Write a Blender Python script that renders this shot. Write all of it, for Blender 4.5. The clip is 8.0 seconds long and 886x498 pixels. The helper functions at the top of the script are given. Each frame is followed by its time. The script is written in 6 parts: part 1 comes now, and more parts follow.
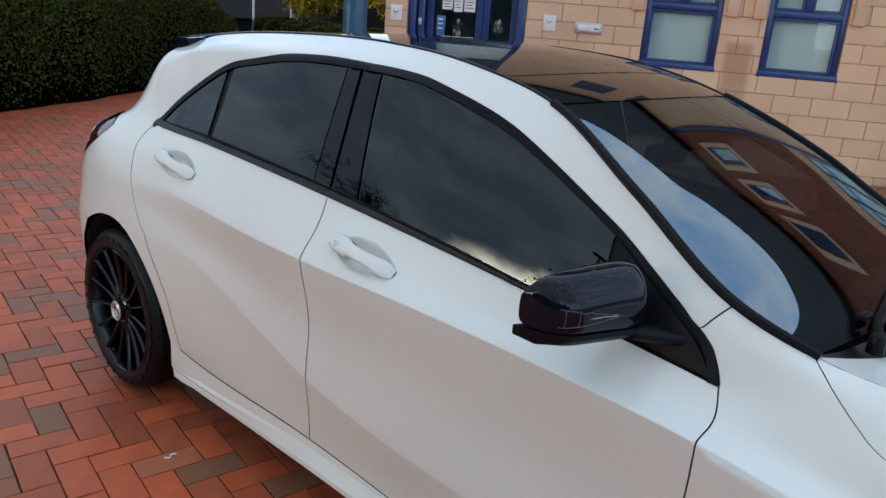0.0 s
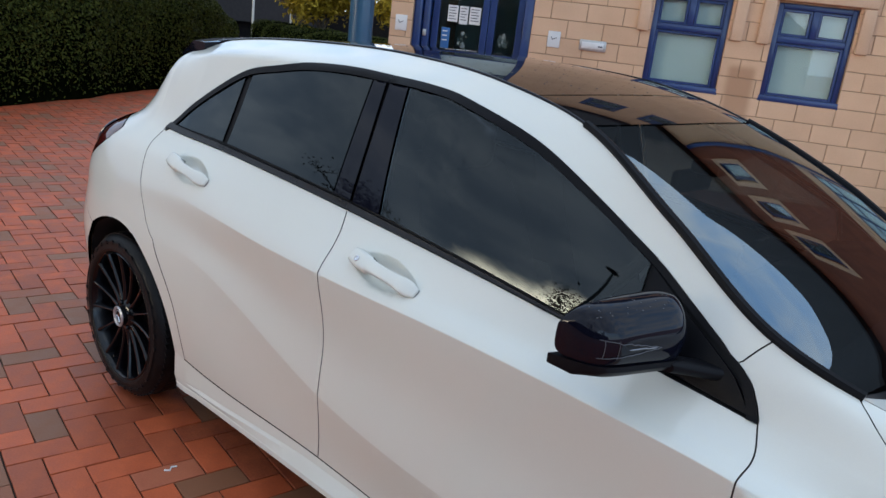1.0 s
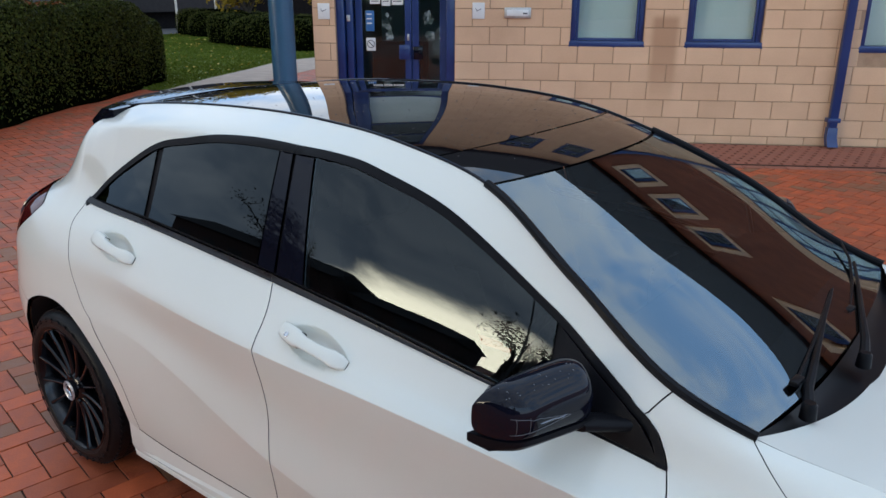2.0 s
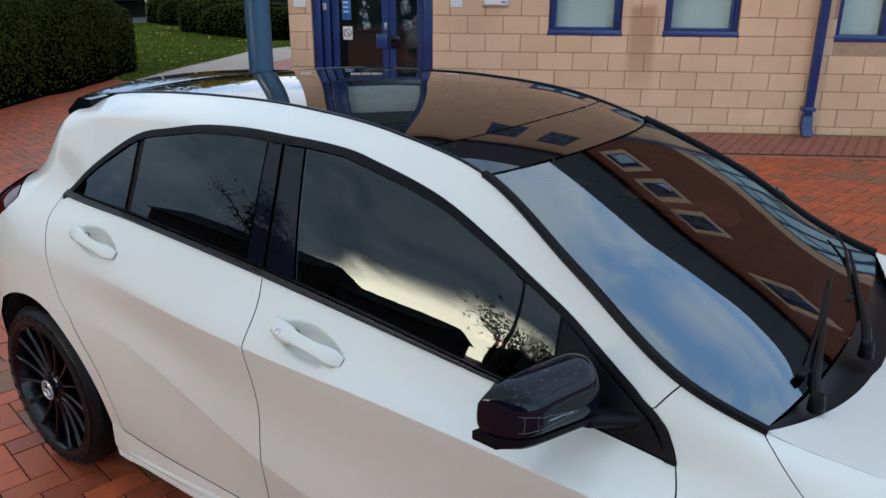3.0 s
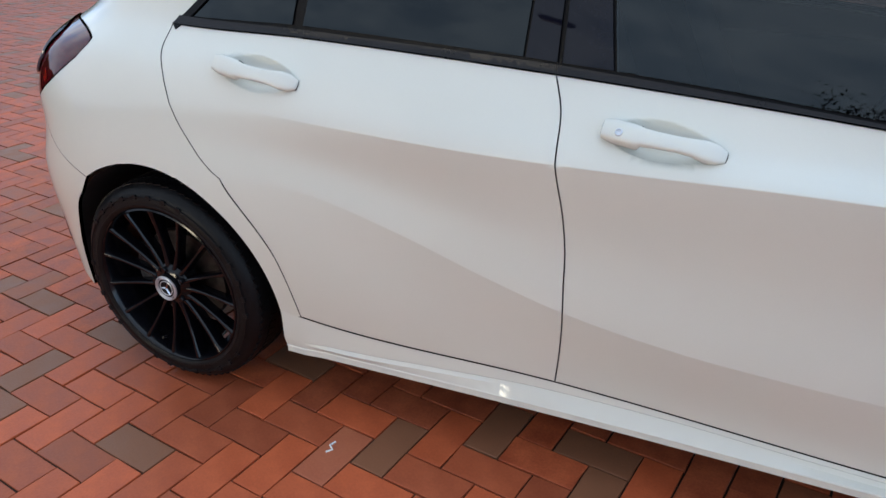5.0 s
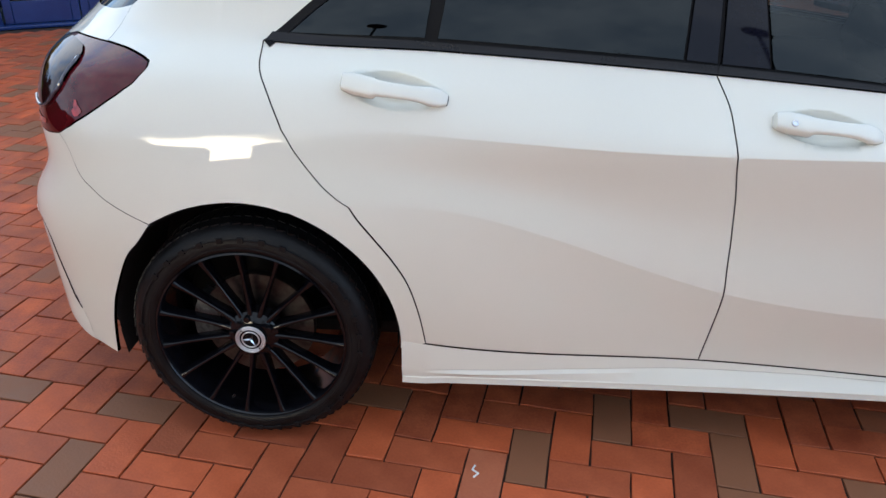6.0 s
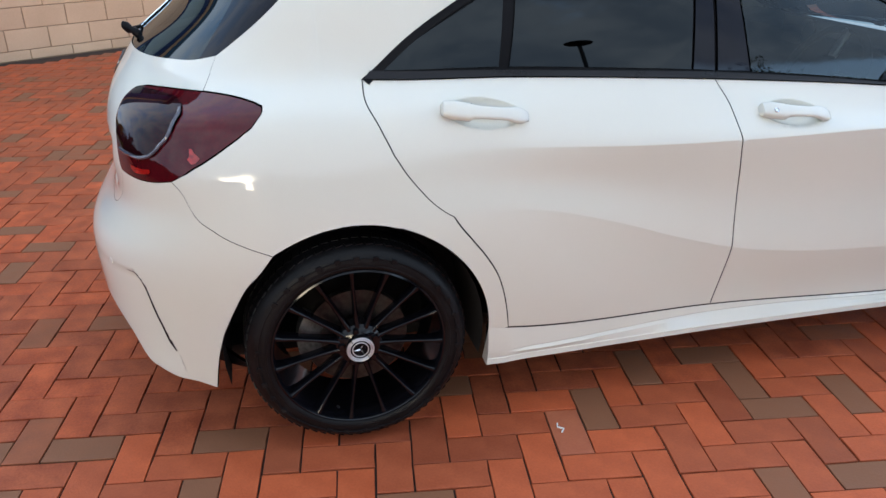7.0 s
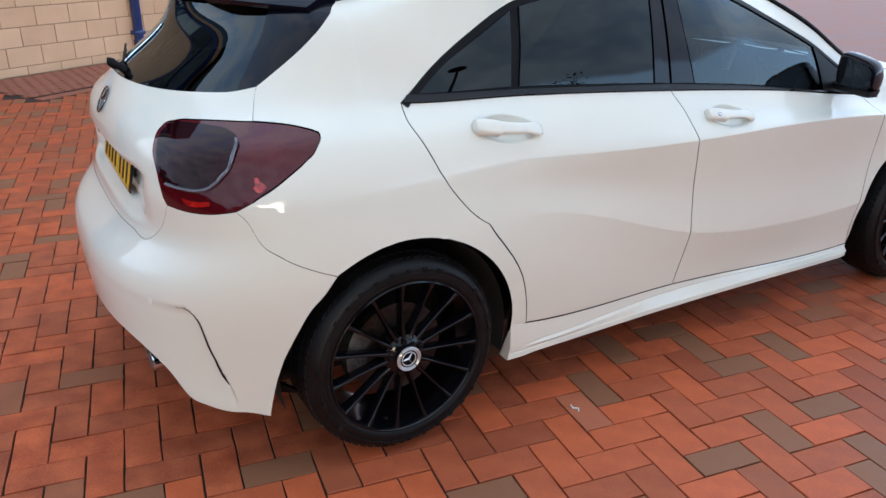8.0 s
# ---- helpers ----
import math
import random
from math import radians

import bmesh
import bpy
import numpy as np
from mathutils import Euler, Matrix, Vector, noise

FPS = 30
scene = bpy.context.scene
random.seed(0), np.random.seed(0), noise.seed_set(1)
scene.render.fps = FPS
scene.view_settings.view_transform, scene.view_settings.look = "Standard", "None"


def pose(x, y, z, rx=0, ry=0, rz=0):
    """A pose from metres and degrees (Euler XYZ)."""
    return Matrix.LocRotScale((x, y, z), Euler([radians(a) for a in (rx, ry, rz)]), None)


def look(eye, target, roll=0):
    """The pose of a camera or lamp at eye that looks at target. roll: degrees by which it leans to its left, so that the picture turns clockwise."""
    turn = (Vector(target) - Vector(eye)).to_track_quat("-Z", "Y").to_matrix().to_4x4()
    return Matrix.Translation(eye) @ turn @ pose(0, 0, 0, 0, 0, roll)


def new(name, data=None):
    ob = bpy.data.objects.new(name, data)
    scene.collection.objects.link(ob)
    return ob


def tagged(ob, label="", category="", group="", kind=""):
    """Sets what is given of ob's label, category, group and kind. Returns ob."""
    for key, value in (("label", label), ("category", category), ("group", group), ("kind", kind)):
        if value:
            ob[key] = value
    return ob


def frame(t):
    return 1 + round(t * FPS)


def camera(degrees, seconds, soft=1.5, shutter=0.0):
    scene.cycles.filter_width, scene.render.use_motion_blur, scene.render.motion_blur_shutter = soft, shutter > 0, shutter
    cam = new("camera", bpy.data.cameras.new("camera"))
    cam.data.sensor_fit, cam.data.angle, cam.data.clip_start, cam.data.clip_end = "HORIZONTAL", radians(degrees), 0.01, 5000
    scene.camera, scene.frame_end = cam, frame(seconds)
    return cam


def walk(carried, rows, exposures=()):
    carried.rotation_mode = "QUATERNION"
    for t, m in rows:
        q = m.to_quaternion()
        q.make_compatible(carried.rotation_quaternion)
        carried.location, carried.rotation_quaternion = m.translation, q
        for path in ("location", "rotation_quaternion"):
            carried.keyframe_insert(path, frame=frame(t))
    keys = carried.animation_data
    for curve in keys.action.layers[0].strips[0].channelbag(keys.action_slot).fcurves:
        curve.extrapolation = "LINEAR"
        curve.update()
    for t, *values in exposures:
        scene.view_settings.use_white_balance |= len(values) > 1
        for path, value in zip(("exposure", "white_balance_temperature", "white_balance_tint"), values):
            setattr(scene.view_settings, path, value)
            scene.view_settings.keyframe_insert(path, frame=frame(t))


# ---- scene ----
cam = camera(60.8, 8.0)
PATH = [
    (0, (2.806, -2.067, 1.535), (1.517, -0.655, 0.949), 4.5),
    (0.3, (2.745, -2.071, 1.53), (1.47, -0.641, 0.954), 5.1),
    (0.5, (2.721, -2.073, 1.527), (1.451, -0.639, 0.953), 5.8),
    (0.8, (2.709, -2.092, 1.54), (1.437, -0.654, 0.978), 6.5),
    (1, (2.707, -2.093, 1.536), (1.431, -0.657, 0.978), 6.8),
    (1.3, (2.733, -2.091, 1.583), (1.46, -0.66, 1.007), 6.6),
    (1.5, (2.749, -2.068, 1.698), (1.492, -0.645, 1.07), 4.3),
    (1.8, (2.776, -2.032, 1.805), (1.545, -0.589, 1.171), 0.6),
    (2, (2.774, -2.015, 1.818), (1.595, -0.537, 1.165), 0.1),
    (2.2, (2.771, -2.023, 1.828), (1.605, -0.538, 1.168), -0.1),
    (3.3, (2.639, -1.991, 1.773), (1.54, -0.467, 1.088), 0.9),
    (3.5, (2.584, -1.972, 1.686), (1.486, -0.447, 1.0), 1.8),
    (3.8, (2.466, -1.949, 1.532), (1.377, -0.444, 0.789), 1.7),
    (4, (2.357, -1.962, 1.468), (1.276, -0.466, 0.696), 2.0),
    (4.3, (2.172, -2.095, 1.408), (1.149, -0.567, 0.62), -0.7),
    (4.5, (2.028, -2.164, 1.42), (1.1, -0.618, 0.554), -1.6),
    (4.7, (1.88, -2.247, 1.428), (1.002, -0.675, 0.556), -1.8),
    (5, (1.599, -2.307, 1.412), (0.826, -0.692, 0.522), -1.6),
    (5.2, (1.406, -2.351, 1.407), (0.713, -0.697, 0.522), -1.0),
    (6.3, (0.344, -2.603, 1.443), (0.402, -0.804, 0.572), -0.3),
    (6.5, (0.193, -2.65, 1.461), (0.317, -0.846, 0.606), -1.4),
    (6.8, (-0.09, -2.713, 1.483), (0.284, -0.936, 0.646), 0.0),
    (7, (-0.23, -2.75, 1.507), (0.219, -0.991, 0.67), 0.0),
    (7.3, (-0.461, -2.707, 1.491), (0.119, -0.986, 0.652), -0.8),
    (7.5, (-0.588, -2.671, 1.486), (0.088, -0.986, 0.648), 0.1),
    (7.8, (-0.814, -2.625, 1.507), (0.017, -0.99, 0.709), 0.7),
    (8, (-0.929, -2.652, 1.516), (0.011, -1.061, 0.75), 0.7),
]
walk(cam, [(t, look(eye, target, roll)) for t, eye, target, roll in PATH],
     exposures=[(0, -.02, 7600, 10), (1.0, .03, 7600, 10), (2.2, .03, 7600, 10), (3.5, .04, 7800, 10), (4.5, .14, 7650, 10), (5.2, .18, 7650, 10), (6.5, .40, 7700, 10.5), (8, .40, 7750, 10.5)])

# ---- light: an overcast evening sky, bright along the horizon on the sun's side ----
SUN_AZ = radians(-112)
world = bpy.data.worlds.new("world")
scene.world = world
world.use_nodes = True
wn, wl = world.node_tree.nodes, world.node_tree.links
wn.clear()


def wnode(kind, **inputs):
    n = wn.new(kind)
    for k, v in inputs.items():
        n.inputs[k].default_value = v
    return n


def wmath(op, a, b=None, clamp=False):
    n = wn.new("ShaderNodeMath")
    n.operation, n.use_clamp = op, clamp
    for i, x in enumerate((a, b)):
        if x is None:
            continue
        if isinstance(x, (int, float)):
            n.inputs[i].default_value = x
        else:
            wl.new(x, n.inputs[i])
    return n.outputs[0]


def wstep(x, a, b):
    n = wnode("ShaderNodeMapRange")
    n.interpolation_type = "SMOOTHSTEP"
    n.inputs["From Min"].default_value, n.inputs["From Max"].default_value = a, b
    wl.new(x, n.inputs["Value"])
    return n.outputs[0]


def wmix(f, a, b):
    n = wn.new("ShaderNodeMix")
    n.data_type = "RGBA"
    wl.new(f, n.inputs["Factor"])
    for i, x in ((6, a), (7, b)):
        if isinstance(x, tuple):
            n.inputs[i].default_value = (*x, 1)
        else:
            wl.new(x, n.inputs[i])
    return n.outputs[2]


sky = wn.new("ShaderNodeTexSky")
sky.sky_type, sky.sun_disc = "NISHITA", False
sky.sun_elevation, sky.sun_rotation = radians(14), radians(90) - SUN_AZ
co = wn.new("ShaderNodeTexCoord")
sep = wn.new("ShaderNodeSeparateXYZ")
wl.new(co.outputs["Generated"], sep.inputs[0])
up = sep.outputs[2]
sunward = wmath("ADD", wmath("MULTIPLY", sep.outputs[0], math.cos(SUN_AZ)), wmath("MULTIPLY", sep.outputs[1], math.sin(SUN_AZ)))
flatten = wn.new("ShaderNodeMapping")
flatten.inputs["Scale"].default_value = (1, 1, 1.5)
wl.new(co.outputs["Generated"], flatten.inputs[0])
clouds = wnode("ShaderNodeTexNoise", Scale=2.3, Detail=7.0, Roughness=.58)
streaks = wnode("ShaderNodeTexNoise", Scale=5.5, Detail=5.0, Roughness=.6)
for n in (clouds, streaks):
    wl.new(flatten.outputs[0], n.inputs["Vector"])
scaled = wn.new("ShaderNodeVectorMath")
scaled.operation = "SCALE"
scaled.inputs["Scale"].default_value = .5
wl.new(sky.outputs[0], scaled.inputs[0])
# heavy cloud over the sun's side, a clear gap beside it, whiter broken cloud behind the building
GAP_AZ = radians(-38)
gapward = wmath("ADD", wmath("MULTIPLY", sep.outputs[0], math.cos(GAP_AZ)), wmath("MULTIPLY", sep.outputs[1], math.sin(GAP_AZ)))
cover = wstep(wmath("SUBTRACT", wmath("ADD", clouds.outputs[0], .08), wmath("MULTIPLY", wmath("MULTIPLY", wstep(gapward, .78, .96), wmath("SUBTRACT", 1.0, wstep(up, .20, .29))), .40)), .34, .48)
dark_cloud = wmix(wstep(streaks.outputs[0], .35, .7), (.36, .55, .88), (.70, .91, 1.26))
pale_cloud = wmix(wstep(streaks.outputs[0], .3, .65), (.54, 1.06, 2.0), (1.30, 1.60, 2.10))
cloud = wmix(wstep(wmath("SUBTRACT", sunward, wmath("MULTIPLY", up, .30)), -.45, .30), pale_cloud, dark_cloud)
even = wn.new("ShaderNodeValue")
even.outputs[0].default_value = .6
clear = wmix(even.outputs[0], scaled.outputs[0], (.9, 1.7, 3.2))
colour = wmix(cover, clear, cloud)
# the bright band under the cloud deepens towards one end
GLOW_AZ = radians(-116)
glowward = wmath("ADD", wmath("MULTIPLY", sep.outputs[0], math.cos(GLOW_AZ)), wmath("MULTIPLY", sep.outputs[1], math.sin(GLOW_AZ)))
across = wmath("SUBTRACT", wmath("MULTIPLY", sep.outputs[1], math.cos(GLOW_AZ)), wmath("MULTIPLY", sep.outputs[0], math.sin(GLOW_AZ)))
edge_up = wmath("SUBTRACT", up, wmath("MULTIPLY", wmath("MINIMUM", across, .10), .33))
low = wmath("SUBTRACT", 1.0, wstep(wmath("ADD", edge_up, wmath("MULTIPLY", wmath("SUBTRACT", streaks.outputs[0], .5), .12)), .11, .20))
glow = wmath("MULTIPLY", wmath("MULTIPLY", low, wstep(glowward, .3, .5)), wmath("MULTIPLY", wstep(across, -.34, -.22), wmath("SUBTRACT", 1.0, wstep(across, .16, .27))))
colour = wmix(glow, colour, (17.0, 16.2, 14.0))
# the cloud is thinner overhead
zenith = wmath("ADD", 1.0, wmath("MULTIPLY", wstep(up, .40, .95), -.14))
lit = wn.new("ShaderNodeVectorMath")
lit.operation = "SCALE"
wl.new(colour, lit.inputs[0])
wl.new(zenith, lit.inputs["Scale"])
colour = lit.outputs[0]
bg = wnode("ShaderNodeBackground", Strength=1.0)
out = wn.new("ShaderNodeOutputWorld")
wl.new(colour, bg.inputs[0])
wl.new(bg.outputs[0], out.inputs[0])
lamp = bpy.data.lights.new("sun", "SUN")
lamp.energy, lamp.angle, lamp.color = .22, radians(110), (1, .97, .91)
new("sun", lamp).matrix_world = look((3 * math.cos(SUN_AZ), 3 * math.sin(SUN_AZ), 3.4), (0, 0, 0))

# ---- materials ----
def surface(name, low, high, scale=6.0, rough=(.5, .6), bump=0.0, fine=90.0, metal=0.0, coat=0.0, spread=0.0, coat_rough=.03, specular=.5, detail=6.0):
    """A worn surface: two colours mixed at two scales, uneven gloss and fine relief. spread: how far single pieces differ."""
    m = bpy.data.materials.new(name)
    m.use_nodes = True
    n, l = m.node_tree.nodes, m.node_tree.links
    b = n["Principled BSDF"]
    co = n.new("ShaderNodeTexCoord")
    big, small = n.new("ShaderNodeTexNoise"), n.new("ShaderNodeTexNoise")
    big.inputs["Scale"].default_value, big.inputs["Detail"].default_value = scale, detail
    small.inputs["Scale"].default_value, small.inputs["Detail"].default_value = fine, 4
    for t in (big, small):
        l.new(co.outputs["Object"], t.inputs["Vector"])
    add = n.new("ShaderNodeMath")
    add.operation = "MULTIPLY_ADD"
    l.new(small.outputs[0], add.inputs[0])
    add.inputs[1].default_value = .45
    l.new(big.outputs[0], add.inputs[2])
    src = add.outputs[0]
    lo, hi = .55, .95
    if spread:
        info = n.new("ShaderNodeObjectInfo")
        more = n.new("ShaderNodeMath")
        more.operation = "MULTIPLY_ADD"
        l.new(info.outputs["Random"], more.inputs[0])
        more.inputs[1].default_value = spread
        l.new(src, more.inputs[2])
        src = more.outputs[0]
        hi += spread
    ramp = n.new("ShaderNodeValToRGB")
    ramp.color_ramp.elements[0].color, ramp.color_ramp.elements[1].color = (*low, 1), (*high, 1)
    rng = n.new("ShaderNodeMapRange")
    rng.inputs["From Min"].default_value, rng.inputs["From Max"].default_value = lo, hi
    l.new(src, rng.inputs["Value"])
    l.new(rng.outputs[0], ramp.inputs[0])
    l.new(ramp.outputs[0], b.inputs["Base Color"])
    rr = n.new("ShaderNodeMapRange")
    rr.inputs["From Min"].default_value, rr.inputs["From Max"].default_value = .3, .7
    rr.inputs["To Min"].default_value, rr.inputs["To Max"].default_value = rough
    l.new(big.outputs[0], rr.inputs["Value"])
    l.new(rr.outputs[0], b.inputs["Roughness"])
    b.inputs["Metallic"].default_value, b.inputs["Coat Weight"].default_value, b.inputs["Coat Roughness"].default_value = metal, coat, coat_rough
    b.inputs["Specular IOR Level"].default_value = specular
    if bump:
        bp = n.new("ShaderNodeBump")
        bp.inputs["Strength"].default_value, bp.inputs["Distance"].default_value = bump, .004
        l.new(add.outputs[0], bp.inputs["Height"])
        l.new(bp.outputs[0], b.inputs["Normal"])
    return m


def plain(name, rgb, rough=.5, metal=0.0, coat=0.0, specular=.5):
    """A surface that really is even."""
    m = bpy.data.materials.new(name)
    m.use_nodes = True
    b = m.node_tree.nodes["Principled BSDF"]
    b.inputs["Base Color"].default_value = (*rgb, 1)
    b.inputs["Roughness"].default_value, b.inputs["Metallic"].default_value = rough, metal
    b.inputs["Coat Weight"].default_value, b.inputs["Specular IOR Level"].default_value = coat, specular
    return m


def pane(name, tint, ior=1.5, rough=0.0, sheen=(1, 1, 1)):
    """Thin glass: a clear mirror image over a tinted view through it."""
    m = bpy.data.materials.new(name)
    m.use_nodes = True
    n, l = m.node_tree.nodes, m.node_tree.links
    n.clear()
    out, mix, see, gloss, fres = (n.new(k) for k in ("ShaderNodeOutputMaterial", "ShaderNodeMixShader", "ShaderNodeBsdfTransparent", "ShaderNodeBsdfGlossy", "ShaderNodeFresnel"))
    see.inputs["Color"].default_value = (*tint, 1)
    gloss.inputs["Roughness"].default_value = rough
    gloss.inputs["Color"].default_value = (*sheen, 1)
    fres.inputs["IOR"].default_value = ior
    l.new(fres.outputs[0], mix.inputs[0])
    l.new(see.outputs[0], mix.inputs[1])
    l.new(gloss.outputs[0], mix.inputs[2])
    l.new(mix.outputs[0], out.inputs[0])
    return m


WHITE = surface("white_paint", (.684, .684, .620), (.714, .714, .648), 1.2, (.45, .5), 0, 400, coat=1.0, coat_rough=.006, specular=.1)
GLOSS_BLACK = surface("gloss_black", (.003, .0035, .008), (.006, .007, .014), 3, (.02, .04), specular=.28)
SATIN_BLACK = surface("satin_black_trim", (.003, .003, .004), (.007, .007, .009), 8, (.34, .44), .05, 300, specular=.12)
DARK = surface("dark_underbody", (.006, .006, .006), (.014, .013, .012), 12, (.8, .9), .2)
BELT_BLACK = surface("belt_trim_black", (.007, .007, .009), (.013, .013, .016), 8, (.25, .36), .05, 300, specular=.3)
# for door edges: the shade in the shut gaps is put into this colour
GAP_SHADE = surface("door_gap_shade", (.05, .05, .05), (.085, .085, .085), 20, (.7, .8))
RUBBER = surface("tyre_rubber", (.003, .003, .0035), (.008, .008, .009), 14, (.36, .54), .35, 120, specular=.2)
RIM_BLACK = surface("black_alloy", (.002, .002, .003), (.004, .004, .006), 5, (.08, .15), specular=.34)
BARREL = surface("gloss_black_barrel", (.002, .002, .003), (.004, .004, .006), 5, (.10, .16), specular=.5)
CHROME = surface("chrome", (.55, .56, .58), (.7, .7, .72), 20, (.08, .2), metal=1)
STEEL = surface("brake_steel", (.05, .045, .045), (.11, .10, .095), 30, (.4, .55), .1, metal=1)
CALIPER = surface("dull_caliper_alloy", (.05, .05, .052), (.16, .16, .165), 40, (.4, .6), .2, metal=.7)
DARK_CHROME = surface("dark_chrome", (.10, .10, .105), (.18, .18, .19), 20, (.12, .2), metal=1)
LENS_LINE = surface("pale_lens_edge", (.07, .07, .075), (.12, .12, .13), 30, (.3, .4))
SILVER = surface("silver_paint", (.5, .5, .52), (.62, .62, .64), 30, (.3, .45), metal=.6)
CABIN = surface("cabin_plastic", (.009, .0095, .011), (.017, .018, .02), 9, (.55, .7), .2, 200, specular=.25)
SEAT = surface("seat_fabric", (.009, .009, .010), (.016, .016, .018), 20, (.8, .9), .3, 500)
TINT_DARK = pane("privacy_glass", (.03, .035, .045), 1.5, sheen=(.84, .95, 1.0))
TINT = pane("side_glass", (.30, .36, .38), 1.55, sheen=(.84, .95, 1.0))
SCREEN = pane("windscreen_glass", (.24, .31, .36), 2.5, sheen=(.78, .92, 1.0))
ROOF_GLASS = surface("black_roof_glass", (.004, .004, .005), (.007, .007, .008), 3, (.01, .03), specular=.75)
LAMP_RED = surface("smoked_red_lens", (.052, .003, .006), (.095, .004, .008), 5, (.015, .03), specular=.5)
LAMP_SMOKE = surface("smoked_lens", (.010, .0015, .003), (.026, .003, .006), 6, (.015, .03), specular=.26)
LAMP_TUBE = surface("light_guide", (.05, .05, .07), (.09, .09, .12), 20, (.10, .16), coat=.8)
LAMP_BRIGHT = surface("bright_red_reflector", (.22, .005, .006), (.55, .016, .012), 40, (.12, .22), coat=1.0)
MIRROR = plain("mirror_glass", (.8, .82, .85), .01, 1)
WATER = plain("water", (.10, .105, .11), .05)
PLATE_YELLOW = surface("number_plate_yellow", (.62, .36, .015), (.70, .42, .02), 10, (.35, .45))

# ---- mesh tools ----
from mathutils.geometry import delaunay_2d_cdt


def mesh_ob(name, verts, faces, mat, parent=None, smooth=True, normals=None, label=""):
    me = bpy.data.meshes.new(name)
    me.from_pydata(np.asarray(verts, float).tolist(), [], [tuple(int(i) for i in f) for f in faces])
    for m in mat if isinstance(mat, (list, tuple)) else [mat]:
        me.materials.append(m)
    if smooth:
        me.polygons.foreach_set("use_smooth", [True] * len(me.polygons))
    if normals is not None:
        me.normals_split_custom_set_from_vertices(np.asarray(normals, float).tolist())
    ob = new(name, me)
    ob.parent = parent
    if label:
        tagged(ob, label)
    return ob


def part(name, bm, material, parent, label="", smooth=True, angle=40):
    """One bmesh as one mesh object under a thing or a part."""
    me = bpy.data.meshes.new(name)
    bmesh.ops.recalc_face_normals(bm, faces=bm.faces[:])
    for e in bm.edges:
        if len(e.link_faces) == 2 and e.calc_face_angle(0) > radians(angle):
            e.smooth = False
    for f in bm.faces:
        f.smooth = smooth
    bm.to_mesh(me)
    bm.free()
    me.materials.append(material)
    ob = new(name, me)
    ob.parent = parent
    if label:
        tagged(ob, label)
    return ob


def grid_faces(n, m):
    return [(i * m + j, (i + 1) * m + j, (i + 1) * m + j + 1, i * m + j + 1) for i in range(n - 1) for j in range(m - 1)]


def bm_box(x0, x1, y0, y1, z0, z1, bevel=0.0, seg=2, bm=None, m=None):
    bm = bm or bmesh.new()
    r = bmesh.ops.create_cube(bm, size=1, matrix=Matrix.Translation(((x0 + x1) / 2, (y0 + y1) / 2, (z0 + z1) / 2)) @ Matrix.Diagonal((x1 - x0, y1 - y0, z1 - z0, 1)))
    if bevel:
        es = list({e for v in r["verts"] for e in v.link_edges})
        bmesh.ops.bevel(bm, geom=es, offset=bevel, segments=seg, affect="EDGES", profile=.5)
    if m is not None:
        bm.transform(m)
    return bm


def bm_tube(points, radius, sides=10, bm=None, closed=False):
    """A tube along points; radius may be a list."""
    bm = bm or bmesh.new()
    pts = [Vector(p) for p in points]
    rad = radius if isinstance(radius, (list, tuple)) else [radius] * len(pts)
    rings, n = [], len(pts)
    up = Vector((0, 0, 1))
    for i, p in enumerate(pts):
        a = pts[(i - 1) % n] if closed else pts[max(i - 1, 0)]
        b = pts[(i + 1) % n] if closed else pts[min(i + 1, n - 1)]
        d = (b - a).normalized()
        s = d.cross(up if abs(d.z) < .95 else Vector((1, 0, 0))).normalized()
        w = s.cross(d)
        rings.append([bm.verts.new(p + (s * math.cos(2 * math.pi * k / sides) + w * math.sin(2 * math.pi * k / sides)) * rad[i]) for k in range(sides)])
    for i in range(n if closed else n - 1):
        q, r = rings[i], rings[(i + 1) % n]
        for k in range(sides):
            bm.faces.new((q[k], q[(k + 1) % sides], r[(k + 1) % sides], r[k]))
    if not closed:
        bm.faces.new(rings[0][::-1])
        bm.faces.new(rings[-1])
    return bm


def bm_lathe(profile, axis_m, seg=48, bm=None, closed=False):
    """Turns (radius, along) pairs about the local y axis."""
    bm = bm or bmesh.new()
    rings = []
    for k in range(seg):
        a = 2 * math.pi * k / seg
        rings.append([bm.verts.new(axis_m @ Vector((r * math.cos(a), y, r * math.sin(a)))) for r, y in profile])
    n = len(profile)
    for k in range(seg):
        q, w = rings[k], rings[(k + 1) % seg]
        for i in range(n if closed else n - 1):
            j = (i + 1) % n
            bm.faces.new((q[i], q[j], w[j], w[i]))
    return bm


def loft(sections, closed=True, caps=True, bm=None):
    """Skins rings of points."""
    bm = bm or bmesh.new()
    rings = [[bm.verts.new(p) for p in s] for s in sections]
    n = len(rings[0])
    for a, b in zip(rings[:-1], rings[1:]):
        for i in range(n if closed else n - 1):
            j = (i + 1) % n
            bm.faces.new((a[i], a[j], b[j], b[i]))
    if caps and closed:
        bm.faces.new(rings[0][::-1])
        bm.faces.new(rings[-1])
    return bm


def resample(points, step):
    """A smooth curve through (u, v) points, at even steps in metres; gives metres."""
    p = to_m(points)
    if len(p) == 2:
        d = [0, 1]
    else:
        d = np.r_[0, np.cumsum(np.linalg.norm(np.diff(p, axis=0), axis=1))]
        d = d / d[-1]
    n = max(2, int(np.ceil(np.linalg.norm(np.diff(p, axis=0), axis=1).sum() / step)) + 1)
    t = np.linspace(0, 1, n)
    return np.stack([spline(d, p[:, 0], t), spline(d, p[:, 1], t)], 1)


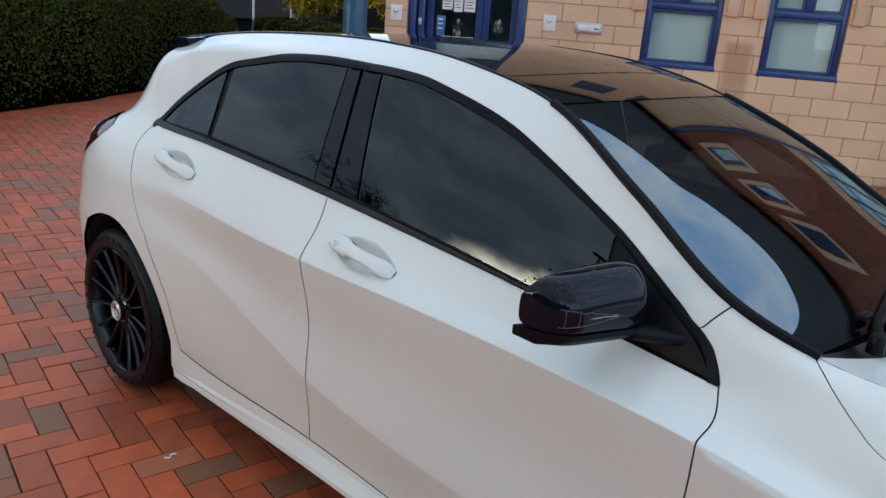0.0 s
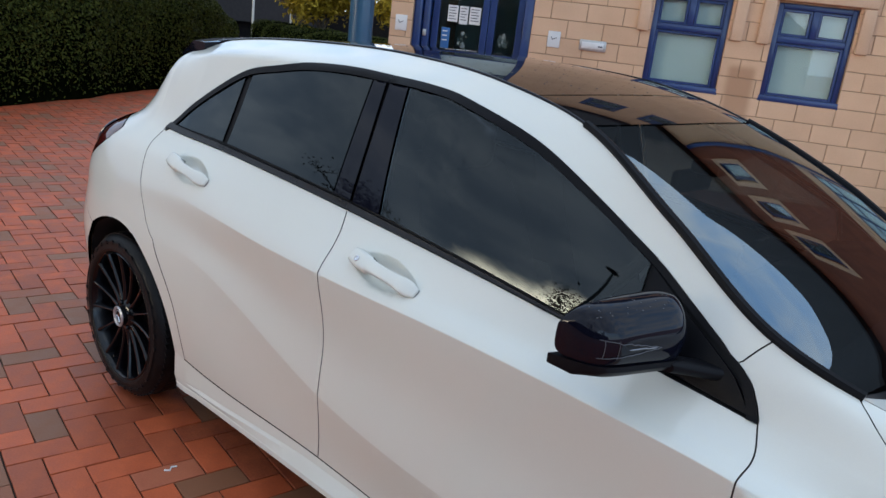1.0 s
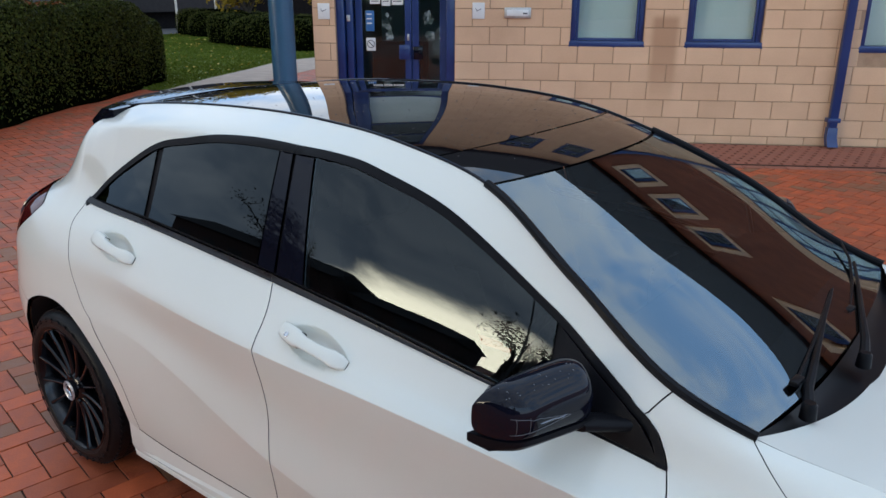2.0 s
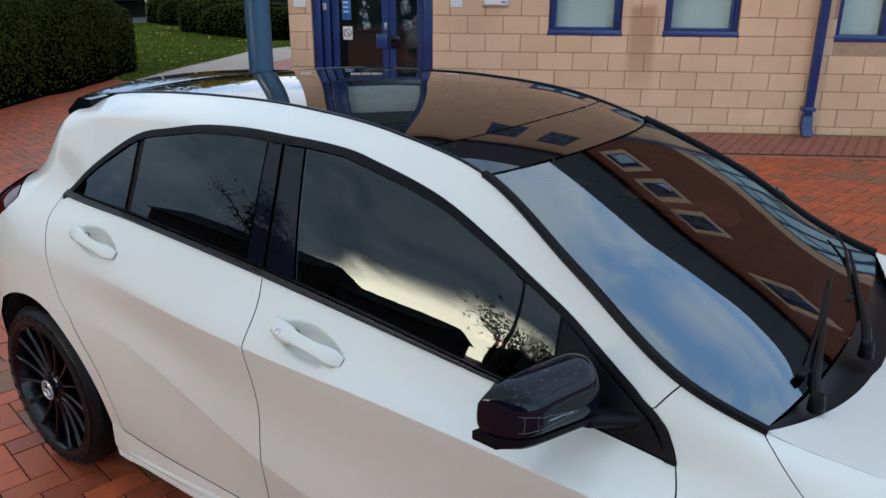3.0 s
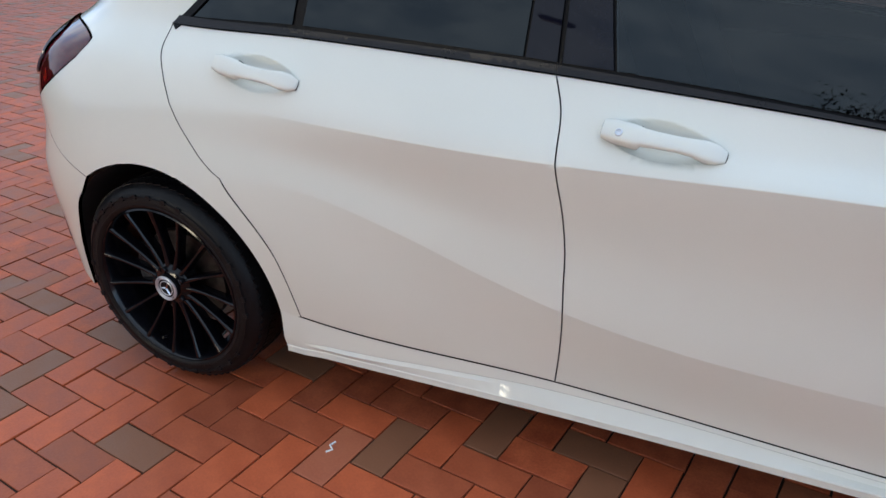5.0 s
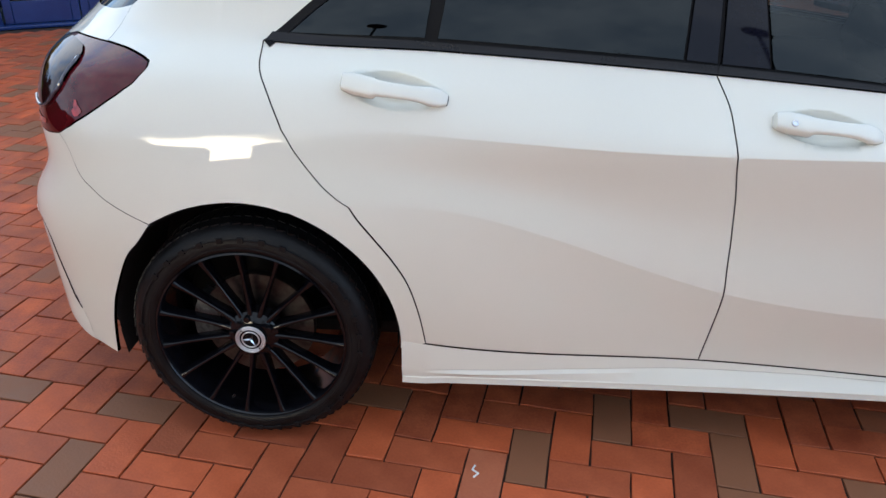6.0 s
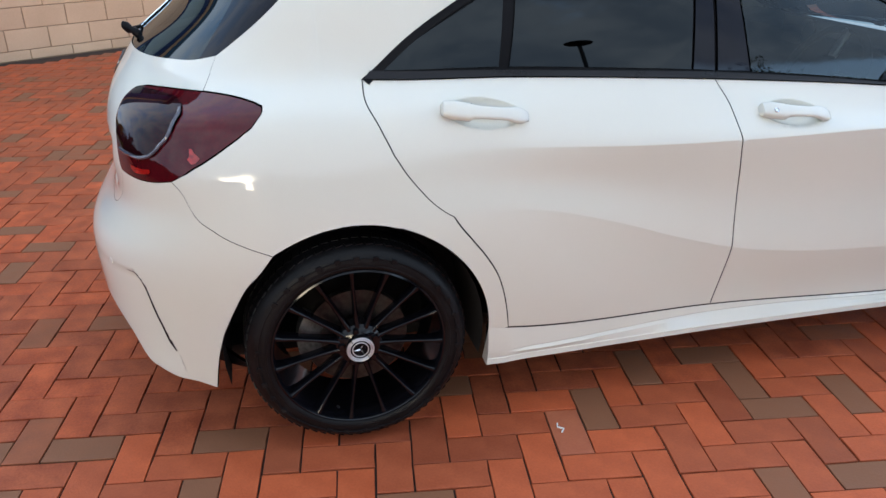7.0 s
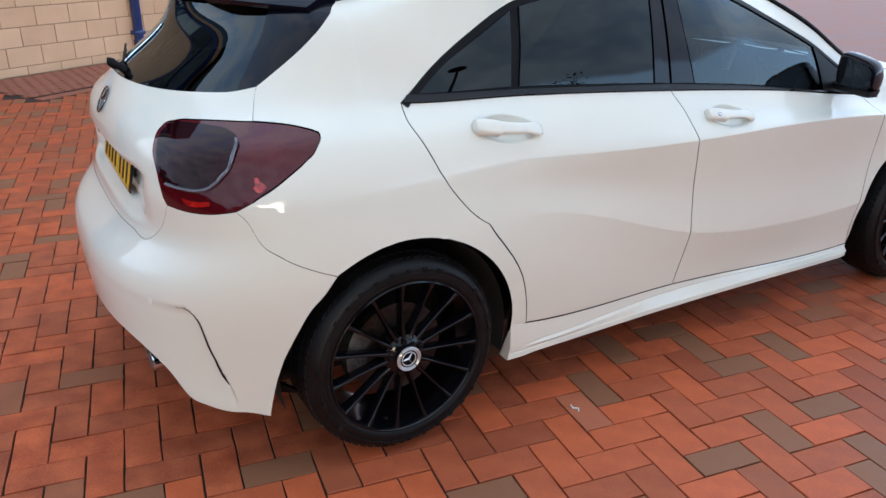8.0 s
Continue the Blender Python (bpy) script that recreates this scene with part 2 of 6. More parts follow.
def inside(poly, pts):
    x, y = pts[:, 0], pts[:, 1]
    res = np.zeros(len(pts), bool)
    a, b = poly, np.roll(poly, -1, 0)
    for (x0, y0), (x1, y1) in zip(a, b):
        if y0 != y1:
            hit = ((y0 > y) != (y1 > y)) & (x < (x1 - x0) * (y - y0) / (y1 - y0) + x0)
            res ^= hit
    return res


def edge_distance(poly, pts):
    best = np.full(len(pts), 9.0)
    for a, b in zip(poly, np.roll(poly, -1, 0)):
        d = b - a
        t = np.clip(((pts - a) @ d) / (d @ d + 1e-12), 0, 1)
        best = np.minimum(best, np.linalg.norm(pts - a - t[:, None] * d, axis=1))
    return best


def fill(poly, step, extra=None, hole=False, rows=()):
    """Triangles that fill a flat outline: points and faces. rows: heights with closely set points to both sides, for creases."""
    lo, hi = poly.min(0), poly.max(0)
    gx, gy = np.meshgrid(np.arange(lo[0] + step / 2, hi[0], step), np.arange(lo[1] + step / 2, hi[1], step))
    g = np.stack([gx.ravel(), gy.ravel()], 1)
    if len(g):
        g = g[inside(poly, g)]
    if len(g):
        g = g[edge_distance(poly, g) > step * .45]
    if extra is not None:
        g = g[np.array([np.linalg.norm((g - c) / r, axis=1) > 1 for c, r in extra]).all(0)]
        for c, r in extra:
            x, y = np.meshgrid(np.arange(-1, 1.01, .006 / r[0]), np.arange(-1, 1.01, .005 / r[1]))
            o = np.stack([x.ravel(), y.ravel()], 1)
            g = np.r_[g, c + o[np.linalg.norm(o, axis=1) < .98] * r]
    for h in rows:
        g = g[np.abs(g[:, 1] - h) > .010]
        x = np.arange(lo[0] + .01, hi[0], .018)
        o = np.concatenate([np.c_[x, np.full(len(x), h + d)] for d in (-.009, -.0022, .0022, .009)])
        o = o[inside(poly, o)]
        g = np.r_[g, o[edge_distance(poly, o) > .006]]
    allp = np.r_[poly, g] if len(g) else poly
    n = len(poly)
    v, _, f, *_ = delaunay_2d_cdt([Vector(p) for p in allp], [(i, (i + 1) % n) for i in range(n)], [], 1, 1e-7)
    v, f = np.array([tuple(p) for p in v]), [tuple(t) for t in f]
    if hole:
        keep = inside(poly, np.array([v[list(t)].mean(0) for t in f]))
        f = [t for t, k in zip(f, keep) if k]
    return v, f


US = 3.05                 # metres per unit of u, about
VM = np.array([0, .12, .33, .51, .68, .78, .895, 1.255, 1.365])     # metres up the flank at each rail


def to_m(uv):
    uv = np.asarray(uv, float)
    return np.stack([uv[..., 0] * US, np.interp(uv[..., 1], np.arange(9), VM)], -1)


def to_uv(m):
    m = np.asarray(m, float)
    return np.stack([m[..., 0] / US, np.interp(m[..., 1], VM, np.arange(9))], -1)


def outline(curves, gap=0.0, step=.012):
    """A closed (u, v) outline from curves joined end to end, drawn in by gap metres."""
    pts = []
    for c in curves:
        pts.extend(resample(c, step)[:-1].tolist())
    p = np.array(pts)
    keep = np.linalg.norm(p - np.roll(p, 1, 0), axis=1) > 1e-4
    p = p[keep]
    if gap:
        area = .5 * np.sum(p[:, 0] * np.roll(p[:, 1], -1) - np.roll(p[:, 0], -1) * p[:, 1])
        t = np.roll(p, -1, 0) - np.roll(p, 1, 0)
        t /= np.linalg.norm(t, axis=1, keepdims=True) + 1e-9
        n = np.stack([-t[:, 1], t[:, 0]], 1) * np.sign(area)
        p = p + n * gap
    return p


def panel(name, curves, mat, parent, gap=.0018, off=0.0, thick=.012, step=.022, sides=(1,), joined=False, label="", edge=.012, centre=False, warp=None, rim_shade=None, fine=None, lean=None, hole=False, rows=()):
    """Panels cut from the body surface along (u, v) curves, with turned-in edges; sides 1: right, -1: left."""
    poly = outline(curves, gap, edge)
    if centre:
        poly[poly[:, 0] < .012, 0] = 1e-3
    pts, faces = fill(poly, step, fine, hole, rows)
    uv = to_uv(pts)
    uv[:, 0], uv[:, 1] = np.clip(uv[:, 0], 1e-3, 2.999), np.clip(uv[:, 1], 0, NV)
    nrm, top = body_normal(uv[:, 0], uv[:, 1]), body(uv[:, 0], uv[:, 1])
    top = top + nrm * off
    if lean:                      # glass: an even bend from the belt up
        a = np.radians(lean[0] + lean[1] * (uv[:, 1] - 6))
        flat = nrm[:, :2] / np.linalg.norm(nrm[:, :2], axis=1, keepdims=True)
        nrm = np.c_[flat * np.cos(a)[:, None], np.sin(a)]
    mid = pts[:, 0] < .004 if centre else None
    if warp is not None:
        e = 1e-3
        near = lambda du, dv: warp(body(np.clip(uv[:, 0] + du, 1e-4, 2.9999), np.clip(uv[:, 1] + dv, 0, NV)))
        nrm = np.cross(near(e, 0) - near(-e, 0), near(0, e * 8) - near(0, -e * 8))
        nrm /= np.linalg.norm(nrm, axis=1, keepdims=True) + 1e-12
        top = warp(top)
    if centre:                    # both halves meet on the car's middle line
        top[mid, 1] = 0
        nrm[mid, 1] = 0
        nrm /= np.linalg.norm(nrm, axis=1, keepdims=True) + 1e-12
    count = {}
    for f in faces:
        for a, b in zip(f, f[1:] + f[:1]):
            count[(a, b)] = 1
    rim = [(a, b) for a, b in count if (b, a) not in count]
    if centre:
        rim = [(a, b) for a, b in rim if pts[a, 0] > .02 or pts[b, 0] > .02]
    obs, all_v, all_f, all_n, rims = [], [], [], [], []
    # the second material, if given, paints gap shade on the turned-in edges
    mats = [mat, rim_shade or mat]
    for s in sides:
        m = np.array((1, s, 1))
        v, n, f = [top * m], [nrm * m], list(faces)
        if thick:
            base = len(top)
            idx, ring_v, ring_n = {}, [], []
            for a, b in rim:
                d = top[b] - top[a]
                side = np.cross(d, nrm[a])
                side /= np.linalg.norm(side) + 1e-9
                q = []
                for i, depth in ((a, 0), (b, 0), (b, thick), (a, thick)):
                    ring_v.append((top[i] - nrm[i] * depth) * m)
                    ring_n.append((side if depth else (side + nrm[i]) * .7) * m)
                    q.append(base + len(ring_v) - 1)
                f.append((q[0], q[1], q[2], q[3]))
            v.append(np.array(ring_v))
            n.append(np.array(ring_n))
        if s < 0:
            f = [t[::-1] for t in f]
        v, n = np.concatenate(v), np.concatenate(n)
        rims += [0] * len(faces) + [0 if min(math.hypot(top[a, 0], top[a, 2] - .325), math.hypot(top[a, 0] - 2.7, top[a, 2] - .325)) < (.43 if top[a, 2] > .5 else .66) else 1 for a, b in (rim if thick else [])]
        if joined:
            k = sum(map(len, all_v))
            all_v.append(v), all_n.append(n)
            all_f += [tuple(i + k for i in t) for t in f]
        else:
            obs.append(mesh_ob(name, v, f, mats, parent[s] if isinstance(parent, dict) else parent, True, n, label))
            obs[-1].data.polygons.foreach_set("material_index", rims)
            rims = []
    if joined:
        ob = mesh_ob(name, np.concatenate(all_v), all_f, mats, parent, True, np.concatenate(all_n), label)
        ob.data.polygons.foreach_set("material_index", rims)
        return ob
    return dict(zip(sides, obs)) if len(sides) > 1 else obs[0]

# ---- car body surface ----
# Rails run round the right half of the car, from the middle of the tail along the flank to the middle of the nose:
# side: (x, half width, z); rear: (x of the tail, roundness, z at the middle); front: the same for the nose.
XR, XF = -0.05, 3.0
RAILS = [
    # skirt and bumper bottom edge
    dict(side=[(-.05, .845, .198), (.4, .825, .185), (1.2, .815, .188), (2.3, .815, .178), (3.0, .82, .18)], rear=(-.75, 3.0, .222), front=(3.50, 2.6, .19)),
    # door bottom
    dict(side=[(-.05, .872, .40), (.25, .87, .36), (.46, .855, .318), (1.19, .822, .283), (2.3, .818, .235), (3.0, .86, .32)], rear=(-.775, 2.8, .42), front=(3.56, 2.6, .34)),
    # lower crease, rising into the rear arch
    dict(side=[(-.05, .893, .66), (.22, .889, .71), (.5, .872, .710), (.79, .865, .637), (1.0, .861, .565), (1.2, .858, .506), (1.46, .853, .461), (1.7, .848, .441), (2.2, .836, .43), (2.7, .885, .50), (3.0, .885, .55)], rear=(-.772, 2.75, .60), front=(3.58, 2.6, .50)),
    # hollow between the creases
    dict(side=[(-.05, .878, .79), (.3, .868, .80), (.6, .853, .77), (1.2, .846, .675), (1.7, .839, .635), (2.3, .824, .625), (2.7, .868, .64), (3.0, .868, .66)], rear=(-.675, 3.1, .735), front=(3.57, 2.6, .60)),
    # upper crease
    dict(side=[(-.05, .858, .885), (.3, .852, .895), (.6, .856, .880), (.9, .862, .866), (1.2, .864, .861), (1.7, .857, .861), (2.05, .846, .849), (2.3, .836, .832), (2.7, .852, .785), (3.0, .845, .73)], rear=(-.675, 3.2, .85), front=(3.54, 2.6, .68)),
    # handles
    dict(side=[(-.05, .815, .985), (.3, .808, .985), (.6, .806, .968), (1.3, .806, .925), (1.9, .795, .885), (2.4, .782, .845), (3.0, .79, .79)], rear=(-.665, 3.0, .96), front=(3.50, 2.6, .72)),
    # belt line, then the shoulder of the wing
    dict(side=[(-.05, .722, 1.082), (.06, .728, 1.072), (.5, .735, 1.060), (1.13, .738, 1.022), (1.75, .735, .972), (2.32, .715, .902), (2.6, .75, .88), (3.0, .75, .82)], rear=(-.60, 2.0, 1.085), front=(3.46, 2.5, .745)),
    # cant rail, foot of the screen pillar, edge of the bonnet
    dict(side=[(-.05, .606, 1.312), (.3, .640, 1.355), (.7, .640, 1.380), (1.1, .627, 1.376), (1.4, .606, 1.341), (1.66, .586, 1.274), (2.0, .642, 1.124), (2.25, .684, .990), (2.454, .665, .975), (2.7, .67, .945), (3.0, .67, .885)], rear=(-.40, 1.6, 1.30), front=(3.42, 2.4, .765)),
    # edge of the roof panel and the windscreen
    dict(side=[(-.144, .470, 1.370), (.211, .480, 1.416), (.63, .480, 1.444), (1.074, .490, 1.449), (1.42, .500, 1.420), (1.705, .500, 1.350), (2.022, .600, 1.199), (2.29, .645, 1.041), (2.454, .637, .987), (2.7, .635, .965), (3.0, .63, .905)], rear=(-.39, 1.75, 1.365), front=(3.40, 2.4, .775)),
]
NV = len(RAILS) - 1
CREASE = {2: (.96, .75), 4: (.95, .15)}        # how straight the flank runs below and above each crease


def spline(xs, ys, x):
    """A smooth curve through points, without overshoot."""
    xs, ys, x = np.asarray(xs, float), np.asarray(ys, float), np.asarray(x, float)
    h, d = np.diff(xs), np.diff(ys) / np.diff(xs)
    m = np.empty(len(xs))
    m[0], m[-1] = d[0], d[-1]
    if len(xs) > 2:
        m[1:-1] = (d[:-1] * h[1:] + d[1:] * h[:-1]) / (h[1:] + h[:-1])
    i = np.clip(np.searchsorted(xs, x) - 1, 0, len(xs) - 2)
    t = np.clip((x - xs[i]) / h[i], 0, 1)
    return (ys[i] * (1 + 2 * t) * (1 - t) ** 2 + m[i] * h[i] * t * (1 - t) ** 2
            + ys[i + 1] * t * t * (3 - 2 * t) + m[i + 1] * h[i] * t * t * (t - 1))


def rail(k, u):
    """Points of rail k: u 0..1 round the rear corner, 1..2 along the flank, 2..3 round the front corner."""
    side, rear, front = RAILS[k]["side"], RAILS[k]["rear"], RAILS[k]["front"]
    xs, ws, zs = zip(*side)
    x = XR + (XF - XR) * (np.clip(u, 1, 2) - 1)
    w, z = spline(xs, ws, x), spline(xs, zs, x)
    for end, a, x0 in ((rear, np.clip(1 - u, 0, 1), XR), (front, np.clip(u - 2, 0, 1), XF)):
        on = a > 0
        th = a * np.pi / 2
        s, c = np.sin(th) ** (2 / end[1]), np.cos(th).clip(0, 1) ** (2 / end[1])
        x = np.where(on, x0 + (end[0] - x0) * s, x)
        w = np.where(on, w * c, w)
        z = np.where(on, z + (end[2] - z) * s ** 1.6, z)
    return np.stack([x, -w, z], -1)


def body(u, v):
    """Points of the right flank. v counts the rails upwards."""
    u, v = np.broadcast_arrays(np.asarray(u, float), np.asarray(v, float))
    p = np.stack([rail(k, u) for k in range(NV + 1)])
    seg = np.linalg.norm(np.diff(p, axis=0), axis=-1)[..., None] + 1e-6
    d = np.diff(p, axis=0) / seg
    m = np.concatenate([d[:1], (d[:-1] * seg[1:] + d[1:] * seg[:-1]) / (seg[1:] + seg[:-1]), d[-1:]])
    left, right = m.copy(), m.copy()
    fade = np.clip((u - 1.10) / .18, 0, 1)[..., None] * np.clip((2.25 - u) / .2, 0, 1)[..., None]
    for k, (low_c, up_c) in CREASE.items():
        left[k] = m[k] + (d[k - 1] - m[k]) * low_c * fade
        right[k] = m[k] + (d[k] - m[k]) * up_c * fade
    # the panes bend a little, from steep at the belt to leaning at the roof
    glass = np.clip((u - 1.02) / .06, 0, 1)[..., None] * np.clip((1.80 - u) / .05, 0, 1)[..., None]
    tilt = np.interp(u, [1.1, 1.38, 1.43, 1.57, 1.66], [.03, .05, .08, .14, .16])[..., None] * np.array((0, 1.0, 0))
    right[6] = right[6] + (d[6] - tilt - right[6]) * glass
    left[7] = left[7] + (d[6] + tilt - left[7]) * glass
    i = np.clip(np.floor(v).astype(int), 0, NV - 1)
    t = (v - i)[..., None]
    pick = lambda a, j: np.take_along_axis(a, np.broadcast_to(j[None, ..., None], (1, *j.shape, a.shape[-1])), 0)[0]
    h = pick(seg, i)
    return (pick(p, i) * (1 + 2 * t) * (1 - t) ** 2 + pick(right, i) * h * t * (1 - t) ** 2
            + pick(p, i + 1) * t * t * (3 - 2 * t) + pick(left, i + 1) * h * t * t * (t - 1))


def body_normal(u, v):
    e = 2e-3
    a = body(np.clip(u + e, 1e-4, 2.9999), v) - body(np.clip(u - e, 1e-4, 2.9999), v)
    b = body(u, np.clip(v + e * 4, 0, NV)) - body(u, np.clip(v - e * 4, 0, NV))
    n = np.cross(a, b)
    return n / (np.linalg.norm(n, axis=-1, keepdims=True) + 1e-12)

# ---- car: body panels ----
car = tagged(new("car"), "white five-door hatchback car with black wheels parked on brick paving", "car")
BOTH = (1, -1)

# cut lines on the body surface, as (u, v)
TRIM_TOP = [(1.0365, 6.0), (1.083, 6.405), (1.121, 6.635), (1.176, 6.878), (1.225, 6.955), (1.262, 7.02), (1.316, 7.14), (1.386, 7.205), (1.428, 7.27), (1.458, 7.29), (1.484, 7.25), (1.54, 7.16), (1.594, 7.07), (1.645, 7.09), (1.6722, 7.12), (1.7012, 7.135), (1.7283, 7.12), (1.7414, 7.06), (1.7534, 6.95), (1.7628, 6.76), (1.7705, 6.42), (1.777, 5.90)]
BELT = [(1.0365, 6.0), (1.2, 5.965), (1.387, 5.965), (1.5, 5.945), (1.6, 5.925), (1.70, 5.90), (1.777, 5.91)]
DOOR_GAP = [(1.387, 5.965), (1.396, 5.27), (1.3996, 4.41), (1.4012, 3.93), (1.4065, 3.375), (1.4095, 2.825), (1.410, 2.41), (1.4108, 1.99), (1.4085, 1.49), (1.4045, 1.0)]
REAR_GAP = [(1.0365, 6.0), (1.0363, 5.434), (1.0458, 4.731), (1.0557, 4.025), (1.0659, 3.458), (1.0765, 2.99), (1.0906, 2.457), (1.1109, 1.95), (1.1271, 1.771), (1.1415, 1.621), (1.153, 1.468), (1.161, 1.275), (1.1655, 1.10), (1.1674, 1.0)]
FRONT_GAP = [(1.777, 5.91), (1.784, 5.2), (1.784, 4.3), (1.783, 3.5), (1.779, 2.9), (1.774, 2.46), (1.768, 1.96), (1.766, 1.5), (1.7697, 1.0)]
BUMPER_SEAM = [(.926, 1.925), (.866, 2.2), (.787, 2.6), (.716, 3.08), (.694, 3.55), (.668, 3.80)]
LAMP_FRONT = [(.668, 3.80), (.730, 4.03), (.787, 4.27), (.836, 4.54), (.875, 4.83), (.896, 5.08), (.900, 5.23), (.892, 5.365), (.872, 5.46), (.838, 5.545), (.782, 5.635), (.727, 5.68), (.6748, 5.70)]
LAMP_LOW = [(.408, 3.84), (.4554, 3.79), (.5164, 3.748), (.5879, 3.745), (.668, 3.80)]
LAMP_REAR = [(.408, 3.84), (.389, 4.17), (.376, 4.63), (.361, 5.075), (.3654, 5.26), (.383, 5.46), (.430, 5.611), (.503, 5.67), (.565, 5.69), (.6748, 5.70)]
GATE_SIDE = [(.6748, 5.70), (.655, 6.0), (.6385, 6.204)]
GATE_LOW = [(0, 2.86), (.2, 2.86), (.309, 2.86), (.36, 3.25), (.408, 3.84)]
GLASS_LOW = [(0, 6.06), (.1173, 6.062), (.3178, 6.068), (.4684, 6.10), (.5755, 6.141), (.6385, 6.204)]
GLASS_SIDE = [(.6385, 6.204), (.6774, 6.367), (.7272, 6.54), (.8073, 6.781), (.9282, 7.239), (.965, 7.34)]
SPOILER_SIDE = [(.965, 7.34), (1.005, 7.6), (1.042, 8.0)]
BONNET_GAP = [(1.82, 8.0), (1.826, 7.3), (1.8387, 6.73), (1.8557, 6.4), (1.8693, 6.2), (1.93, 5.98), (2.05, 5.9), (2.2, 5.95), (2.45, 6.1), (2.7, 6.2), (3.0, 6.25)]


def rev(c):
    return c[::-1]


def v_at(u, z):
    """The v at which the flank has the height z."""
    vs = np.linspace(0, NV, 400)
    zz = body(np.full(400, u), vs)[:, 2]
    return float(np.interp(z, zz[:320], vs[:320]))


def uv_of(x, z, u0, u1, v0, v1):
    """Where the flank has the side-view place (x, z)."""
    for _ in range(7):
        u, v = np.meshgrid(np.linspace(u0, u1, 60), np.linspace(v0, v1, 60), indexing="ij")
        p = body(u, v)
        i = np.unravel_index(((p[..., 0] - x) ** 2 + (p[..., 2] - z) ** 2).argmin(), u.shape)
        du, dv = (u1 - u0) / 20, (v1 - v0) / 20
        u0, u1, v0, v1 = u[i] - du, u[i] + du, max(0, v[i] - dv), v[i] + dv
    return float(u[i]), float(v[i])


# rear arch, an ellipse about the axle, from the sill to the bumper's foot
ARCH = [uv_of(.394 * math.cos(t), .326 + .390 * math.sin(t), .5, 1.3, 0, 3.2) for t in np.radians(np.arange(-12, 129, 4))]
SEAM_AT = 34
BUMPER_SEAM[0] = ARCH[SEAM_AT]
FOOT = [ARCH[SEAM_AT], (.8821, 1.774), (.8572, 1.639), (.8198, 1.302), (.7867, .917), (.7717, .61), (.7611, .294), (.7537, .02)]

# side frame: quarter panel, rear pillar, cant rail and screen pillar in one pressing
side_frame = panel("side_frame", [REAR_GAP, [(1.1674, 1.0), ARCH[2]], ARCH[2:SEAM_AT + 1], BUMPER_SEAM, LAMP_FRONT, GATE_SIDE, GLASS_SIDE, SPOILER_SIDE,
                                  [(1.042, 8.0), (1.2, 8), (1.577, 8.0)], [(1.577, 8.0), (1.66, 8), (1.768, 8.0)], [(1.768, 8.0), (1.7534, 6.95)],
                                  rev(TRIM_TOP[:19])[0:], ], WHITE, car, sides=BOTH, gap=.0016)
HANDLES = {"rear": (1.1445, 4.97), "front": (1.4705, 4.93)}


def bowl(tag):
    """The scoop behind a door handle."""
    u, v = HANDLES[tag]
    c, n = body(np.array(u), np.array(v)), body_normal(np.array(u), np.array(v))
    ex = body(np.array(u + .02), np.array(v - .045)) - c
    ex /= np.linalg.norm(ex)
    ez = np.cross(ex, n)

    def warp(p):
        d = p - c
        x, z = d @ ex + .004, d @ ez * np.sign(ez[2]) - .001
        r = np.sqrt((x / .122) ** 2 + (z / (.049 - .10 * np.clip(x, 0, .1) * .9)) ** 2)
        f = np.clip((1 - r) / .62, 0, 1)
        depth = .0155 * (.65 * f * f * (3 - 2 * f) + .35 * (1 - (1 - np.clip(f * 1.6, 0, 1)) ** 2) * np.clip(f * 5, 0, 1)) * np.clip(1.2 - x * 5, .4, 1.4)
        return p - n * depth[..., None]
    return warp, [(to_m((u, v)) + (0, .004), np.array((.13, .058)))]


warp_r, fine_r = bowl("rear")
warp_f, fine_f = bowl("front")
rear_door = panel("rear_door", [[(1.0365, 6.0), (1.2, 5.965), (1.387, 5.965)], DOOR_GAP, [(1.4045, 1.0), (1.1674, 1.0)], rev(REAR_GAP)], WHITE, car, sides=BOTH, rim_shade=GAP_SHADE, warp=warp_r, fine=fine_r, rows=(VM[2], VM[4]))
front_door = panel("front_door", [BELT[2:], FRONT_GAP, [(1.7697, 1.0), (1.4045, 1.0)], rev(DOOR_GAP)], WHITE, car, sides=BOTH, rim_shade=GAP_SHADE, warp=warp_f, fine=fine_f, rows=(VM[2], VM[4]))

# front wing with its arch about the front axle
AXLE = 2.70
arch_front = []
for a in np.radians(np.linspace(200, -20, 17)):
    x, z = AXLE + .395 * math.cos(a), .325 + .392 * math.sin(a)
    u = 1 + (x - XR) / (XF - XR) if x < XF else 2 + (x - XF) * .75
    arch_front.append((u, max(0.0, v_at(u, z))))
arch_top = max(range(17), key=lambda i: arch_front[i][1])
split = next(i for i in range(arch_top, 17) if arch_front[i][0] > 2.0)
front_wing = panel("front_wing", [[(1.7534, 6.95), (1.7628, 6.76), (1.7705, 6.42), (1.777, 5.91)], FRONT_GAP, [(1.7697, 1.0), arch_front[1]], arch_front[1:split + 1], [arch_front[split], (2.16, 3.2), (2.22, 4.8), (2.2, 5.95)],
                                  rev(BONNET_GAP[:8]), [(1.82, 8.0), (1.768, 8.0)], [(1.768, 8.0), (1.7534, 6.95)]], WHITE, car, sides=BOTH, gap=.0016)
panel("front_bumper", [[(3.0, 6.1), (2.6, 6.05), (2.2, 5.95)], [(2.2, 5.95), (2.22, 4.8), (2.16, 3.2), arch_front[split]], arch_front[split:], [arch_front[-1], (2.3, 0.0), (2.99, 0.0)], [(2.99, 0), (3.0, 6.1)]], WHITE, car, sides=BOTH, joined=True, step=.03)


